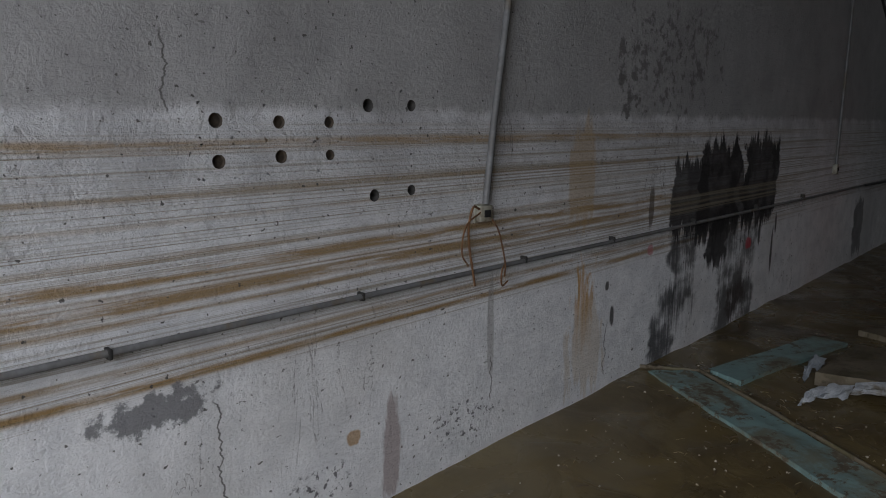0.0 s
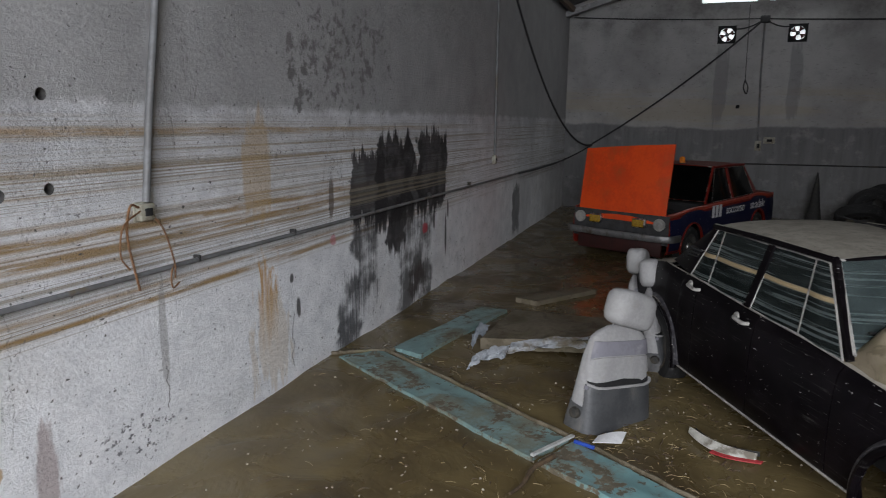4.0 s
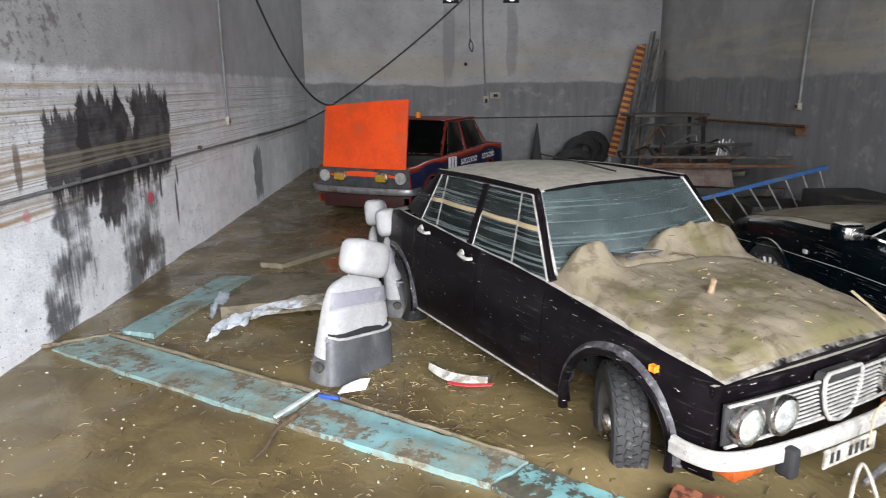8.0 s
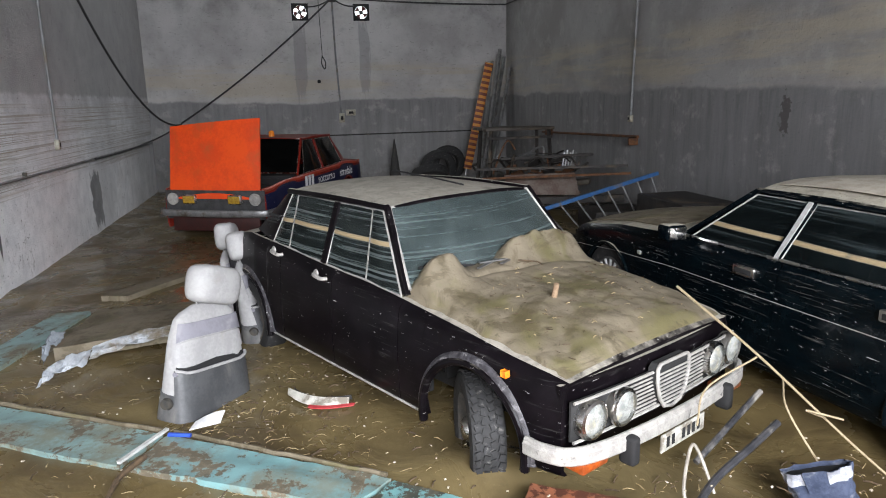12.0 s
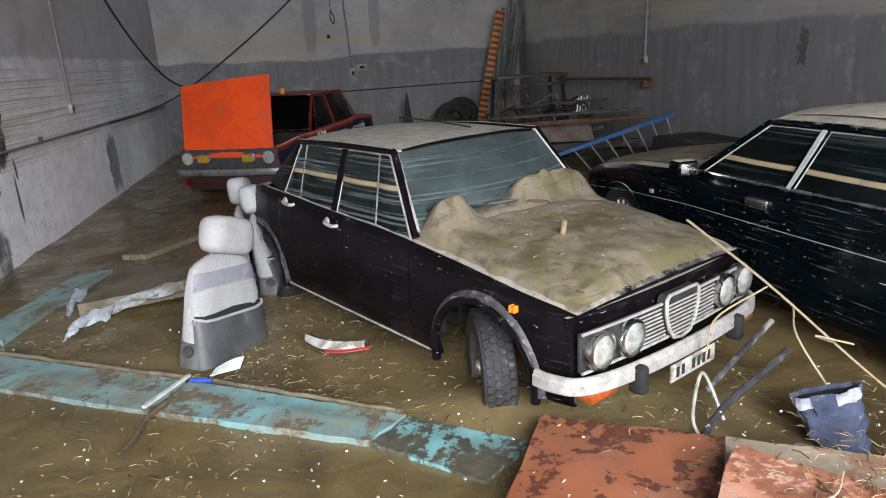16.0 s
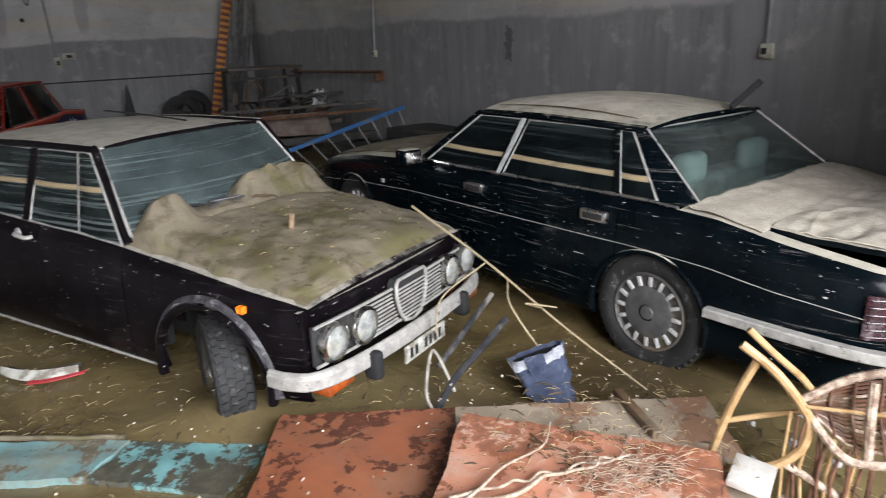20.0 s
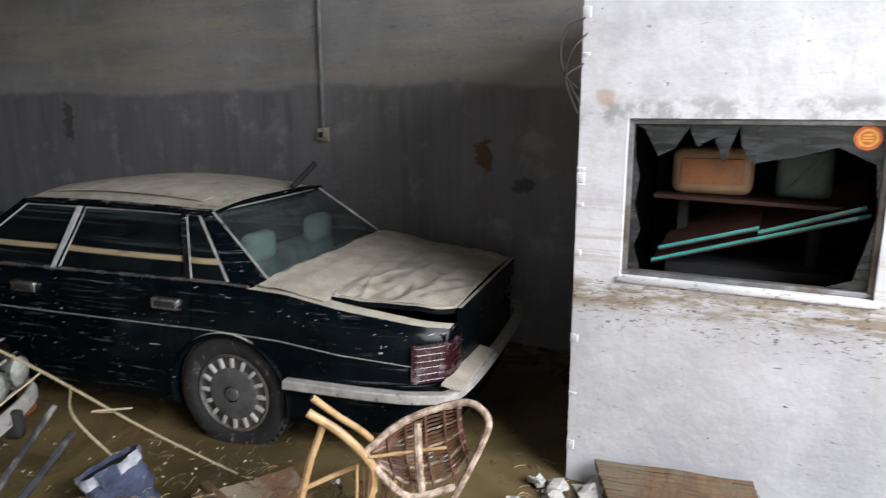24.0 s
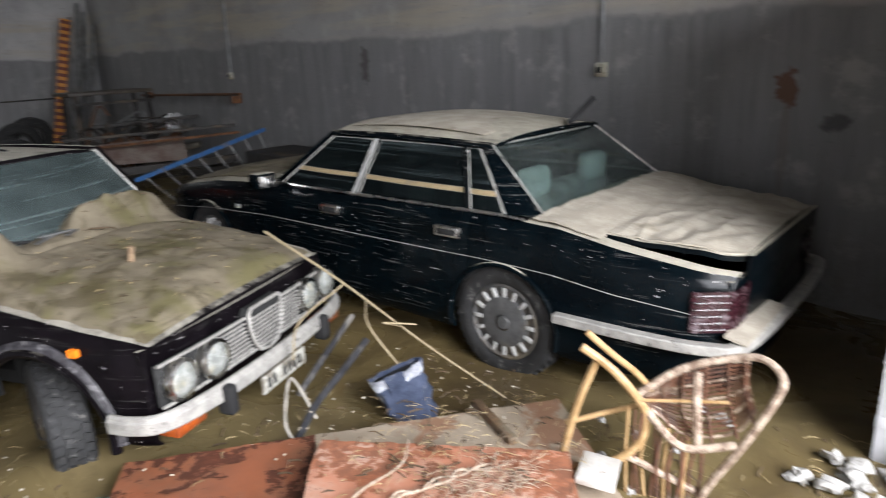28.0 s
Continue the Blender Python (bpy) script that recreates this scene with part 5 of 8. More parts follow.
def seat(parent, x, y, z, fabric, name="car_seat"):
    s = new(name)
    s.parent = parent
    s.matrix_local = pose(x, y, z)
    part("cushion", Geo().rbox((-0.22, -0.23, 0), (0.26, 0.23, 0.15), 0.05, seg=3), fabric, s)
    part("backrest", Geo().rbox((-0.06, -0.23, 0), (0.06, 0.23, 0.55), 0.05, pose(-0.24, 0, 0.1, 0, -14, 0), 3), fabric, s)
    part("headrest", Geo().rbox((-0.05, -0.13, 0), (0.05, 0.13, 0.17), 0.045, pose(-0.39, 0, 0.68, 0, -10, 0), 3), fabric, s)


def greenhouse(car, b, paint, glass, trim, windows, screen):
    """Roof, pillars, glass and window trims. windows: (bottom front x, bottom rear x, top front x, top rear x)."""
    a0, a1, c1, c0 = (Vector(p) for p in (b.a0, b.a1, b.c1, b.c0))
    flip = lambda p, s: Vector((p[0], p[1] * s, p[2]))  # noqa: E731

    def roof(u, v):
        x = c1.x + (a1.x - c1.x) * u
        f = 2 * v - 1
        w = c1.y + (a1.y - c1.y) * u
        z = c1.z + (a1.z - c1.z) * u
        return Vector((x + b.bow * (1 - f * f) * (1 if u > 0.5 else -1) * abs(2 * u - 1), f * w, z + b.roof_rise * (1 - abs(f) ** 3) * (0.55 + 0.45 * (1 - (2 * u - 1) ** 2))))

    part("roof", Geo().grid(roof, 16, 20, (0, 0, 0.02)), paint, car, "roof under a coat of dried silt")
    for s in (1, -1):
        A0, A1, C1, C0 = (flip(p, s) for p in (a0, a1, c1, c0))
        part("pillar", Geo().beam(A0 - Vector((0.0, 0, 0.03)), A1, 0.03, 0.03, (1, 0, 0.6)), paint, car)
        part("roof_rail", Geo().tube(arc_points([A1, lerp(A1, C1, 0.5) + Vector((0, s * 0.012, 0.012)), C1], 8), 0.022, 8), paint, car)
        q0, q1 = Vector((windows[-1][1] - 0.015, s * b.belt_y(windows[-1][1]), b.belt(windows[-1][1]))), Vector((windows[-1][3] - 0.01, s * (c1.y + 0.005), c1.z - 0.012))
        part("rear_pillar", Geo().grid(patch(q0, C0, C1, q1, (0, s * 0.012, 0)), 6, 6, (0, s * 0.03, 0)), paint, car)
        for i, (xb0, xb1, xt0, xt1) in enumerate(windows):
            zt = a1.z - 0.02
            B0, B1 = Vector((xb0, s * b.belt_y(xb0), b.belt(xb0))), Vector((xb1, s * b.belt_y(xb1), b.belt(xb1)))
            ytop = lambda x: s * (float(np.interp(x, [c1.x, a1.x], [c1.y, a1.y])) + 0.008)  # noqa: E731
            T0, T1 = Vector((xt0, ytop(xt0), zt)), Vector((xt1, ytop(xt1), zt))
            win = part("side_window", Geo().grid(patch(B0, B1, T1, T0, (0, s * 0.015, 0)), 4, 6, (0, s * 0.005, 0)), glass, car, "dirty side window with tide lines")
            part("window_trim", rim_tube(B0, B1, T1, T0, 0.0065), trim, win, "dusty chrome window trim")
            if i:
                pb, pt = Vector((windows[i - 1][1], 0, 0)), Vector((windows[i - 1][3], 0, 0))
                m0, m1 = (B0 + Vector((pb.x, s * b.belt_y(pb.x), b.belt(pb.x)))) / 2, (T0 + Vector((pt.x, ytop(pt.x), zt))) / 2
                if abs(pb.x - xb0) > 0.03:
                    part("door_pillar", Geo().beam(m0, m1, abs(pb.x - xb0) + 0.0, 0.03, (0, 1, 0)), paint, car)
    i = Vector((0, 0.018, 0))
    ws = part("windscreen", Geo().grid(patch(a0 - i, flip(a0, -1) + i, flip(a1, -1) + i, a1 - i, (b.bow + 0.05, 0, 0.03)), 16, 8, (0.006, 0, 0.003)), screen, car, "dirty windscreen with silt streaks")
    part("windscreen_trim", rim_tube(a0 - i, a1 - i, flip(a1, -1) + i, flip(a0, -1) + i, 0.009), trim, ws, "dusty chrome windscreen trim")
    rw = part("rear_window", Geo().grid(patch(c0 - i, flip(c0, -1) + i, flip(c1, -1) + i, c1 - i, (-b.bow - 0.04, 0, 0.02)), 16, 8, (-0.006, 0, 0.003)), screen, car, "dirty rear window")
    part("rear_window_trim", rim_tube(c0 - i, c1 - i, flip(c1, -1) + i, flip(c0, -1) + i, 0.007), trim, rw)


def end_panel(b, x, z0, z1, sgn, bow=0.06):
    w = b.cur(b.width, x) - 0.012
    return Geo().grid(lambda u, v: (x + sgn * bow * (1 - (2 * u - 1) ** 2), (2 * u - 1) * w, z0 + (z1 - z0) * v), 18, 6, (sgn * 0.02, 0, 0))


def arch_lip(car, b, xc, s, paint, r=0.02, a0=-10, a1=190):
    pts = []
    for i in range(25):
        a = radians(a0 + (a1 - a0) * i / 24)
        x, z = xc + (b.arch + 0.004) * math.cos(a), b.axle_z + (b.arch + 0.004) * math.sin(a)
        pts.append((x, s * (b.cur(b.width, x) + 0.002), max(z, b.sill - 0.02)))
    part("wheel_arch", Geo().tube(pts, r, 8), paint, car, "scuffed wheel arch lip")


def inner_shell(car, b, x0, x1, bonnet=True):
    """Dark floor, bulkheads and inner wings that close the body from inside."""
    g = Geo()
    w = min(b.cur(b.width, x0), b.cur(b.width, x1), b.cur(b.width, 0)) - 0.16
    g.box((x0 + 0.06, -w + 0.12, b.sill - 0.02), (x1 - 0.06, w - 0.12, b.sill + 0.05))
    for x in (b.a0[0] + 0.02, b.c0[0] - 0.02):
        g.box((x - 0.01, -w + 0.06, b.sill + 0.052), (x + 0.01, w - 0.06, b.cur(b.shoulder, x) - 0.05))
    part("floor_pan", g, DARK, car, smooth=0)
    for s in (1, -1):
        g = Geo().box((b.c0[0], s * (w + 0.02), b.sill), (b.a0[0], s * (w + 0.06), b.cur(b.shoulder, 0) - 0.04))
        part("door_lining", g, DARK, car, smooth=0)
    g = Geo().rbox((b.a0[0] - 0.30, -w, b.a0[2] - 0.22), (b.a0[0] - 0.03, w, b.a0[2] - 0.04), 0.04)
    part("dashboard", g, DARK, car)
    ring = [(b.a0[0] - 0.42 + 0.06 * math.sin(t), 0.33 + 0.18 * math.cos(t), b.a0[2] - 0.10 + 0.16 * math.sin(t)) for t in np.linspace(0, 2 * math.pi, 25)]
    part("steering_wheel", Geo().tube(ring, 0.012, 8, None, False), DARK, car)


GREY_CLOTH = plain("pale_mouldy_cloth", (0.46, 0.46, 0.44), (0.34, 0.34, 0.33), 10, 0.9, dirt=(0.22, 0.21, 0.19))
DARK_CLOTH = plain("dark_seat_cloth", (0.06, 0.06, 0.065), (0.04, 0.04, 0.045), 10, 0.9, dirt=(0.13, 0.12, 0.10))
HUBCAP = plain("grey_painted_cover", (0.12, 0.12, 0.122), (0.075, 0.075, 0.075), 14, 0.45, 0.3, dirt=(0.16, 0.14, 0.11))
VANE = plain("bright_cover_vane", (0.55, 0.55, 0.54), (0.42, 0.42, 0.41), 20, 0.4, 0.3)
RIM_DARK = plain("dark_steel_rim", (0.07, 0.07, 0.07), (0.11, 0.10, 0.09), 14, 0.6, 0.5, dirt=(0.18, 0.15, 0.11))
PLUM = car_paint("dark_plum_car_paint", (0.0032, 0.0024, 0.0032), (0.0064, 0.0048, 0.0063), streaks=0.07)
GREENB = car_paint("dark_blue_green_car_paint", (0.0012, 0.0026, 0.0038), (0.002, 0.0045, 0.0062), dust=(0.42, 0.39, 0.32), streaks=0.20, gloss=0.2)
RED = car_paint("dull_red_car_paint", (0.20, 0.018, 0.011), (0.13, 0.013, 0.009), dust=(0.16, 0.06, 0.05), streaks=0.2)
RED_EDGE = plain("orange_red_shoulder_paint", (0.42, 0.045, 0.018), (0.30, 0.032, 0.014), 6, 0.4, dirt=(0.20, 0.05, 0.03))
NAVY = car_paint("navy_car_panel", (0.012, 0.014, 0.045), (0.018, 0.02, 0.05), dust=(0.12, 0.11, 0.10), streaks=0.2)
ORANGE = plain("faded_orange_bonnet", (0.78, 0.075, 0.004), (0.66, 0.052, 0.004), 3, 0.45, 0, 0.15, dirt=(0.52, 0.09, 0.02), dirt_at=(0.5, 0.75))


def saloon_shell(car, b, paint, x_doors, bonnet=True, boot=True, bonnet_x=None, boot_x=None):
    """Wings, doors, decks; x_doors: the four joints from front to rear."""
    x0, x1 = b.width[0][0], b.width[-1][0]
    d0, d1, d2 = x_doors
    for s in (1, -1):
        for name, a, c in (("rear_wing", x0, d2 - 0.004), ("rear_door", d2 + 0.004, d1 - 0.004), ("front_door", d1 + 0.004, d0 - 0.004), ("front_wing", d0 + 0.004, x1)):
            part(name, b.flank(a, c, s), paint, car)
        for xc in (b.front_axle, b.rear_axle):
            arch_lip(car, b, xc, s, paint, b.lip)
    if bonnet:
        part("bonnet", b.deck(b.a0[0] - 0.02, x1, thick=0.02), paint, car, "closed bonnet")
    if boot:
        part("boot_lid", b.deck(x0, b.c0[0] + 0.02, thick=0.02), paint, car, "boot lid")


# dark plum saloon, its bonnet under a bank of silt
alfa = Body(front_axle=1.37, rear_axle=-1.15, arch=0.355, axle_z=0.19, sill=0.15, lip=0.024,
            width=[(-1.85, 0.66), (-1.6, 0.72), (-1.0, 0.775), (0.9, 0.78), (1.6, 0.765), (1.82, 0.74), (1.90, 0.715)],
            shoulder=[(-1.85, 0.66), (-1.5, 0.78), (-1.15, 0.845), (-0.68, 0.825), (-0.04, 0.785), (0.5, 0.765), (0.85, 0.735), (1.2, 0.695), (1.5, 0.655), (1.73, 0.622), (1.86, 0.605), (1.90, 0.585)],
            crown=[(-1.85, 0.68), (-1.5, 0.82), (-1.15, 0.88), (0.8, 0.825), (1.4, 0.755), (1.75, 0.685), (1.86, 0.64), (1.90, 0.60)],
            a0=(0.80, 0.70, 0.785), a1=(0.485, 0.59, 1.19), c1=(-0.72, 0.58, 1.18), c0=(-1.12, 0.66, 0.865), bow=0.05, roof_rise=0.065)
alfa.belt = lambda x: alfa.cur(alfa.shoulder, x) + 0.012
alfa.belt_y = lambda x: alfa.cur(alfa.width, x) - 0.05
car = thing("saloon_car", pose(3.668, 4.478, 0, 0, 0, -62.4), "dark plum saloon with silt heaped on its bonnet, sunk in mud", "car", "cars in the garage")
saloon_shell(car, alfa, PLUM, (0.80, 0.10, -0.58))
ALFA_GLASS = dirty_glass("silted_car_glass", 0.985, (0.08, 0.11, 0.11), 0.16, 0.6)
SCREEN = dirty_glass("silted_windscreen_glass", 0.2, (0.18, 0.24, 0.24), 0.36, 0.50, (0.20, 0.24, 0.24))
greenhouse(car, alfa, PLUM, ALFA_GLASS, SILTED_CHROME, [(0.785, 0.44, 0.455, 0.35), (0.44, -0.005, 0.35, -0.02), (-0.06, -0.50, -0.055, -0.57), (-0.50, -0.73, -0.57, -0.655)], SCREEN)
inner_shell(car, alfa, -1.8, 1.9)
for y in (0.33, -0.33):
    seat(car, 0.15, y, 0.30, DARK_CLOTH, "front_seat")
part("rear_bench", Geo().rbox((-0.95, -0.55, 0.3), (-0.5, 0.55, 0.5), 0.06, seg=3).rbox((-1.1, -0.55, 0.4), (-0.93, 0.55, 0.85), 0.06, seg=3), DARK_CLOTH, car)
part("front_panel", end_panel(alfa, 1.885, 0.20, 0.58, 1, 0.035), PLUM, car)
part("rear_panel", end_panel(alfa, -1.84, 0.20, 0.65, -1, 0.05), PLUM, car)
GRILLE_BACK = plain("grille_shadow_black", (0.012, 0.012, 0.012), (0.02, 0.02, 0.02), 10, 0.8)
fx = lambda y: 2.005 + 0.035 * (1 - (y / 0.7) ** 2)  # noqa: E731
gr = part("grille", Geo().grid(lambda u, v: (fx(-0.68 + 1.36 * u) - 0.002, -0.68 + 1.36 * u, 0.355 + 0.22 * v), 20, 2, (0.01, 0, 0)), GRILLE_BACK, car, "dark grille with pale bars")
for i in range(8):
    z = 0.375 + 0.024 * i
    for y0, y1 in ((-0.34, -0.10), (0.10, 0.34)):
        part("grille_bar", Geo().tube([(fx(y0) + 0.012, y0, z), (fx((y0 + y1) / 2) + 0.012, (y0 + y1) / 2, z), (fx(y1) + 0.012, y1, z)], 0.006, 6), SILTED_CHROME, gr)
for z in (0.355, 0.575):
    part("grille_bar", Geo().tube([(fx(y) + 0.014, y, z) for y in np.linspace(-0.68, 0.68, 15)], 0.009, 6), SILTED_CHROME, gr)
shape = [(0.115, 0.625), (0.135, 0.60), (0.135, 0.52), (0.11, 0.42), (0.07, 0.355), (0.0, 0.335)]
outline = [(y, z) for y, z in shape] + [(-y, z) for y, z in reversed(shape[:-1])]
sh = Geo().add([(2.075, y, z) for y, z in outline] + [(2.03, y * 1.06, z) for y, z in outline], [tuple(range(len(outline)))] + [(i, (i + 1) % len(outline), len(outline) + (i + 1) % len(outline), len(outline) + i) for i in range(len(outline))])
shield = part("grille_shield", sh, GRILLE_BACK, gr, "upright shield-shaped centre grille")
part("grille_shield_rim", Geo().tube([(2.078, y, z) for y, z in outline + outline[:1]], 0.010, 8), SILTED_CHROME, gr)
for i in range(9):
    z = 0.375 + 0.024 * i
    hwid = float(np.interp(z, [0.335, 0.355, 0.42, 0.52, 0.60, 0.625], [0.0, 0.07, 0.11, 0.135, 0.135, 0.115]))
    part("grille_bar", Geo().tube([(2.083, -hwid, z), (2.083, hwid, z)], 0.006, 6), SILTED_CHROME, gr)
for y in (-0.60, -0.40, 0.40, 0.60):
    r = 0.082
    m = pose(fx(y) - 0.08, y + 0.02, 0.424 + 0.018 * y, 0, 0, -90)
    hl = part("headlamp", Geo().lathe([(r, -0.02), (r + 0.012, 0.03), (r + 0.008, 0.045), (r - 0.006, 0.05), (r - 0.008, 0.035)], 32, m), CHROME, car, "round headlamp with a chrome ring")
    part("lens", Geo().lathe([(r - 0.008, 0.036), (r * 0.75, 0.05), (r * 0.4, 0.058), (0.001, 0.061)], 32, m), LENS, hl, "clouded muddy lens")
gr.matrix_local = Matrix.Translation((-0.08, 0, 0.325 - 0.84 * 0.355)) @ Matrix.Diagonal((1, 1, 0.84, 1))
for s in (1, -1):
    part("side_indicator", Geo().rbox((1.60, s * 0.757, 0.56), (1.63, s * 0.782, 0.588), 0.003), AMBER, car, "small amber side lamp")
    part("front_indicator", Geo().rbox((1.98, s * 0.60 - 0.10, 0.205), (2.09, s * 0.60 + 0.08, 0.255), 0.012), DULL_AMBER, car, "amber indicator under the bumper")
SCUFFED = plain("scuffed_pale_flare", (0.020, 0.018, 0.022), (0.060, 0.057, 0.063), 30, 0.55, 0, 0.4, dirt=(0.17, 0.165, 0.17), dirt_at=(0.54, 0.64), dirt_scale=22)
for s in (1, -1):
    for xc in (alfa.front_axle, alfa.rear_axle):
        def flare(u, v, xc=xc, s=s):
            a = radians(-4 + 188 * u)
            r = alfa.arch + 0.004 + 0.046 * v
            x = xc + r * math.cos(a)
            return (x, s * (alfa.cur(alfa.width, x) + 0.020 * math.sin(math.pi * min(1.0, 0.25 + 0.75 * v)) - 0.006), max(alfa.axle_z + r * math.sin(a), 0.08))
        part("wheel_flare", Geo().grid(flare, 36, 6, (0, s * 0.03, 0)), SCUFFED, car, "broad scuffed pale flare round the wheel opening")
pts = [(1.84, 0.79, 0.285), (1.93, 0.785, 0.285), (2.04, 0.73, 0.285), (2.10, 0.55, 0.285), (2.13, 0.2, 0.285), (2.13, -0.2, 0.285), (2.10, -0.55, 0.285), (2.04, -0.73, 0.285), (1.93, -0.785, 0.285), (1.84, -0.79, 0.285)]
cp = arc_points(pts, 6)
g = Geo().sweep(cp, 0.045, 0.062)
part("bumper", g, SILTED_CHROME, car, "chrome bumper crusted with pale silt", smooth=30)
part("bumper_edge", Geo().tube([p + Vector((0, 0, 0.034)) for p in cp], 0.016, 8), SILTED_CHROME, car)
for y in (-0.43, 0.40):
    part("overrider", Geo().rbox((2.09, y - 0.03, 0.185), (2.175, y + 0.03, 0.325), 0.02, seg=3), DARK, car, "black rubber overrider")
plate = part("number_plate", Geo().rbox((2.135, -0.19, 0.145), (2.145, 0.19, 0.235), 0.003), WHITE_PLATE, car, "pale number plate")
for i in range(7):
    if i != 2:
        part("plate_bar", Geo().box((2.1455, -0.15 + i * 0.045, 0.163), (2.147, -0.125 + i * 0.045, 0.217)), DARK, plate, smooth=0)
for s in (1, -1):
    for x, dz in ((0.0, -0.01), (-0.575, 0.05)):
        h = part("door_handle", Geo().tube(arc_points([(x + 0.07, s * 0.775, 0.735 + dz), (x + 0.05, s * 0.808, 0.735 + dz), (x - 0.04, s * 0.808, 0.745 + dz), (x - 0.055, s * 0.775, 0.745 + dz)], 4), 0.012, 8), SILTED_CHROME, car, "chrome door handle")
        part("handle_plate", Geo().lathe([(0.001, 0.012), (0.022, 0.010), (0.026, 0)], 16, pose(x - 0.055, s * 0.776, 0.748 + dz, 0, 0, 0 if s > 0 else 180)), SILTED_CHROME, h)
    for i in range(6):
        part("pillar_vent", Geo().box((-0.94 + 0.010 * i, s * 0.655 - 0.02, 0.880 + 0.024 * i), (-0.79 + 0.012 * i, s * 0.655 + 0.03, 0.892 + 0.024 * i)), DARK, car, smooth=0)
    part("sill_trim", Geo().tube([(-0.75, s * 0.765, 0.16), (1.0, s * 0.765, 0.16)], 0.007, 6), SILTED_CHROME, car, "pale sill strip")
for ob in car.children:
    if ob.name.split(".")[0] in ("bumper", "bumper_edge", "overrider", "number_plate", "front_indicator"):
        ob.matrix_local = Matrix.Translation((-0.075, 0, 0.0))
wheel(car, pose(1.30, -0.645, 0.14), 0.30, 0.18, "steel", -32, -1, True)
wheel(car, pose(1.30, 0.645, 0.14), 0.30, 0.18, "steel", -32, 1, False)
wheel(car, pose(-1.15, -0.68, 0.185), 0.30, 0.18, "steel", 0, -1)
wheel(car, pose(-1.15, 0.68, 0.185), 0.30, 0.18, "steel", 0, 1)
for y in (0.30, -0.14):
    part("wiper", Geo().tube(arc_points([(0.84, y, 0.83), (0.815, y - 0.22, 0.87), (0.78, y - 0.46, 0.89)], 5), 0.008, 6), DARK, car, "black windscreen wiper")
part("roof_aerial", Geo().tube([(0.46, 0.02, 1.265), (0.1, 0.06, 1.28), (-0.45, 0.12, 1.29)], 0.006, 6), DARK, car, "aerial folded along the roof")
part("windscreen_sticker", Geo().rbox((-0.003, -0.05, 0), (0.003, 0.05, 0.08), 0.002, pose(0.525, 0.02, 1.10, 0, -38, 0)), YELLOW_LENS, car, "yellow sticker inside the windscreen")
part("mirror", Geo().rbox((0.50, -0.10, 1.10), (0.53, 0.12, 1.16), 0.012), DARK, car)


def silt_bank(u, v, lump=1.0, lower=0.0):
    """Silt over the bonnet, banked up against the windscreen."""
    x, f = 0.76 + 1.115 * u, (2 * v - 1)
    p = alfa.deck_point(min(x, 1.895), f * 0.975)
    rag = 0.35 * noise.noise((x * 9, f * 7, 2.0))
    edge = min(1.0, 6 * u + 0.3, 22 * (1 - u) + rag, 16 * (1 - abs(f)) + rag)
    h = 0.026 + 0.016 * noise.noise((x * 3.2, f * 2.4, 0.5)) + 0.008 * noise.noise((x * 9, f * 7, 3.0)) + 0.0025 * noise.noise((x * 30, f * 26, 5.0)) + 0.035 * math.exp(-((u / 0.22) ** 2))
    crack = abs(u - 0.21 - 0.06 * f - 0.035 * noise.noise((f * 3.0, 1.7, 0)))
    h -= 0.016 * math.exp(-((crack / 0.012) ** 2)) * (1 if f > -0.6 else 0)
    high = 0.17 * math.exp(-(((f + 0.74) / 0.19) ** 4) - ((u - 0.06) / 0.13) ** 2) + 0.155 * math.exp(-(((f - 0.42) / 0.47) ** 8) - ((u - 0.05) / 0.12) ** 4)
    h += lump * high * (1 + 0.16 * noise.noise((x * 5, f * 6, 9.0)) + 0.08 * noise.noise((x * 17, f * 15, 4.0)))
    return (x, p.y, p.z - 0.006 - lower + max(0.0, edge) * h)


bank = thing("silt_bank", pose(3.668, 4.478, 0, 0, 0, -62.4), "bank of drying greenish-brown silt on a car bonnet", "mud")
part("silt_sheet", Geo().grid(lambda u, v: silt_bank(u, v, 0.0), 90, 110, (0, 0, 0.02)), SILT, bank, "even sheet of greenish silt")
for v0, v1 in ((0.015, 0.27), (0.43, 0.97)):
    part("silt_lump", Geo().grid(lambda u, v: silt_bank(0.36 * u, v0 + (v1 - v0) * v, 1.0, 0.004 - 0.008 * min(1, 12 * v, 12 * (1 - v), 8 * (1 - u))), 40, 40, (0, 0, 0.012)), SILT, bank, "lump of silt banked against the windscreen")
AM = pose(3.668, 4.478, 0, 0, 0, -62.4)
solid("wood_chip", Geo().tube([(1.40, -0.19, 0.765), (1.425, -0.20, 0.848)], 0.017, 10, 0.014), plain("pale_brown_cork", (0.34, 0.24, 0.15), (0.20, 0.13, 0.08), 30, 0.9), "stub of brown cork standing on the silt", "cork", m=AM)
for a, b2 in (((0.88, -0.10, 0.872), (0.94, -0.30, 0.862)), ((0.92, -0.03, 0.872), (0.88, -0.24, 0.874)), ((0.90, 0.06, 0.876), (0.96, -0.14, 0.866))):
    solid("scrap_strip", Geo().beam(a, b2, 0.02, 0.008), STEEL, "strip of bright scrap on the silt", "scrap", "scrap strips", m=AM, smooth=0)

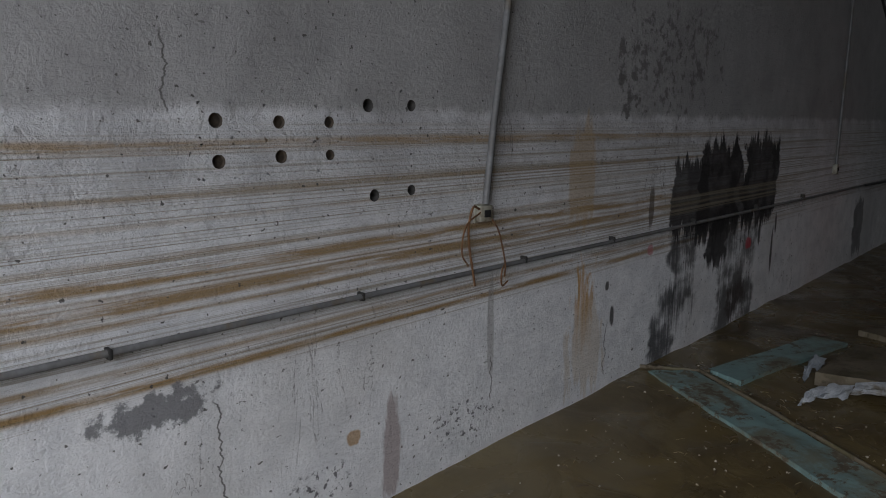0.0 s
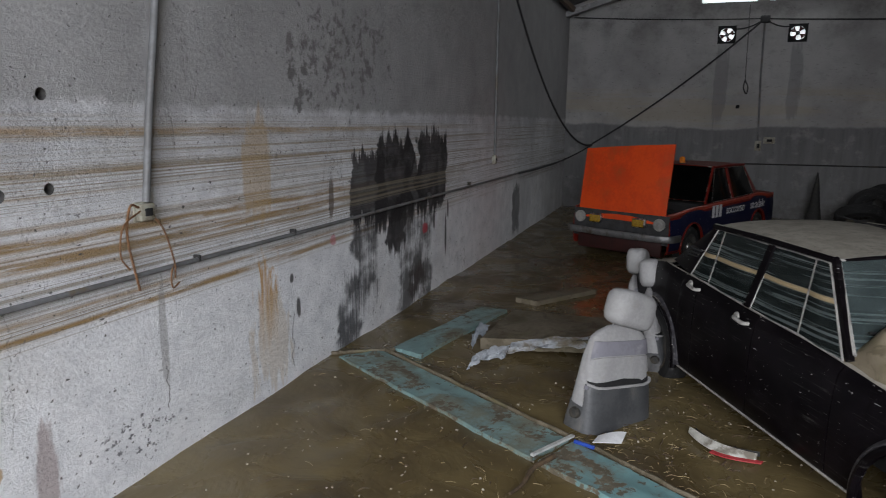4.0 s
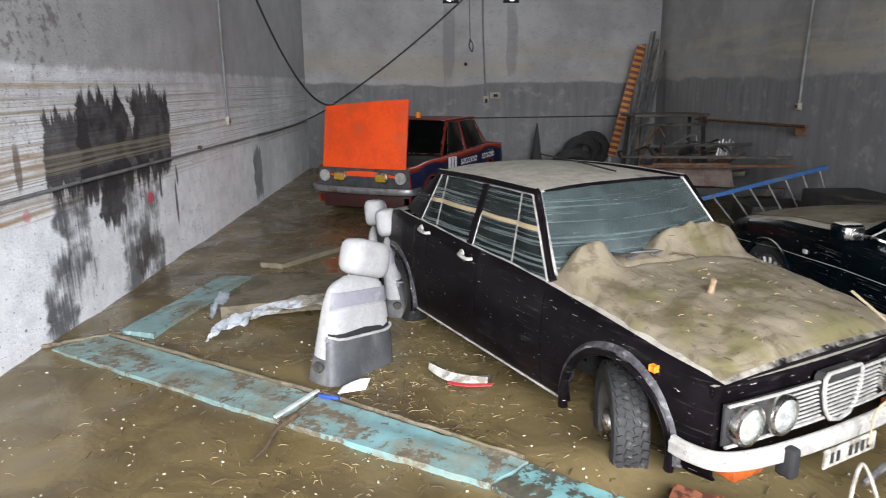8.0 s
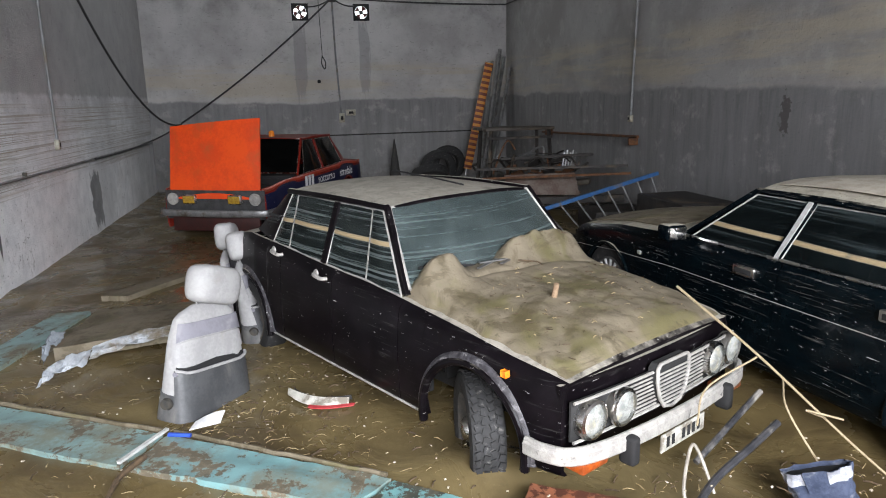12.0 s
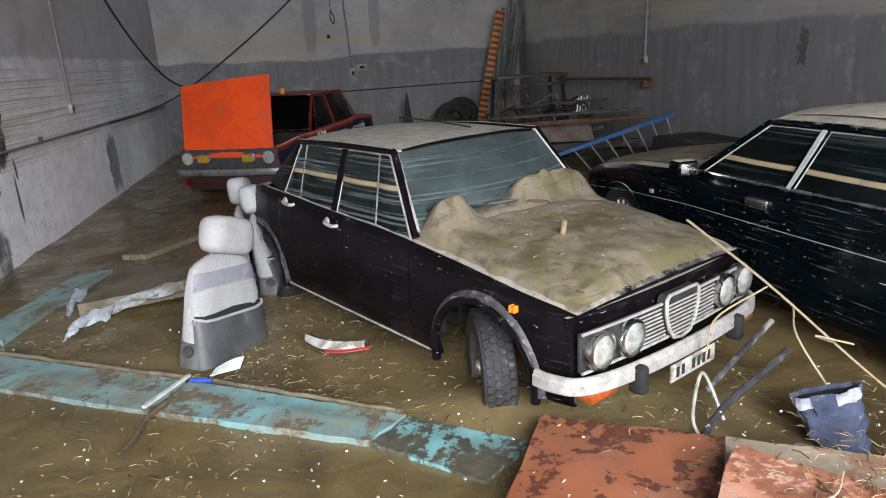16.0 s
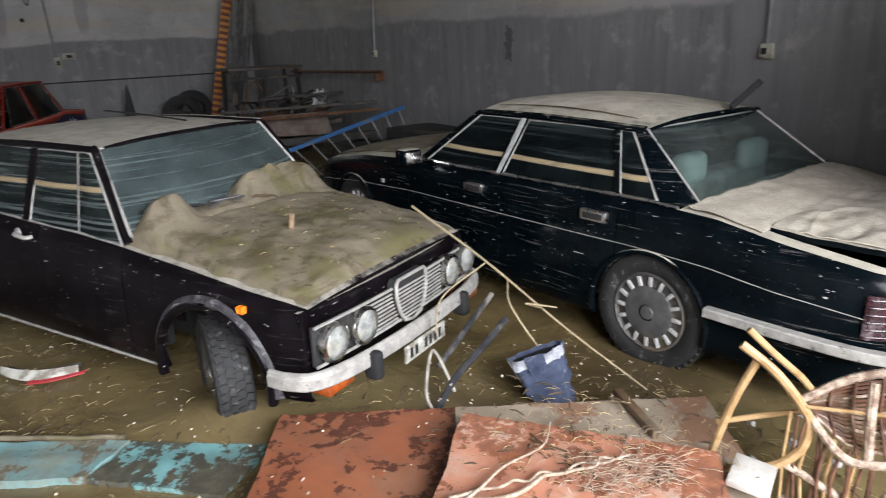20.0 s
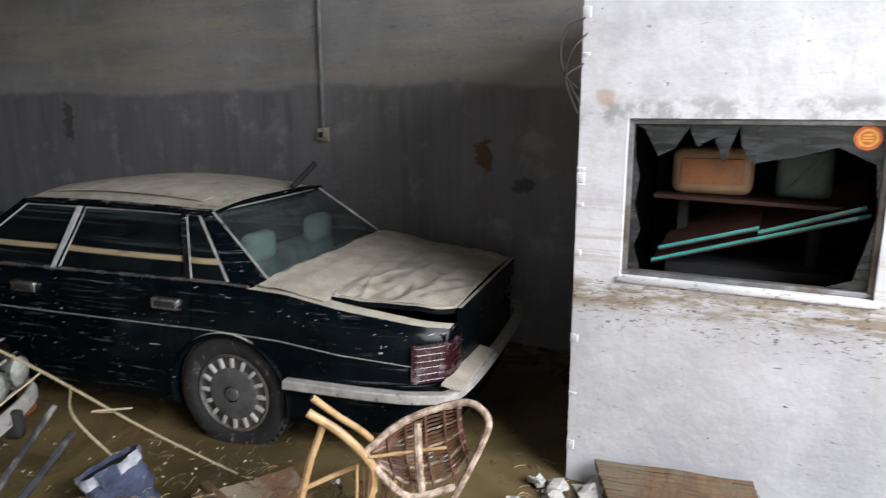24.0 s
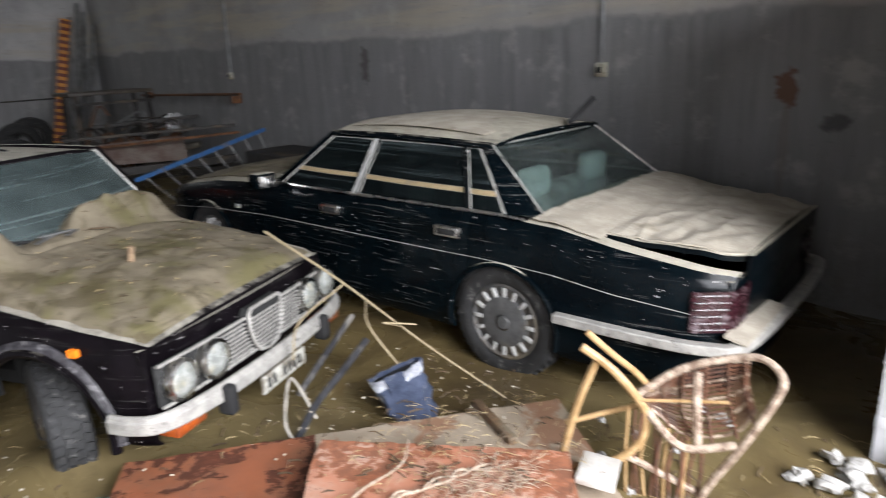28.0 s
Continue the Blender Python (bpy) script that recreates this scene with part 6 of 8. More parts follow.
# blue-green saloon by the side wall, its boot lid ajar
jag = Body(front_axle=1.38, rear_axle=-1.39, arch=0.335, axle_z=0.315, sill=0.22, lip=0.014,
           width=[(-2.50, 0.71), (-2.38, 0.81), (-2.0, 0.88), (-1.0, 0.90), (1.0, 0.90), (1.75, 0.87), (2.05, 0.80), (2.18, 0.72)],
           shoulder=[(-2.50, 0.745), (-2.35, 0.775), (-2.0, 0.83), (-1.7, 0.88), (-1.3, 0.90), (-0.3, 0.885), (0.6, 0.875), (1.3, 0.82), (1.9, 0.72), (2.18, 0.62)],
           crown=[(-2.50, 0.765), (-2.35, 0.80), (-2.0, 0.86), (-1.7, 0.91), (-1.45, 0.93), (0.6, 0.93), (1.3, 0.89), (1.9, 0.79), (2.18, 0.64)],
           a0=(0.62, 0.76, 0.895), a1=(0.14, 0.63, 1.225), c1=(-1.13, 0.61, 1.22), c0=(-1.54, 0.74, 0.915), bow=0.07, roof_rise=0.10)
jag.belt = lambda x: jag.cur(jag.shoulder, x) + 0.012
jag.belt_y = lambda x: jag.cur(jag.width, x) - 0.055
JM = pose(6.33, 3.60, -0.04, 0, 0, 97.3) @ pose(0, 0, 0, 0.5, -0.8, 0)
car = thing("saloon_car", JM, "dark blue-green saloon with a pale silted boot lid ajar", "car", "cars in the garage")
saloon_shell(car, jag, GREENB, (0.62, -0.31, -1.18), boot=False)
JAG_SCREEN = dirty_glass("grimy_dark_screen", 0.2, (0.45, 0.55, 0.54), 0.05, 0.10)
JAG_GLASS = dirty_glass("silted_dark_glass", 0.985, (0.06, 0.09, 0.10), 0.08, 0.3)
greenhouse(car, jag, GREENB, JAG_GLASS, SILTED_CHROME, [(0.46, -0.23, 0.13, -0.25), (-0.29, -1.13, -0.30, -0.95), (-1.16, -1.38, -0.98, -1.06)], JAG_SCREEN)
for s in (1, -1):
    part("pillar_trim", Geo().beam((-0.262, s * (jag.belt_y(-0.26) + 0.014), jag.belt(-0.26)), (-0.278, s * 0.652, 1.215), 0.032, 0.008, (0, 1, 0)), VANE, car, "bright chrome strip on the door pillar", smooth=0)
inner_shell(car, jag, -2.5, 2.1)
for y in (0.38, -0.38):
    seat(car, 0.05, y, 0.34, GREY_CLOTH, "front_seat")
part("rear_bench", Geo().rbox((-1.05, -0.6, 0.34), (-0.55, 0.6, 0.55), 0.06, seg=3).rbox((-1.25, -0.6, 0.45), (-1.05, 0.6, 0.92), 0.06, seg=3), GREY_CLOTH, car)
for y in (0.35, -0.35):
    part("rear_headrest", Geo().rbox((-1.30, y - 0.13, 0.90), (-1.19, y + 0.13, 1.08), 0.05, seg=3), plain("white_headrest_cover", (0.68, 0.72, 0.68), (0.55, 0.58, 0.55), 12, 0.9), car, "white covered headrest")
part("bonnet_silt", jag.deck(0.8, 2.0, -0.9, 0.9, 0.004), SILT, car, "silt and leaves on the bonnet", m=pose(0, 0, 0.012))
part("front_panel", end_panel(jag, 2.17, 0.2, 0.61, 1, 0.05), GREENB, car)
part("rear_panel", end_panel(jag, -2.49, 0.2, 0.73, -1, 0.04), GREENB, car)
part("parcel_deck", jag.deck(-1.90, -1.50, thick=0.02), GREENB, car, "silt-covered rear deck")
for s in (1, -1):
    part("boot_gutter", Geo().grid(lambda u, v: jag.deck_point(-2.50 + 0.61 * u, s * (1 - 0.10 * v)), 8, 3, (0, 0, 0.015)), GREENB, car)
part("boot_well", Geo().box((-2.45, -0.68, 0.45), (-1.88, 0.68, 0.47)), DARK, car, smooth=0)
lid = part("boot_lid", Geo().grid(lambda u, v: jag.deck_point(-2.49 + 0.61 * u, 0.88 * (2 * v - 1)) + Vector((-0.02, 0, 0.075 - 0.068 * u + 0.012 * noise.noise((u * 5, v * 6, 1)))), 14, 18, (0, 0, 0.025)), GREENB, car, "boot lid ajar under pale dried silt", m=pose(0, 0, 0))
PALE_SILT = plain("pale_dried_silt", (0.42, 0.38, 0.315), (0.32, 0.285, 0.23), 7, 0.9, 0, 0.5, 0.008, dirt=(0.24, 0.21, 0.16), dirt_at=(0.6, 0.7))
part("lid_silt", Geo().grid(lambda u, v: jag.deck_point(-2.485 + 0.60 * u, 0.86 * (2 * v - 1)) + Vector((-0.02, 0, 0.083 - 0.068 * u + 0.012 * noise.noise((u * 5, v * 6, 1)) + 0.010 * noise.noise((u * 9, v * 12, 2)) + 0.03 * max(0.0, 0.22 - abs(noise.noise((u * 2.6 + 3, v * 3.1, 7))) * 1.6))), 60, 80, (0, 0, 0.006)), PALE_SILT, lid, "cracked pale silt crust")
part("lid_edge", Geo().grid(lambda u, v: (-2.52, 0.60 * (2 * u - 1), 0.835 - 0.11 * v), 8, 3, (0.02, 0, 0)), GREENB, lid)
part("deck_silt", Geo().grid(lambda u, v: jag.deck_point(-1.90 + 0.36 * u, 0.97 * (2 * v - 1)) + Vector((0, 0, 0.010 + 0.012 * u + 0.008 * noise.noise((u * 5, v * 16, 1)))), 12, 40, (0, 0, 0.004)), PALE_SILT, car, "pale silt on the rear deck")
part("roof_silt", Geo().grid(lambda u, v: (-1.0 + 1.12 * u, 0.5 * (2 * v - 1), 1.228 + 0.10 * (1 - abs(2 * v - 1) ** 3 * 0.4) * (0.55 + 0.45 * (1 - (2 * u - 1) ** 2)) + 0.004), 20, 20, (0, 0, 0.004)), PALE_SILT, car, "thin dried silt on the roof")
for s in (1, -1):
    def lens(u, v, out=0.006, s=s):
        """Wraps the rear corner: along the flank, then across the tail."""
        z = 0.50 + 0.19 * v
        k = min(1.0, u / 0.45)
        x = -2.36 - 0.138 * k
        y = jag.cur(jag.width, x) - 0.02 * (1 - math.sin(math.pi * (0.35 + 0.4 * v)))
        w = max(0.0, (u - 0.45) / 0.55)
        return (x - 0.010 * min(1, 4 * w) - out * min(1, 3 * w), s * (y + out * (1 - w) - 0.20 * w), z)
    lamp = part("tail_lamp", Geo().grid(lens, 28, 8, (0.0, s * 0.012, 0)), RED_LENS, car, "ribbed red tail lamp wrapped round the corner")
    for i in range(6):
        part("lamp_rib", Geo().tube([lens(u, 0.08 + 0.168 * i, 0.009) for u in np.linspace(0.02, 0.98, 18)], 0.0045, 6), RED_LENS, lamp)
    for x in (-0.08, -1.04):
        h = part("door_handle", Geo().rbox((x - 0.085, s * 0.893 - 0.012, 0.755), (x + 0.085, s * 0.893 + 0.02, 0.815), 0.008), CHROME, car, "square chrome door handle")
        part("handle_recess", Geo().rbox((x - 0.065, s * 0.893 + 0.005 * s - 0.012, 0.768), (x + 0.065, s * 0.893 + 0.012 * s + 0.012, 0.800), 0.004), DARK, h)
    part("waist_line", Geo().tube([jag.side_point(x, jag.level(x, 0.66), s) + Vector((0, s * 0.002, 0)) for x in np.linspace(-2.36, 2.0, 40)], 0.0022, 6), SILTED_CHROME, car, "thin coachline along the flank")
    part("belt_trim", Geo().tube([Vector((x, s * (jag.belt_y(x) + 0.008), jag.belt(x))) for x in np.linspace(-1.5, 0.55, 14)], 0.010, 6), CHROME, car, "chrome belt trim")
pts = [(-1.73, 0.905, 0.45), (-2.2, 0.895, 0.455), (-2.45, 0.845, 0.455), (-2.57, 0.71, 0.455), (-2.60, 0, 0.455), (-2.57, -0.71, 0.455), (-2.45, -0.845, 0.455), (-2.2, -0.895, 0.455), (-1.73, -0.905, 0.45)]
cp = arc_points(pts, 5)
g = Geo().sweep(cp, 0.06, 0.048)
part("rear_bumper", g, SILTED_CHROME, car, "chrome rear bumper under pale silt", smooth=30)
part("bumper_apron", Geo().grid(lambda u, v: (-2.60 + 0.10 * v, 0.48 + 0.30 * (2 * u - 1), 0.488 + 0.02 * v), 10, 3, (0, 0, 0.01)), PALE_SILT, car, "silt on the bumper top")
mir = part("door_mirror", Geo().rbox((0.44, 0.90, 0.865), (0.56, 1.06, 0.975), 0.025, seg=3), GREENB, car, "dark door mirror")
part("mirror_glass", Geo().rbox((0.432, 0.915, 0.88), (0.439, 1.045, 0.96), 0.002), CHROME, mir)
part("side_repeater", Geo().rbox((0.93, 0.893, 0.66), (0.97, 0.908, 0.69), 0.004), LENS, car, "small pale side lamp")
part("boot_stick", Geo().tube([(-1.24, -0.05, 1.29), (-1.31, -0.22, 1.43)], 0.020, 8), DARK, car, "black tube standing behind the roof")
for x, s in ((1.38, 1), (1.38, -1), (-1.39, 1), (-1.39, -1)):
    wheel(car, pose(x, s * 0.775, 0.325), 0.318, 0.20, "cover", 0, s, x < 0 and s > 0)

# red rescue car with its front-hinged orange bonnet open
red = Body(front_axle=1.28, rear_axle=-1.15, arch=0.34, axle_z=0.22, sill=0.18, lip=0.014,
           width=[(-1.95, 0.74), (-1.7, 0.78), (0.0, 0.80), (1.6, 0.79), (1.92, 0.76)],
           shoulder=[(-1.95, 0.78), (-1.0, 0.82), (0.0, 0.80), (0.8, 0.78), (1.92, 0.72)],
           crown=[(-1.95, 0.80), (-1.0, 0.86), (0.8, 0.82), (1.92, 0.74)],
           a0=(0.74, 0.70, 0.81), a1=(0.32, 0.60, 1.29), c1=(-0.85, 0.59, 1.29), c0=(-1.25, 0.68, 0.86), bow=0.03, roof_rise=0.04)
red.belt = lambda x: red.cur(red.shoulder, x) + 0.012
red.belt_y = lambda x: red.cur(red.width, x) - 0.05
RM = pose(2.571, 11.31, -0.05, 0, 0, -115)
car = thing("rescue_car", RM, "red rescue saloon with its orange bonnet standing open", "car", "cars in the garage")
saloon_shell(car, red, RED, (0.62, -0.12, -0.85), bonnet=False)
RED_GLASS = dirty_glass("grimy_car_glass", 0.3, (0.04, 0.045, 0.045), 0.06, 0.06)
greenhouse(car, red, RED, RED_GLASS, CHROME, [(0.62, -0.08, 0.29, -0.10), (-0.14, -0.98, -0.14, -0.80)], RED_GLASS)
inner_shell(car, red, -1.9, 1.85)
part("front_panel", end_panel(red, 1.92, 0.30, 0.70, 1, 0.02), plain("grey_front_grille", (0.07, 0.07, 0.072), (0.04, 0.04, 0.04), 12, 0.5, 0.3), car, "dull grey grille panel")
part("rear_panel", end_panel(red, -1.94, 0.2, 0.78, -1, 0.03), RED, car)
part("engine", Geo().rbox((0.85, -0.45, 0.35), (1.6, 0.35, 0.66), 0.06, seg=3), DARK, car, "dark engine in the open bay")
for s in (1, -1):
    part("side_panel", Geo().grid(lambda u, v: red.side_point(-1.93 + 3.83 * u, 0.04 + 0.82 * v, s) + Vector((0, s * 0.004, 0)), 64, 8, (0, s * 0.003, 0)), NAVY, car, "navy band along the flank")
    part("front_edge", Geo().tube([red.side_point(x, 0.95, s) for x in np.linspace(-1.9, 1.9, 24)], 0.028, 8), RED_EDGE, car, "bright orange-red shoulder line")
    lamp = part("headlamp", Geo().lathe([(0.075, -0.01), (0.085, 0.03), (0.07, 0.03), (0.06, 0.045), (0.001, 0.055)], 24, pose(1.925, s * 0.62, 0.58, 0, 0, -90)), SILTED_CHROME, car, "round dusty headlamp")
    y = s * 0.34
    fog = part("fog_lamp", Geo().rbox((1.945, y - 0.10, 0.515), (2.01, y + 0.10, 0.645), 0.02), CHROME, car, "square fog lamp in a chrome case")
    part("lens", Geo().rbox((2.008, y - 0.085, 0.53), (2.02, y + 0.085, 0.63), 0.012), YELLOW_LENS, fog, "yellow lens")
    wheel(car, pose(1.28, s * 0.70, 0.22), 0.29, 0.16, "steel", 0, s)
    wheel(car, pose(-1.15, s * 0.70, 0.22), 0.29, 0.16, "steel", 0, s)
cp = arc_points([(1.75, 0.83, 0.40), (1.98, 0.78, 0.40), (2.05, 0.4, 0.40), (2.06, 0, 0.40), (2.05, -0.4, 0.40), (1.98, -0.78, 0.40), (1.75, -0.83, 0.40)], 5)
g = Geo().sweep(cp, 0.05, 0.09)
part("bumper", g, STEEL, car, "dull chrome bumper", smooth=30)
part("lower_valance", Geo().rbox((1.88, -0.66, 0.13), (1.94, 0.66, 0.34), 0.02), plain("dark_red_valance", (0.045, 0.008, 0.006), (0.025, 0.006, 0.005), 8, 0.6), car)
part("bonnet", Geo().grid(lambda u, v: (1.90 - 0.16 * v + 0.03 * (1 - (2 * u - 1) ** 2), 0.68 * (2 * u - 1), 0.575 + (1.03 + 0.05 * (2 * u - 1)) * v + 0.01 * (1 - (2 * u - 1) ** 2)), 16, 12, (-0.022, 0, 0)), ORANGE, car, "faded orange bonnet standing open")
part("bonnet_hinge", Geo().tube([(1.88, -0.5, 0.67), (1.88, -0.5, 0.74)], 0.015, 6).tube([(1.88, 0.5, 0.67), (1.88, 0.5, 0.74)], 0.015, 6), DARK, car)
bl = part("beacon", Geo().lathe([(0.06, 0), (0.06, 0.03), (0.045, 0.035)], 20, pose(0.1, 0.0, 1.27, 90)), CHROME, car, "amber roof beacon")
part("beacon_dome", Geo().lathe([(0.045, 0.03), (0.045, 0.12), (0.03, 0.145), (0.001, 0.15)], 20, pose(0.1, 0.0, 1.27, 90)), AMBER, bl)


def lettering(text, size, m, material, parent, label):
    cu = bpy.data.curves.new("lettering", "FONT")
    cu.body, cu.size, cu.extrude = text, size, 0.001
    tmp = new("lettering_curve", cu)
    bpy.context.view_layer.update()
    me = bpy.data.meshes.new_from_object(tmp.evaluated_get(bpy.context.evaluated_depsgraph_get()))
    bpy.data.objects.remove(tmp)
    me.materials.append(material)
    ob = new("lettering", me)
    ob.parent, ob.matrix_local = parent, m
    return tagged(ob, label)


WHITE = plain("white_lettering", (0.72, 0.72, 0.74), (0.6, 0.6, 0.62), 40, 0.6)
lettering("soccorso", 0.19, pose(0.22, 0.809, 0.60, 90, 0, 180), WHITE, car, "white painted word along the flank")
lettering("stradale", 0.19, pose(-0.72, 0.809, 0.60, 90, 0, 180), WHITE, car, "white painted word along the flank")
for i in range(3):
    part("emblem_bar", Geo().box((0.40 + i * 0.12, 0.810, 0.58), (0.48 + i * 0.12, 0.814, 0.76)), WHITE, car, "white painted emblem", smooth=0)

# ---- loose things on the floor ----
def board(name, corners, z, thick, material, label, category="board", group="", rise=(0, 0, 0, 0), seg=10):
    """A sawn board through four ground corners, slightly warped."""
    c = [Vector((x, y, z + r)) for (x, y), r in zip(corners, rise)]
    mid = sum(c, Vector()) / 4
    mid.z = 0
    f = patch(*[p - mid for p in c])
    g = Geo().grid(lambda u, v: f(u, v) + Vector((0.010 * noise.noise((u * 17, v * 2, z * 31)) + 0.006 * noise.noise((u * 43, v * 3, z)), 0.012 * noise.noise((u * 15, 5, v * 3)) + 0.006 * noise.noise((u * 40, v * 2, 7)), 0.008 * noise.noise((u * 3, v * 3, 1)))), seg * 4, 8, (0, 0, thick))
    return solid(name, g, material, label, category, group, m=Matrix.Translation(mid), smooth=35)


TURQ = peeling("peeling_turquoise_paint", (0.19, 0.42, 0.45), (0.20, 0.155, 0.10), (0.20, 0.17, 0.11), 0.525, 0.50)
TURQ2 = peeling("silted_turquoise_paint", (0.24, 0.42, 0.43), (0.19, 0.15, 0.10), (0.17, 0.145, 0.09), 0.535, 0.55)
TURQ3 = peeling("drowned_turquoise_paint", (0.19, 0.42, 0.43), (0.085, 0.062, 0.035), (0.10, 0.078, 0.042), 0.475, 0.35)
board("painted_board", [(0.10, 4.40), (1.90, 3.32), (2.06, 3.62), (0.34, 4.66)], 0.024, 0.06, TURQ2, "turquoise board half covered with silt, lying in mud", group="turquoise boards")
board("painted_board", [(1.94, 3.30), (3.02, 2.68), (3.22, 2.86), (2.09, 3.60)], 0.026, 0.06, TURQ, "bright turquoise board with peeling paint, lying in mud", group="turquoise boards")
board("painted_board", [(3.03, 2.67), (3.46, 2.24), (3.74, 2.46), (3.23, 2.85)], 0.020, 0.06, TURQ3, "dark wet board with turquoise flakes, lying in mud", group="turquoise boards")
board("painted_board", [(0.42, 4.74), (0.70, 4.66), (1.02, 6.19), (0.74, 6.22)], 0.03, 0.06, TURQ2, "turquoise board by the wall, its edge broken", group="turquoise boards")
EDGE = wood("raw_split_edge", (0.30, 0.20, 0.11), (0.18, 0.12, 0.06))
for a, b, r in (((0.36, 4.68, 0.028), (2.05, 3.65, 0.03), 0.014), ((2.12, 3.63, 0.025), (3.2, 2.9, 0.025), 0.013), ((0.0, 4.45, 0.02), (0.45, 4.7, 0.025), 0.016)):
    pts = [lerp(a, b, i / 14) + Vector((0.03 * noise.noise((i * 0.8, 1, 0)), 0.03 * noise.noise((i * 0.8, 2, 0)), 0.022 * noise.noise((i, 3, 0)))) for i in range(15)]
    solid("silt_ridge", Geo().tube(pts, r, 7), SILT, "ridge of silt and splinters along a board", "mud", "silt ridges")
solid("board_strip", Geo().beam((1.90, 3.32, 0.040), (2.08, 3.64, 0.042), 0.022, 0.014), plain("whitened_edge", (0.55, 0.56, 0.54), (0.42, 0.42, 0.40), 20, 0.7), "pale strip over the joint of two boards", "strip", smooth=0)
solid("crooked_stick", Geo().tube(arc_points([(2.02, 3.34, 0.046), (1.94, 3.18, 0.04), (1.92, 3.02, 0.03), (1.88, 2.9, 0.03)], 5), 0.018, 7, 0.008), TWIG, "dark crooked stick by the turquoise board", "stick")
# silted panel with torn pale foil
board("silted_panel", [(1.10, 4.98), (2.0, 5.18), (2.12, 5.95), (1.12, 6.05)], 0.12, 0.10, SILT, "brown panel buried under silt", "panel", rise=(0.0, 0.02, 0.0, -0.04))
FOIL = plain("torn_silver_foil", (0.62, 0.65, 0.68), (0.45, 0.48, 0.52), 14, 0.4, 0.3, 0.6, 0.02, dirt=(0.25, 0.21, 0.15))
def foil(pts, w):
    p = arc_points(pts, 6)
    n = len(p) - 1
    return Geo().grid(lambda u, v: p[round(u * n)] + Vector((0.02 * noise.noise((u * 9, v * 3, 0)), w * (v - 0.5) + 0.02 * noise.noise((u * 8, v, 4)), 0.03 * noise.noise((u * 7, v * 4, 2)) + 0.05 * v)), n, 5, (0, 0, 0.004))
solid("torn_foil", foil([(1.36, 4.92, 0.06), (1.6, 5.02, 0.10), (1.95, 5.20, 0.10)], 0.12), FOIL, "strip of torn silver insulation on the mud", "foil", "torn foil")
solid("torn_foil", foil([(1.14, 4.56, 0.03), (1.22, 4.70, 0.06), (1.36, 4.88, 0.05)], 0.16), FOIL, "crumpled piece of silver insulation", "foil", "torn foil")
solid("torn_foil", foil([(1.05, 4.98, 0.04), (1.02, 5.1, 0.12), (1.08, 5.25, 0.08)], 0.16), plain("grey_board_end", (0.30, 0.33, 0.36), (0.2, 0.22, 0.24), 12, 0.6), "grey broken board end", "board", "torn foil")
board("tan_board", [(1.0, 6.62), (1.25, 6.55), (1.75, 7.30), (1.55, 7.35)], 0.05, 0.05, SILT, "tan board end sticking out of mud", "board")


# car seats pulled out and left standing
PALE = plain("pale_grey_velour", (0.36, 0.355, 0.35), (0.29, 0.285, 0.285), 6, 0.95, 0, 0.2, dirt=(0.27, 0.255, 0.235))
MIDGREY = plain("grey_velour", (0.225, 0.22, 0.25), (0.185, 0.18, 0.205), 6, 0.95, 0, 0.2, dirt=(0.29, 0.285, 0.30))
WETGREY = plain("wet_dark_vinyl", (0.050, 0.052, 0.055), (0.075, 0.077, 0.08), 7, 0.5, 0, 0.3, dirt=(0.15, 0.145, 0.135))


def seat_ring(v, a, grow=0.0):
    """Point of a backrest at height fraction v and angle a: a wedge, thick at the foot, with a flat back."""
    top = max(0.0, (v - 0.90) / 0.10)
    w = (0.285 - 0.035 * v - 0.05 * v**5) * math.sqrt(1 - 0.75 * top * top) + grow
    t = (0.235 - 0.165 * v) * math.sqrt(1 - 0.8 * top * top) / 2 + grow
    c, s = math.cos(a), math.sin(a)
    x, y = w * math.copysign(abs(c) ** 0.34, c), t * math.copysign(abs(s) ** 0.5, s)
    y += 0.018 * (abs(x) / w) ** 3 * (1 if s < 0 else -0.6) * (1 - v * 0.3)
    return Vector((x, y + 0.06 + 0.015 * v + 0.004 * noise.noise((x * 9, v * 6, s)), 0.60 * v - 0.03 + 0.018 * top * (1 - (x / 0.25) ** 2)))


def seat_band(a0, a1, v0, v1, grow, nu=16, nv=8, thick=0.006):
    """A cover lying on the backrest between two angles and two heights (v1 may vary along it)."""
    hi = v1 if callable(v1) else (lambda u: v1)
    lo = v0 if callable(v0) else (lambda u: v0)
    n = 2 * (nu + 1) * (nv + 1) // 2
    at = lambda i, j: i * (nv + 1) + j  # noqa: E731
    vs = [seat_ring(lo(i / nu) + (hi(i / nu) - lo(i / nu)) * j / nv, a0 + (a1 - a0) * i / nu, g) for g in (grow, grow - thick) for i in range(nu + 1) for j in range(nv + 1)]
    fs = [(at(i, j), at(i + 1, j), at(i + 1, j + 1), at(i, j + 1)) for i in range(nu) for j in range(nv)]
    rim = [at(i, 0) for i in range(nu)] + [at(nu, j) for j in range(nv)] + [at(i, nv) for i in range(nu, 0, -1)] + [at(0, j) for j in range(nv, 0, -1)]
    fs += [tuple(n + k for k in reversed(f)) for f in fs] + [(q, p, n + p, n + q) for p, q in zip(rim, rim[1:] + rim[:1])]
    return Geo().add(vs, fs)


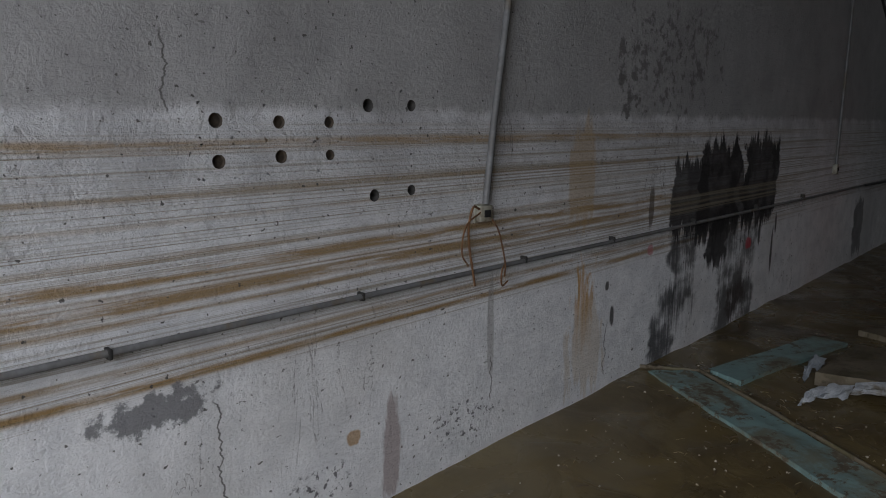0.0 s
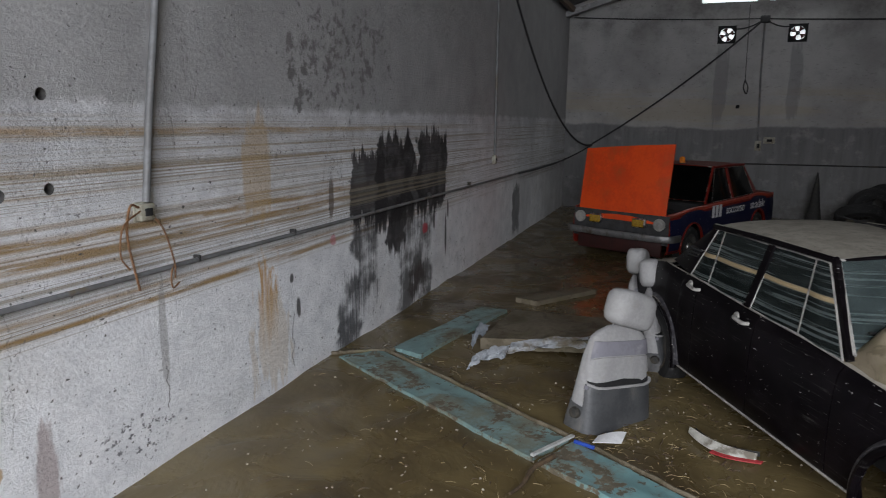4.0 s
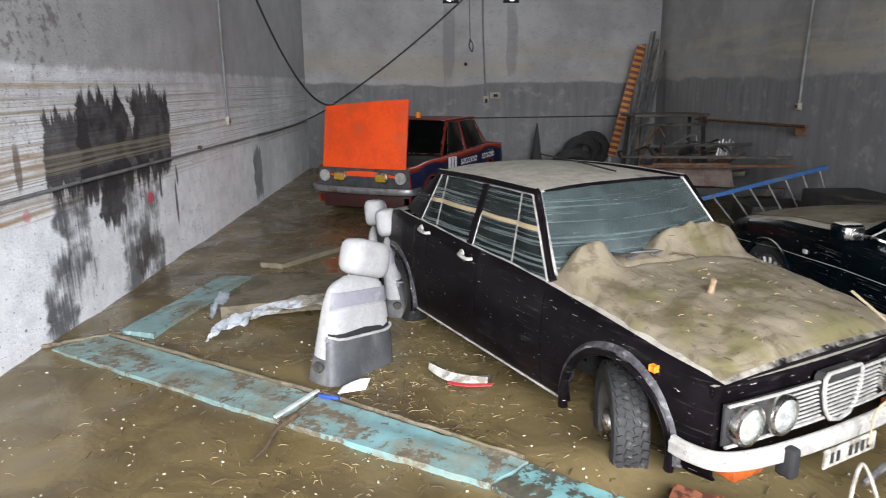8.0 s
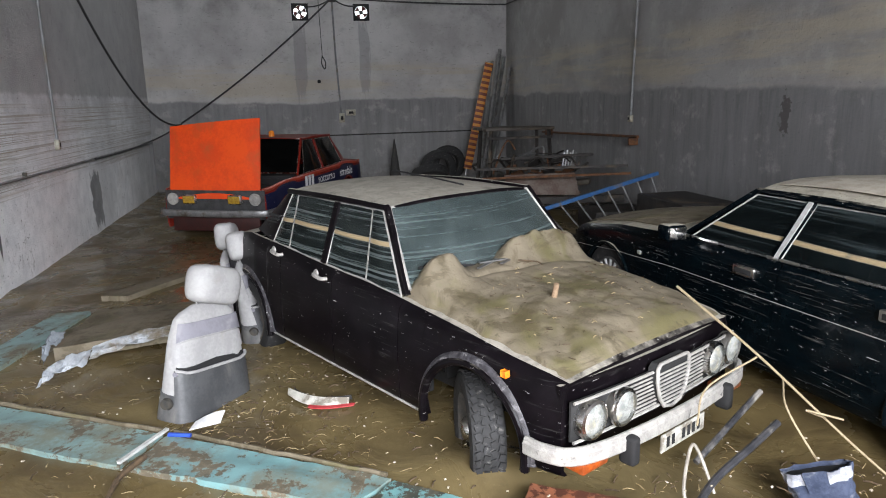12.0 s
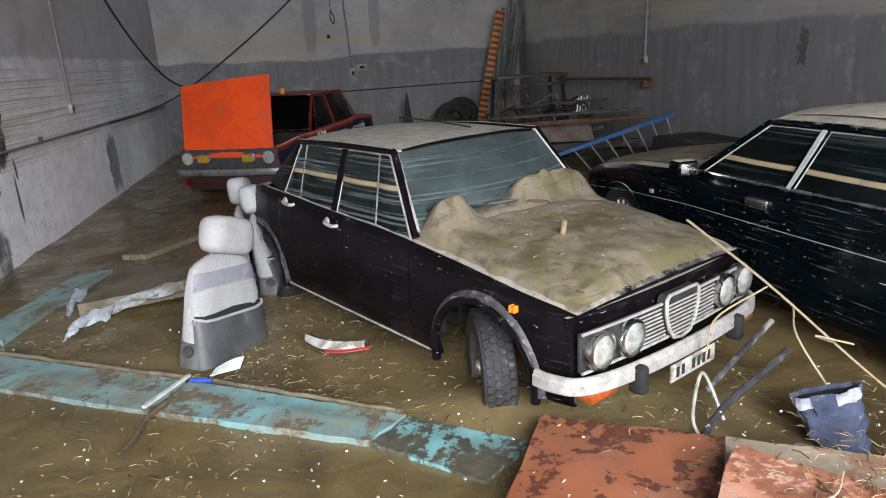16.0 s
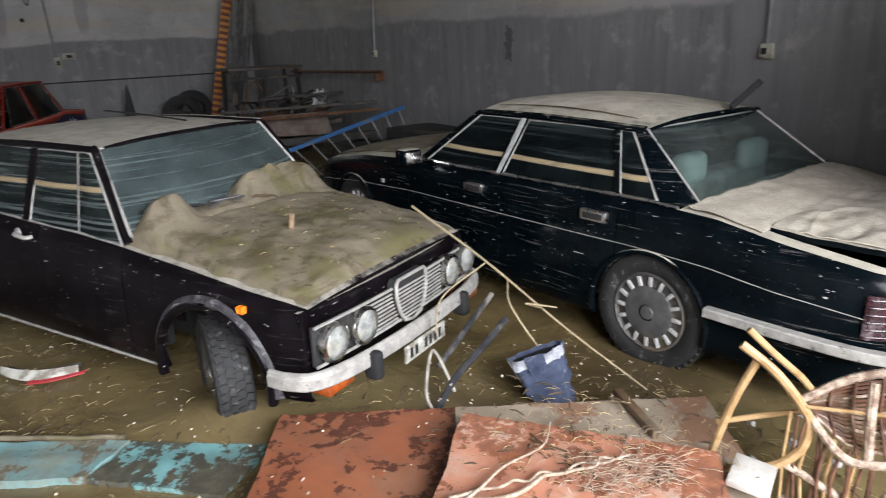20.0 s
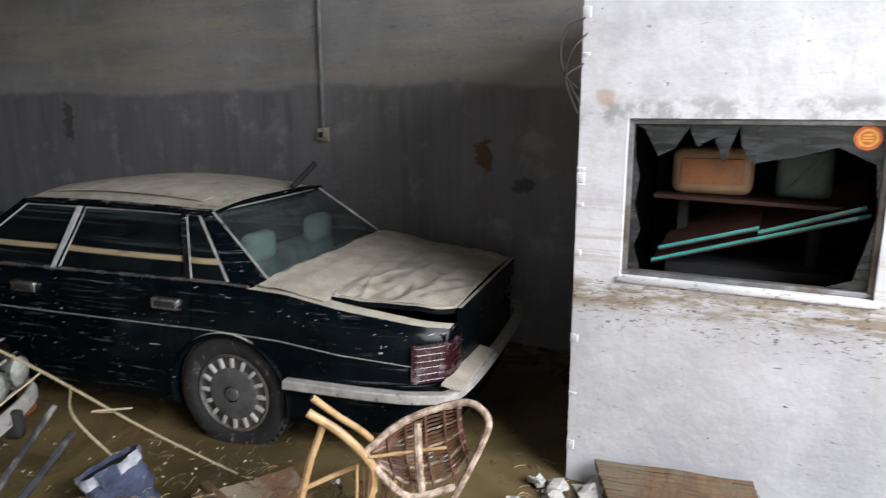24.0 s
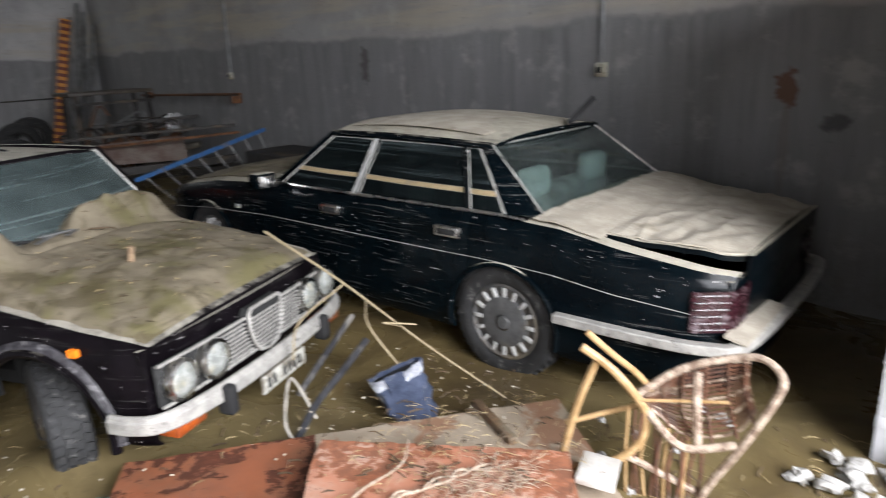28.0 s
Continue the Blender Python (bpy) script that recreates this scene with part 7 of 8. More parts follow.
def pillow(m, w, d, h):
    """Rounded headrest, thicker in its middle."""
    g, nu, nv = Geo(), 28, 14
    def at(i, j):
        a, b = 2 * math.pi * i / nu, math.pi * (j / nv - 0.5)
        c, s, cb, sb = math.cos(a), math.sin(a), math.cos(b), math.sin(b)
        f = abs(cb) ** 0.42
        return m @ Vector((w * f * math.copysign(abs(c) ** 0.55, c), d * f * math.copysign(abs(s) ** 0.75, s), h * (1 + math.copysign(abs(sb) ** 0.6, sb)) + 0.006 * noise.noise((3 * c, 3 * s, 4 * sb))))
    vs = [at(i, j) for i in range(nu) for j in range(nv + 1)]
    return g.add(vs, [(i * (nv + 1) + j, ((i + 1) % nu) * (nv + 1) + j, ((i + 1) % nu) * (nv + 1) + j + 1, i * (nv + 1) + j + 1) for i in range(nu) for j in range(nv)])


def loose_seat(m, label, cut, full=True):
    s = thing("car_seat", m, label, "car seat", "loose car seats")
    k, rows = 56, 24
    vs = [seat_ring(j / rows, 2 * math.pi * i / k) for j in range(rows + 1) for i in range(k)]
    g = Geo().add(vs, [(j * k + i, j * k + (i + 1) % k, (j + 1) * k + (i + 1) % k, (j + 1) * k + i) for j in range(rows) for i in range(k)] + [tuple(rows * k + i for i in range(k)), tuple(range(k - 1, -1, -1))])
    part("backrest", g, PALE, s, smooth=60)
    pi = math.pi
    back0, back1 = 1.14 * pi, 1.86 * pi
    wavy = lambda u: 0.47 - 0.035 * math.sin(pi * u) + 0.008 * noise.noise((u * 9, 2, 0))  # noqa: E731
    part("lower_cover", seat_band(-0.02 * pi, 1.12 * pi, 0.0, lambda u: 0.30 + 0.06 * math.cos(3 * u), 0.005, 30), WETGREY, s, "dark wet lower side cover", smooth=60)
    part("map_pocket", seat_band(1.10 * pi, 1.94 * pi, 0.0, wavy, 0.011, 20, 10), WETGREY, s, "dark wet map pocket", smooth=60)
    part("pocket_slot", seat_band(back0, back1, lambda u: wavy(u) + 0.012, lambda u: wavy(u) + 0.03 + 0.05 * math.sin(pi * u) ** 2 * (0.6 + noise.noise((u * 7, 0, 3))), 0.004, 16, 3), DARK, s, "dark mouth of the pocket")
    part("pocket_hem", Geo().tube([seat_ring(wavy(u) + 0.006, back0 + (back1 - back0) * u, 0.013) for u in np.linspace(0, 1, 21)], 0.009, 7), PALE, s, "pale stitched hem")
    part("centre_panel", seat_band(back0, back1, 0.555, lambda u: 0.70 + 0.03 * math.sin(pi * u), 0.006, 16, 6), PALE, s, "pale middle panel", smooth=60)
    part("back_panel", seat_band(back0, back1, lambda u: 0.715 + 0.03 * math.sin(pi * u), 0.885, 0.009, 16, 6), MIDGREY, s, "lilac-grey velour upper panel", smooth=60)
    part("recline_knob", Geo().lathe([(0.001, 0.034), (0.028, 0.03), (0.034, 0.012), (0.030, 0), (0.001, 0)], 18, pose(-0.288, 0.05, 0.075, 0, 0, 90)), BLACK, s, "black recline knob")
    part("trim_button", Geo().lathe([(0.001, 0.012), (0.012, 0.010), (0.014, 0)], 12, pose(-0.272, 0.02, 0.235, 0, 0, 90)), MIDGREY, s)
    part("headrest", pillow(pose(0.045, 0.065, 0.572, -4 + cut, 12, 0), 0.18, 0.085, 0.112), PALE, s, "rounded pale headrest", smooth=70)
    for x in (-0.06, 0.06):
        part("headrest_post", Geo().tube([(x, 0.075, 0.53), (x, 0.075, 0.60)], 0.007, 6), STEEL, s)
    return s


loose_seat(pose(2.295, 3.985, 0.01, 0, 8, 54) @ Matrix.Diagonal((1.08, 1.15, 1.05, 1)), "pale grey car seat back standing in mud beside the saloon", 0)
loose_seat(pose(2.56, 5.33, 0.03, -9, 0, 86), "pale grey car seat leaning against the plum saloon", 4)
loose_seat(pose(2.40, 5.74, 0.03, -7, 0, 84), "grey car seat standing behind another seat", 6)
solid("blue_rag", Geo().grid(lambda u, v: (2.60 + 0.12 * u, 5.10 + 0.12 * v, 0.05 + 0.05 * noise.noise((u * 4, v * 4, 0)) + 0.05), 8, 8, (0, 0, 0.01)), plain("navy_rag", (0.03, 0.05, 0.12), (0.05, 0.07, 0.15), 12, 0.9), "dark blue rag at the foot of a seat", "rag")
solid("paper_scrap", Geo().grid(lambda u, v: (2.20 + 0.16 * u + 0.02 * v, 3.60 + 0.10 * v + 0.05 * u, 0.040 + 0.03 * math.sin(2 * u) * v), 6, 6, (0, 0, 0.004)), plain("white_plastic_scrap", (0.72, 0.72, 0.72), (0.6, 0.6, 0.6), 16, 0.5), "white plastic scrap beside the seat", "scrap")
solid("blue_marker", Geo().tube([(2.10, 3.56, 0.046), (2.22, 3.52, 0.046)], 0.012, 8), plain("blue_plastic", (0.02, 0.06, 0.35), (0.03, 0.08, 0.4), 20, 0.4), "blue plastic tube lying on the board", "marker")
rp = thing("lamp_fragment", pose(2.938, 3.871, 0.015, 0, 0, -30.3), "broken white and red lamp strip lying in mud", "lamp")
LP = lambda u: Vector((-0.23 + 0.46 * u, -0.10 * math.sin(math.pi * u), 0.0))  # noqa: E731
part("white_strip", Geo().grid(lambda u, v: LP(u * 0.93) + Vector((0, -0.02 + 0.045 * v * math.sin(math.pi * (0.08 + 0.84 * u)), 0.015 + 0.035 * v)), 20, 3, (0, 0, 0.006)), WHITE_PLATE, rp, "pale crescent strip")
part("red_strip", Geo().grid(lambda u, v: LP(0.45 + 0.55 * u) + Vector((0, -0.045 + 0.025 * v, 0.008 + 0.006 * v)), 14, 3, (0, 0, 0.006)), plain("red_plastic", (0.42, 0.05, 0.055), (0.32, 0.035, 0.04), 16, 0.3), rp, "red strip")
part("black_strip", Geo().grid(lambda u, v: LP(0.06 + 0.86 * u) + Vector((0, 0.030 + 0.035 * v * math.sin(math.pi * (0.1 + 0.8 * u)), 0.048 - 0.03 * v)), 16, 3, (0, 0, 0.006)), BLACK, rp, "black inner strip")

# fallen red boards in the foreground
REDBOARD = peeling("flaking_red_lead_paint", (0.28, 0.082, 0.036), (0.10, 0.030, 0.016), (0.25, 0.16, 0.10), 0.515, 0.30)
TANBOARD = plain("muddy_tan_board", (0.34, 0.28, 0.21), (0.26, 0.21, 0.155), 5, 0.7, 0, 0.4, dirt=(0.22, 0.12, 0.07), dirt_at=(0.54, 0.62))
PINK = peeling("soaked_pinkish_red_board", (0.46, 0.150, 0.070), (0.30, 0.105, 0.05), (0.46, 0.33, 0.26), 0.51, 0.60)
board("fallen_door", [(3.80, 2.52), (4.46, 2.13), (4.02, 1.46), (3.40, 1.86)], 0.115, 0.05, REDBOARD, "rust-red flaking door board lying flat", group="fallen boards")
board("fallen_door", [(4.465, 2.127), (5.42, 1.56), (4.98, 0.90), (4.025, 1.457)], 0.115, 0.05, TANBOARD, "muddy tan board lying flat", group="fallen boards")
board("fallen_door", [(4.38, 1.93), (5.03, 1.20), (4.55, 0.75), (3.90, 1.45)], 0.185, 0.05, PINK, "wet pinkish red board lying on another board", group="fallen boards", rise=(0.03, 0.0, 0, 0.02))
solid("board_cleat", Geo().rbox((-0.02, -0.18, 0), (0.02, 0.18, 0.035), 0.006), OLD_TIMBER, "dark batten nailed across a board", "batten", m=pose(5.05, 1.62, 0.118, 0, 0, -20))
random.seed(11)
ROOT = plain("pale_root_fibres", (0.44, 0.36, 0.28), (0.26, 0.19, 0.135), 45, 0.9, 0, 0.6)
for k in range(1):
    pts = [Vector((3.98 + 0.16 * i + random.uniform(-0.03, 0.03), 1.42 + 0.085 * i * (0.6 + 0.25 * k) + random.uniform(-0.03, 0.03), 0.225 + 0.01 * k + random.uniform(0, 0.02))) for i in range(5)]
    solid("root_strand", Geo().tube(arc_points(pts, 6), 0.007 - 0.002 * k, 6, 0.003), ROOT, "pale fibrous root on the red board", "root", "root strands")
for k in range(2):
    pts = [Vector((3.98 + 0.055 * i, 1.47 - 0.012 * i + 0.03 * k + random.uniform(-0.03, 0.03), 0.222 + random.uniform(0, 0.02))) for i in range(14)]
    solid("root_strand", Geo().tube(arc_points(pts, 4), 0.010 - 0.004 * k, 7, 0.004), ROOT, "pale fibrous root on the red board", "root", "root strands")
g = Geo()
for _ in range(240):
    x, y = random.gauss(4.60, 0.12), random.gauss(1.25, 0.07)
    a, l = random.gauss(-0.3, 1.0), random.uniform(0.02, 0.10)
    d = Vector((math.cos(a), math.sin(a), random.uniform(-0.1, 0.2))) * l
    z = 0.215 + random.uniform(0, 0.03)
    g.tube([(x, y, z), Vector((x, y, z)) + d * 0.5 + Vector((random.uniform(-0.012, 0.012), random.uniform(-0.012, 0.012), 0.010)), Vector((x, y, z)) + d], random.uniform(0.0006, 0.0015), 4)
solid("straw_heap", g, ROOT, "tangled heap of pale straw on the red board", "straw", kind="stuff", smooth=0)
solid("white_tile", Geo().rbox((-0.09, -0.07, 0), (0.09, 0.07, 0.03), 0.006), plain("white_glazed_tile", (0.52, 0.50, 0.47), (0.40, 0.38, 0.35), 10, 0.4), "white broken tile on the boards", "tile", m=pose(5.0, 1.05, 0.165, 6, 0, 25))

# bent black tube frame, bucket and reed
FRAME_BLACK = plain("black_enamel_tube", (0.025, 0.026, 0.03), (0.05, 0.05, 0.055), 16, 0.45, 0.2, dirt=(0.30, 0.28, 0.25))
solid("tube_frame", Geo().tube(arc_points([(4.45, 2.26, 0.04), (4.62, 2.36, 0.11), (4.85, 2.44, 0.19), (5.03, 2.50, 0.26)], 6), 0.018, 8), FRAME_BLACK, "bent black tube sticking out of mud", "tube", "black tubes")
solid("tube_frame", Geo().tube(arc_points([(4.62, 2.52, 0.10), (4.85, 2.62, 0.2), (5.12, 2.75, 0.30)], 6), 0.016, 8), FRAME_BLACK, "black tube with flaking enamel", "tube", "black tubes")
solid("wire_loop", Geo().tube(arc_points([(4.44, 2.26, 0.02), (4.42, 2.3, 0.12), (4.52, 2.42, 0.24), (4.56, 2.42, 0.22), (4.60, 2.34, 0.05)], 6), 0.008, 7), plain("pale_bent_strip", (0.36, 0.33, 0.28), (0.2, 0.18, 0.15), 18, 0.5), "pale bent metal strip in the mud", "strip")
DENIM = plain("dark_blue_denim", (0.022, 0.032, 0.062), (0.045, 0.058, 0.10), 10, 0.85, 0, 0.5, dirt=(0.20, 0.21, 0.23), dirt_at=(0.54, 0.68), dirt_scale=7)
HEM = plain("pale_silted_hem", (0.34, 0.35, 0.38), (0.20, 0.21, 0.24), 18, 0.9, 0, 0.4)
bag = thing("denim_bag", pose(5.0, 2.07, -0.03, 5, -19, -42), "slumped dark blue denim bag with a pale hem, standing in mud", "bag")


def bag_shell(u, v, grow=0.0):
    """Flattened cloth tube, u round it and v up."""
    c, s = math.cos(2 * math.pi * u), math.sin(2 * math.pi * u)
    w, d = 0.095 + 0.04 * v + grow, 0.085 - 0.045 * v + grow
    fold = 0.016 * noise.noise((2 * c, 2 * s, 6 * v)) + 0.010 * noise.noise((5 * c, 5 * s, 9 * v + 4))
    return Vector(((w + fold) * math.copysign(abs(c) ** 0.7, c), (d + fold) * math.copysign(abs(s) ** 0.8, s), 0.31 * v + 0.012 * c * v))


part("cloth", Geo().grid(lambda u, v: bag_shell(u, v), 48, 16), DENIM, bag)
for u0, u1 in ((0.52, 0.71), (0.78, 0.98)):
    part("hem", Geo().grid(lambda u, v: bag_shell(u0 + (u1 - u0) * u, 0.83 + 0.17 * v, 0.004), 16, 4), HEM, bag, "pale turned-up hem")
part("strap", Geo().grid(lambda u, v: bag_shell(0.715 + 0.055 * u, 0.72 + 0.30 * v, 0.008), 5, 8), DENIM, bag)
part("inside", Geo().grid(lambda u, v: lerp(Vector((0, 0, 0.285)), bag_shell(u, 0.93), 0.98 * v), 32, 4), DARK, bag)
REED = plain("dry_reed", (0.40, 0.33, 0.21), (0.27, 0.21, 0.125), 20, 0.7, stretch=(8, 8, 1))
top = AM @ Vector((1.72, 0.46, 0.765))
solid("reed_stalk", Geo().tube(arc_points([top, lerp(top, (5.35, 1.82, 0.05), 0.35) + Vector((0, 0, 0.015)), lerp(top, (5.35, 1.82, 0.05), 0.7) + Vector((0, 0, -0.01)), (5.35, 1.82, 0.05)], 8), 0.0075, 7, 0.0045), REED, "long dry reed leaning on the car bonnet", "reed", "reeds")
for a, b, c in ((0.45, (4.95, 2.35, 0.40), (5.05, 2.2, 0.15)), (0.35, (4.72, 2.62, 0.42), (4.60, 2.5, 0.30)), (0.6, (5.0, 2.3, 0.42), (5.2, 2.3, 0.35))):
    solid("reed_stalk", Geo().tube(arc_points([lerp(top, (5.35, 1.82, 0.05), a), b, c], 8), 0.005, 6), REED, "thin broken side shoot of a reed", "reed", "reeds")

# broken rattan chair
CANE = plain("yellow_rattan_cane", (0.42, 0.28, 0.14), (0.27, 0.165, 0.07), 14, 0.4, 0, 0.2, dirt=(0.30, 0.20, 0.11))
BROWN_CANE = plain("wet_brown_rattan", (0.15, 0.065, 0.036), (0.07, 0.034, 0.022), 18, 0.55, 0, 0.3, dirt=(0.30, 0.24, 0.18))
BIND = plain("pale_cane_binding", (0.46, 0.37, 0.29), (0.15, 0.095, 0.065), 22, 0.7, 0, 0.5)
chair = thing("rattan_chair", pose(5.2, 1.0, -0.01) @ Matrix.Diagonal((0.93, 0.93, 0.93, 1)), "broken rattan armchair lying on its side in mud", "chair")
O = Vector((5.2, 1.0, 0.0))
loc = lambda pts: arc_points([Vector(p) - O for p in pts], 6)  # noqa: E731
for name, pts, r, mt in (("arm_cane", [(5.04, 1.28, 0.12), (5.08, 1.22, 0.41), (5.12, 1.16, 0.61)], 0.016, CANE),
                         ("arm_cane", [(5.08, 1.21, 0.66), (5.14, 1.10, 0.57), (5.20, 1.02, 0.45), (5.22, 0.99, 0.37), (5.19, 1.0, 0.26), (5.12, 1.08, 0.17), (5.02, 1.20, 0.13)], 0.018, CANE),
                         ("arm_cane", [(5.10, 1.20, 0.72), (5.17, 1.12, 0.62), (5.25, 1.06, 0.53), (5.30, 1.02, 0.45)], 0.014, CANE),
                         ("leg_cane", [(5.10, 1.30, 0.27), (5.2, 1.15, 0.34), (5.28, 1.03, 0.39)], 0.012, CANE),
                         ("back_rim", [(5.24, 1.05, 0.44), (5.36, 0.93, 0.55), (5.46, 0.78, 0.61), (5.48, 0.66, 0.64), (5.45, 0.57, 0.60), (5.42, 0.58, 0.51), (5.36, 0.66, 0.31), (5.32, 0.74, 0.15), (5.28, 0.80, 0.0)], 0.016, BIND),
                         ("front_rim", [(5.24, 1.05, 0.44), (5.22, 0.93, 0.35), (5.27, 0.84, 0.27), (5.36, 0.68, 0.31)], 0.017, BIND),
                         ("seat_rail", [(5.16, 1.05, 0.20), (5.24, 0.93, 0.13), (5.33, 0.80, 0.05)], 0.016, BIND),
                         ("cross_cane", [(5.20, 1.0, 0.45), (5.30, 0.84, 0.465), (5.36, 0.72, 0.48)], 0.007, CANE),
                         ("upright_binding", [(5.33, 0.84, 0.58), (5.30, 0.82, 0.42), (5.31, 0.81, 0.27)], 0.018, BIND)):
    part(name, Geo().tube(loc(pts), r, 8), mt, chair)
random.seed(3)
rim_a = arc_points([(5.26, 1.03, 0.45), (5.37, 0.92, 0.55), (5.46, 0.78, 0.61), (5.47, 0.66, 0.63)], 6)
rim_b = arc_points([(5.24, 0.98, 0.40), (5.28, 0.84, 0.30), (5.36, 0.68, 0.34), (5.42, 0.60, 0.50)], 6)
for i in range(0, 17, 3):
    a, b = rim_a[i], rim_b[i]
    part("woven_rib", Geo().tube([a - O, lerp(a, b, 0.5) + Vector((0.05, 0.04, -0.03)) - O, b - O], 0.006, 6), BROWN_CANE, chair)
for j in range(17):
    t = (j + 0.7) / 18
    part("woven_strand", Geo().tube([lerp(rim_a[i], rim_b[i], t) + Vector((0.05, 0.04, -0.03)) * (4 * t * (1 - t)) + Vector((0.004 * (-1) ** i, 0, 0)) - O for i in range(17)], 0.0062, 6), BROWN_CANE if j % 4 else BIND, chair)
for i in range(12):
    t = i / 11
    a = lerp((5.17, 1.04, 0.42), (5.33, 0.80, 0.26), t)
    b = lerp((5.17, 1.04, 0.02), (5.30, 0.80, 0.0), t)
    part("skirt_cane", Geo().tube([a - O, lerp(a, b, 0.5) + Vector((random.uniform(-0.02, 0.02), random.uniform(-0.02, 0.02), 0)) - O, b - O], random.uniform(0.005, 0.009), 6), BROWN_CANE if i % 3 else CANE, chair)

# rubble and wreckage by the booth
random.seed(21)
RUBBLE = plain("broken_plaster_rubble", (0.42, 0.41, 0.39), (0.22, 0.21, 0.19), 9, 0.9, 0, 0.6)


def rock(r, seed):
    bm = bmesh.new()
    bmesh.ops.create_icosphere(bm, subdivisions=2, radius=r)
    for v in bm.verts:
        v.co *= 0.75 + 0.7 * noise.noise(v.co * (1.4 / r) + Vector((seed, 0, 0)))
        v.co.z *= 0.6
    g = Geo()
    bm.verts.index_update()
    g.add([v.co[:] for v in bm.verts], [[v.index for v in f.verts] for f in bm.faces])
    bm.free()
    return g


for i in range(15):
    x, y = random.uniform(5.68, 6.0), random.uniform(0.22, 0.62)
    solid("rubble_lump", rock(random.uniform(0.03, 0.085), i), RUBBLE if i % 4 else CONCRETE, "broken white plaster lump at the foot of the booth", "rubble", "plaster rubble", m=pose(x, y, 0.02, random.uniform(0, 40), 0, random.uniform(0, 360)), smooth=25)
for i in range(18):
    x, y = random.uniform(4.9, 6.0), random.uniform(0.7, 1.5)
    solid("mud_stone", rock(random.uniform(0.015, 0.035), 40 + i), CONCRETE, "small muddy stone on the ground", "stone", "muddy stones", m=pose(x, y, 0.01, 0, 0, random.uniform(0, 360)), smooth=25)
board("timber_board", [(5.85, 0.20), (6.0, 0.30), (6.01, -0.35), (5.80, -0.42)], 0.16, 0.03, OLD_TIMBER, "dirty brown board leaning at the booth foot", rise=(-0.10, 0.0, 0.05, -0.02))
solid("old_tyre", Geo().lathe([(0.20, -0.08), (0.28, -0.10), (0.33, -0.08), (0.345, 0), (0.33, 0.08), (0.28, 0.10), (0.20, 0.08)], 40, pose(0, 0, 0, 82), True), BLACK, "black tyre lying at the booth door", "tyre", "loose tyres", m=pose(5.78, -0.72, 0.07))

# the far end: tyres, trestle, ladder, marker post
def far_tyre(m):
    t = thing("old_tyre", m, "old muddy tyre standing against the end wall", "tyre", "loose tyres")
    part("casing", Geo().lathe([(0.24, -0.09), (0.33, -0.11), (0.385, -0.09), (0.40, 0), (0.385, 0.09), (0.33, 0.11), (0.24, 0.09)], 44, None, True), TYRE, t)
    part("inner_lip", Geo().lathe([(0.225, -0.08), (0.245, -0.10), (0.25, 0.10), (0.225, 0.08)], 40, None, True), BLACK, t)


far_tyre(pose(5.85, 14.1, 0.36, 10, 0, 10))
far_tyre(pose(6.15, 14.5, 0.42, 8, 0, 4))
far_tyre(pose(5.55, 13.5, 0.26, 55, 0, 0))
solid("black_cone", Geo().lathe([(0.16, 0), (0.10, 0.35), (0.05, 0.75), (0.01, 1.0)], 14, pose(0, 0, 0, 90)), BLACK, "tall black folded cone against the wall", "cone", m=pose(4.95, 14.3, 0))
POST = striped("orange_and_red_chevrons", (0.55, 0.22, 0.03), (0.14, 0.03, 0.02), 0.06)
ps = thing("marker_post", pose(6.45, 14.2, 0.02, 0, 12.9, 0), "orange and dark red striped marker board leaning in the corner", "marker")
part("marker_board", Geo().rbox((-0.085, -0.02, 0.3), (0.085, 0.02, 2.58), 0.006), POST, ps)
part("marker_foot", Geo().rbox((-0.03, -0.015, 0.0), (0.03, 0.015, 0.3), 0.006), STEEL, ps)
for x0, x1, z1, y in ((6.95, 7.42, 2.85, 14.5), (7.02, 7.55, 2.70, 14.6), (6.88, 7.25, 2.6, 14.55), (7.1, 7.62, 2.45, 14.4)):
    solid("steel_rail", Geo().beam((x0, y, 0.0), (x1, y + 0.2, z1), 0.07, 0.05), STEEL, "grey steel section leaning in the corner", "rail", "leaning rails", smooth=0)
SCRAP = plain("dark_greasy_iron", (0.020, 0.018, 0.017), (0.036, 0.032, 0.029), 9, 0.6, 0.4, dirt=(0.12, 0.095, 0.07))
GRIMY = wood("grimy_dark_plank", (0.055, 0.042, 0.030), (0.030, 0.024, 0.019), dirt=(0.10, 0.085, 0.06))
tr = thing("iron_trestle", pose(6.62, 11.2, 0, 0, 0, 4), "dark iron trestle frame piled with scrap beside the wall", "trestle")
for x in (-0.55, 0.50):
    for y in (-0.25, 0.25):
        part("leg", Geo().beam((x * 1.12, y * 1.3, 0), (x, y, 1.26), 0.05, 0.05), SCRAP, tr, smooth=0)
for y in (-0.22, 0.06, 0.28):
    part("top_plank", Geo().rbox((-0.66, y - 0.10, 1.262), (0.58, y + 0.10, 1.31), 0.008), GRIMY, tr)
for z in (0.40, 0.78, 1.14):
    part("rail", Geo().beam((-0.6, -0.27, z), (0.55, -0.27, z), 0.04, 0.04), SCRAP, tr, smooth=0)
part("hoop", Geo().tube(arc_points([(-0.5, -0.34, 0.62), (-0.1, -0.36, 0.80), (0.30, -0.36, 0.98), (0.36, -0.36, 0.84), (0.30, -0.34, 0.55)], 6), 0.018, 8), STEEL, tr, "bent pale hoop")
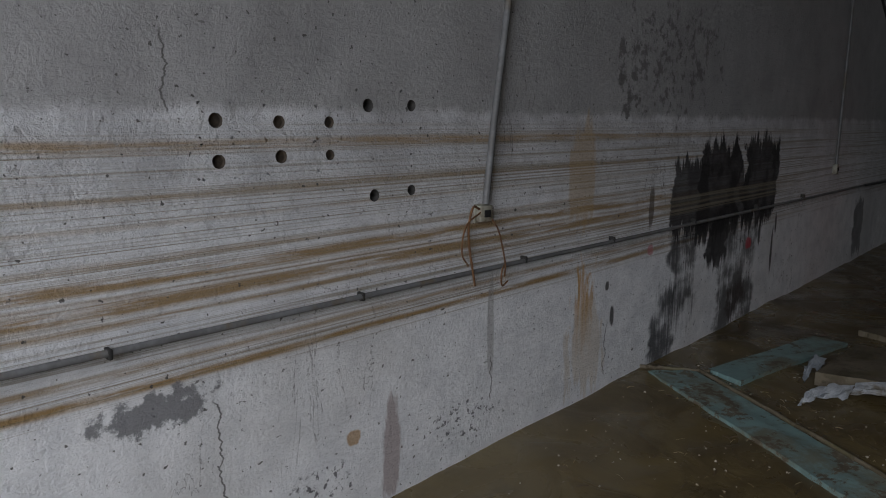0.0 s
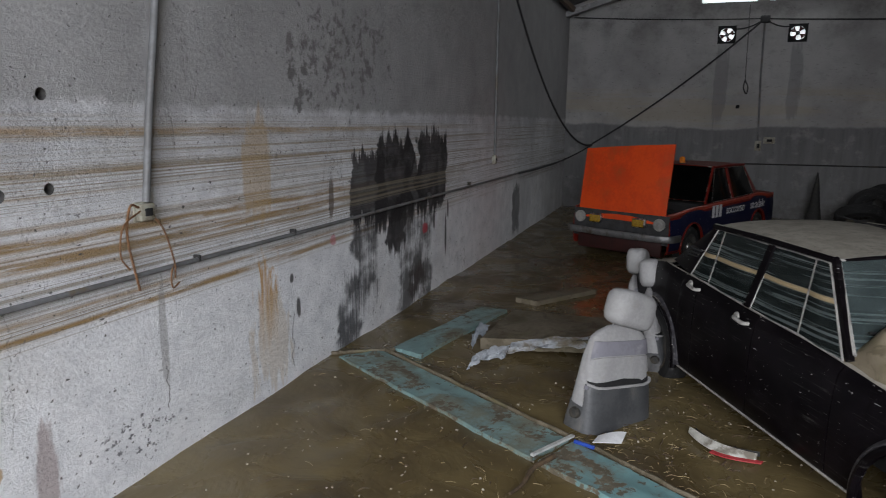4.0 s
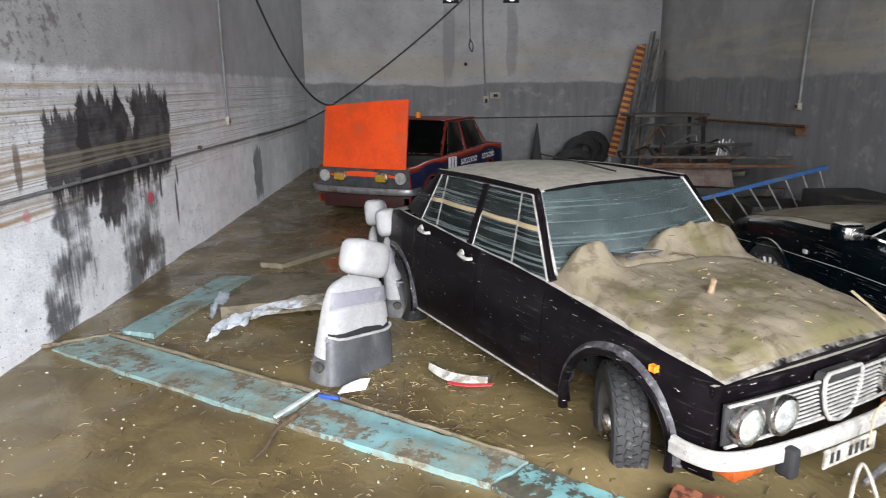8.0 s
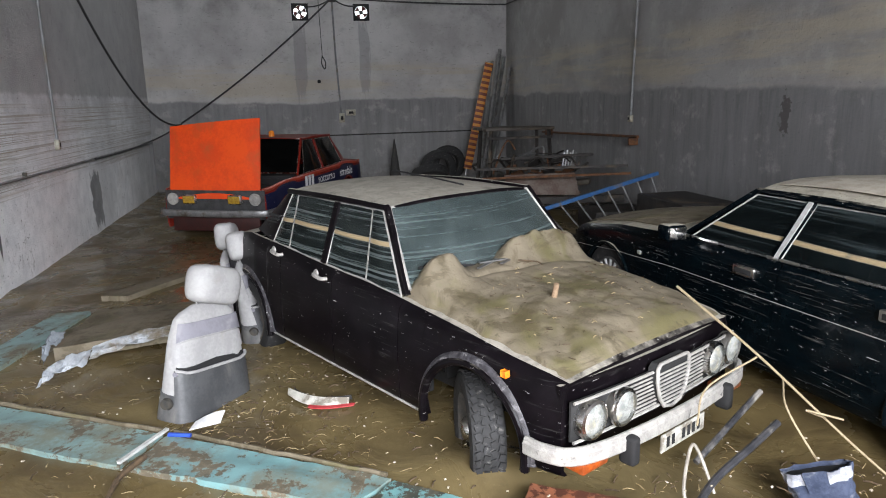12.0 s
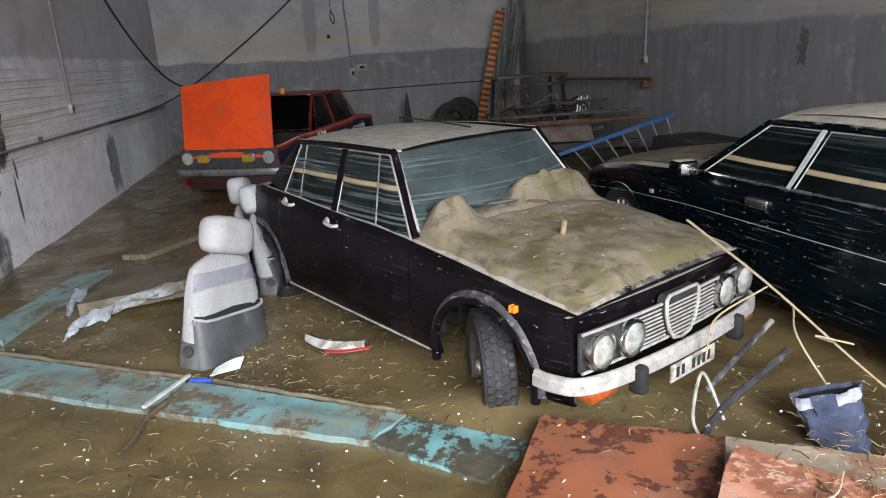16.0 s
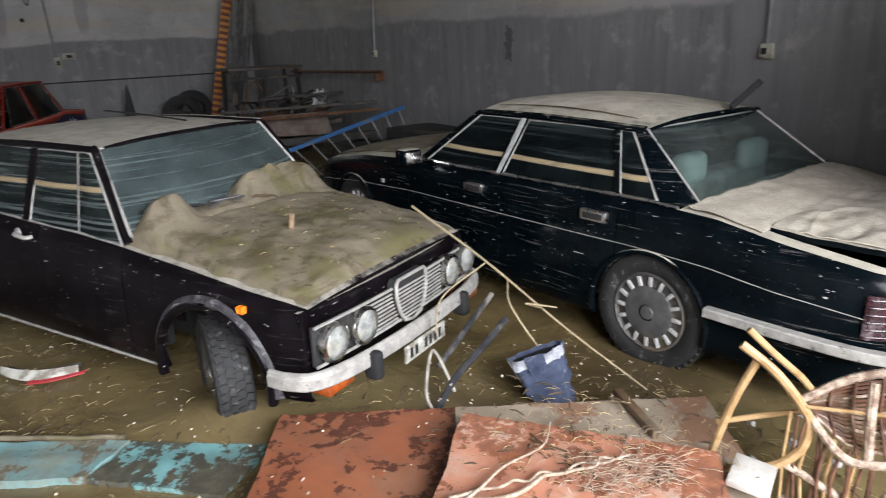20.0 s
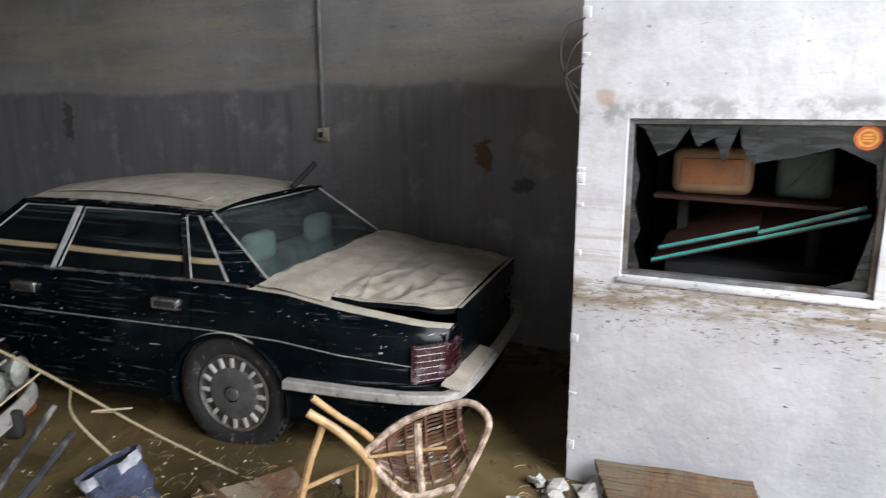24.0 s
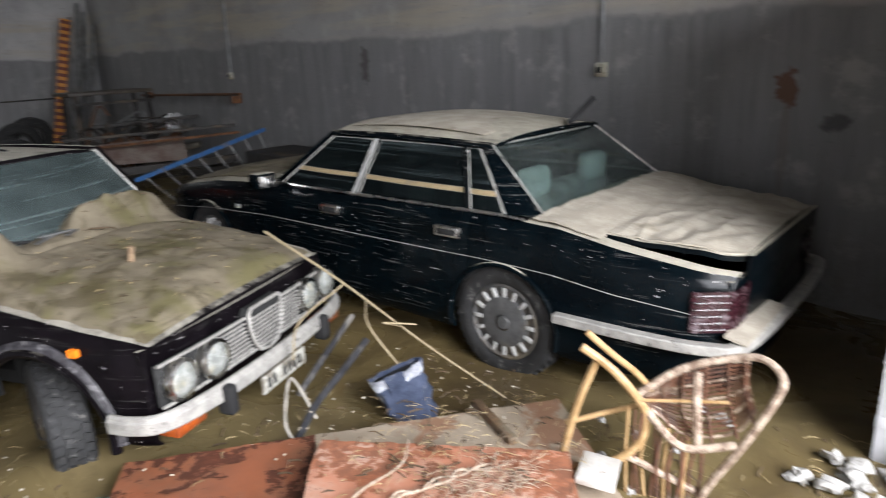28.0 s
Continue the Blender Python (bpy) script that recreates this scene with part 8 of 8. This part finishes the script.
part("hoop", Geo().tube(arc_points([(-0.55, -0.34, 0.55), (-0.40, -0.36, 0.95), (-0.28, -0.36, 1.10), (-0.16, -0.36, 0.95)], 6), 0.014, 8), RUST, tr)
heap = thing("scrap_heap", pose(6.7, 10.6, 0), "dark tangle of bent tubes and machine scrap by the wall", "scrap")
HO = Vector((6.7, 10.6, 0))
random.seed(8)
for i in range(46):
    a = Vector((random.uniform(5.8, 7.5), random.uniform(9.9, 11.4), random.uniform(0.15, 0.85)))
    b = a + Vector((random.uniform(-0.5, 0.5), random.uniform(-0.3, 0.3), random.uniform(-0.2, 0.25)))
    b.x = min(b.x, 7.6)
    mid = (a + b) / 2 + Vector((random.uniform(-0.1, 0.1), 0, random.uniform(-0.1, 0.15)))
    part("scrap_tube", Geo().tube([p - HO for p in arc_points([(a.x, a.y, max(0.02, a.z)), mid, (b.x, b.y, max(0.02, b.z))], 4)], random.uniform(0.010, 0.024), 6), (SCRAP, SCRAP, SCRAP, RUST, STEEL)[i % 5], heap)
for i in range(20):
    x, y, z = random.uniform(5.9, 7.4), random.uniform(9.8, 11.2), random.uniform(0.0, 0.62)
    s = [random.uniform(0.06, 0.2) for _ in range(3)]
    part("scrap_block", Geo().rbox((-s[0], -s[1], -s[2] * 0.6), (s[0], s[1], s[2] * 0.6), 0.02, pose(0, 0, 0, random.uniform(-25, 25), random.uniform(-25, 25), random.uniform(0, 180))), (SCRAP, RUST, GRIMY, SCRAP)[i % 4], heap, m=pose(x - 6.7, y - 10.6, z + 0.1))
for i in range(5):
    part("machine_rod", Geo().tube([(0.42 + 0.045 * i, -0.3, 0.70), (0.45 + 0.05 * i, -0.3, 0.92 + 0.03 * (i % 2))], 0.016, 8), STEEL, heap, "bright steel rod")
for p, q, w, mt in (((5.55, 9.9, 0.74), (7.6, 9.0, 0.80), 0.045, SCRAP), ((5.6, 9.7, 0.62), (7.6, 8.9, 0.70), 0.04, RUST), ((5.7, 9.6, 0.28), (7.6, 9.1, 0.32), 0.12, SCRAP), ((6.1, 10.4, 0.84), (7.6, 10.2, 0.88), 0.05, SCRAP)):
    solid("iron_beam", Geo().beam(p, q, w, w * 0.8), mt, "long rusty iron beam propped on scrap", "beam", "iron beams", smooth=0)
solid("red_panel", Geo().grid(patch((6.0, 9.75, 0.36), (7.05, 9.45, 0.34), (7.05, 9.65, 0.66), (6.0, 9.9, 0.64), (0, -0.03, 0)), 8, 4, (0, 0.01, 0)), plain("dull_red_brown_panel", (0.085, 0.05, 0.04), (0.15, 0.12, 0.10), 4, 0.7), "dull red-brown panel with pale scrapes among scrap", "panel")
BLUEL = plain("blue_ladder_paint", (0.035, 0.12, 0.30), (0.03, 0.09, 0.22), 12, 0.5, dirt=(0.12, 0.11, 0.10))
ld = thing("ladder", pose(5.35, 7.9, 0.0), "blue ladder lying on its side against scrap", "ladder")
for p, q, mt in (((0.28, -0.4, 0.46), (2.13, 0.05, 0.80), BLUEL), ((0.62, -0.45, 0.10), (2.25, 0.02, 0.42), SCRAP)):
    part("ladder_rail", Geo().beam(p, q, 0.03, 0.045), mt, ld, smooth=0)
for i in range(8):
    t = (i + 0.5) / 8
    part("rung", Geo().tube([lerp((0.28, -0.4, 0.46), (2.13, 0.05, 0.80), t), lerp((0.62, -0.45, 0.10), (2.25, 0.02, 0.42), t)], 0.011, 7), STEEL, ld)
solid("rusty_pan", Geo().rbox((-0.4, -0.3, 0), (0.4, 0.3, 0.30), 0.02), SCRAP, "dark metal box beside the ladder", "box", m=pose(7.1, 8.4, 0))
solid("dark_locker", Geo().rbox((-0.35, -0.5, 0), (0.32, 0.5, 0.62), 0.02), SCRAP, "low dark locker against the side wall", "locker", m=pose(7.3, 7.0, 0))

# litter: straw, twigs and crumbs, uncountable
random.seed(17)
LITTER_NEAR = ((2.3, 3.75, 0.30, 90), (2.9, 3.9, 0.5, 110), (2.6, 3.2, 0.35, 120), (1.2, 4.05, 0.35, 90), (3.3, 3.3, 0.5, 70), (2.4, 2.8, 0.6, 60), (4.6, 1.5, 0.32, 190), (5.0, 1.4, 0.4, 90), (5.2, 2.0, 0.5, 90), (1.8, 3.0, 0.9, 110), (1.5, 6.3, 0.6, 60), (0.7, 4.3, 0.4, 60), (5.3, 1.0, 0.3, 70), (2.6, 4.6, 0.5, 60), (4.4, 2.5, 0.5, 50), (5.85, 0.4, 0.25, 60))


def litter_height(x, y):
    if 4.0 < x < 5.0 and 0.9 < y < 1.9:
        return 0.205
    if 3.5 < x < 5.4 and 1.0 < y < 2.4:
        return 0.125
    return ground_height(x, y) + 0.006


for mt, share, lo, hi, label in ((STRAW, 0.9, 0.0006, 0.0017, "dry straw scattered over the mud"), (TWIG, 0.6, 0.0015, 0.004, "wet twigs scattered over the mud")):
    g = Geo()
    for cx, cy, r, n in LITTER_NEAR:
        for _ in range(int(n * share * 0.8)):
            x, y = random.gauss(cx, r * 0.6), random.gauss(cy, r * 0.6)
            a, l = random.uniform(0, math.pi), random.uniform(0.012, 0.07)
            z = litter_height(x, y)
            d = Vector((math.cos(a), math.sin(a), random.uniform(-0.03, 0.12))) * l
            g.tube([Vector((x, y, z)), Vector((x, y, z + 0.006)) + d * 0.5 + Vector((random.uniform(-1, 1), random.uniform(-1, 1), 0)) * 0.006, Vector((x, y, z)) + d], random.uniform(lo, hi), 4)
    solid("litter", g, mt, label, "litter", kind="stuff", smooth=0)
g = Geo()
for _ in range(1000):
    x, y = random.uniform(0.2, 5.6), random.uniform(1.6, 6.5)
    s = random.uniform(0.002, 0.007)
    g.box((-s, -s * 0.7, -s * 0.3), (s, s * 0.7, s * 0.4), pose(x, y, litter_height(x, y), random.uniform(0, 60), 0, random.uniform(0, 360)))
solid("crumbs", g, plain("pale_crumbs", (0.5, 0.46, 0.38), (0.34, 0.28, 0.2), 30, 0.8), "pale crumbs and seeds on the mud", "litter", kind="stuff", smooth=0)
g = Geo()
for _ in range(170):
    u, v = random.uniform(0.08, 0.95), random.uniform(0.06, 0.94)
    p = Vector(silt_bank(u, v))
    a, l = random.uniform(0, math.pi), random.uniform(0.008, 0.045)
    d = Vector((math.cos(a), math.sin(a), 0)) * l
    g.tube([p + Vector((0, 0, 0.003)), p + d + Vector((0, 0, 0.005))], random.uniform(0.0008, 0.002), 4)
solid("bonnet_litter", g, TWIG, "straw bits on the silted bonnet", "litter", kind="stuff", m=AM, smooth=0)
g = Geo()
for _ in range(60):
    u, v = random.uniform(0.12, 0.95), random.uniform(0.06, 0.94)
    p = Vector(silt_bank(u, v, 0.0))
    a, l = random.uniform(0, math.pi), random.uniform(0.010, 0.035)
    d = Vector((math.cos(a), math.sin(a), random.uniform(0, 0.15))) * l
    g.tube([p + Vector((0, 0, 0.004)), p + d * 0.5 + Vector((0, 0, 0.008)), p + d + Vector((0, 0, 0.005))], random.uniform(0.001, 0.0022), 4)
solid("bonnet_straw", g, STRAW, "pale straw bits on the silted bonnet", "litter", kind="stuff", m=AM, smooth=0)
for pts in (((0.86, 0.10, 0.95), (0.90, 0.20, 0.972), (0.88, 0.34, 0.970), (0.92, 0.48, 0.952)), ((0.98, -0.02, 0.868), (1.06, 0.05, 0.862), (1.12, 0.03, 0.856))):
    solid("twig", Geo().tube(arc_points(pts, 5), 0.006, 6, 0.003), TWIG, "dark twig lying on the silted bonnet", "twig", "twigs on the silt", m=AM)
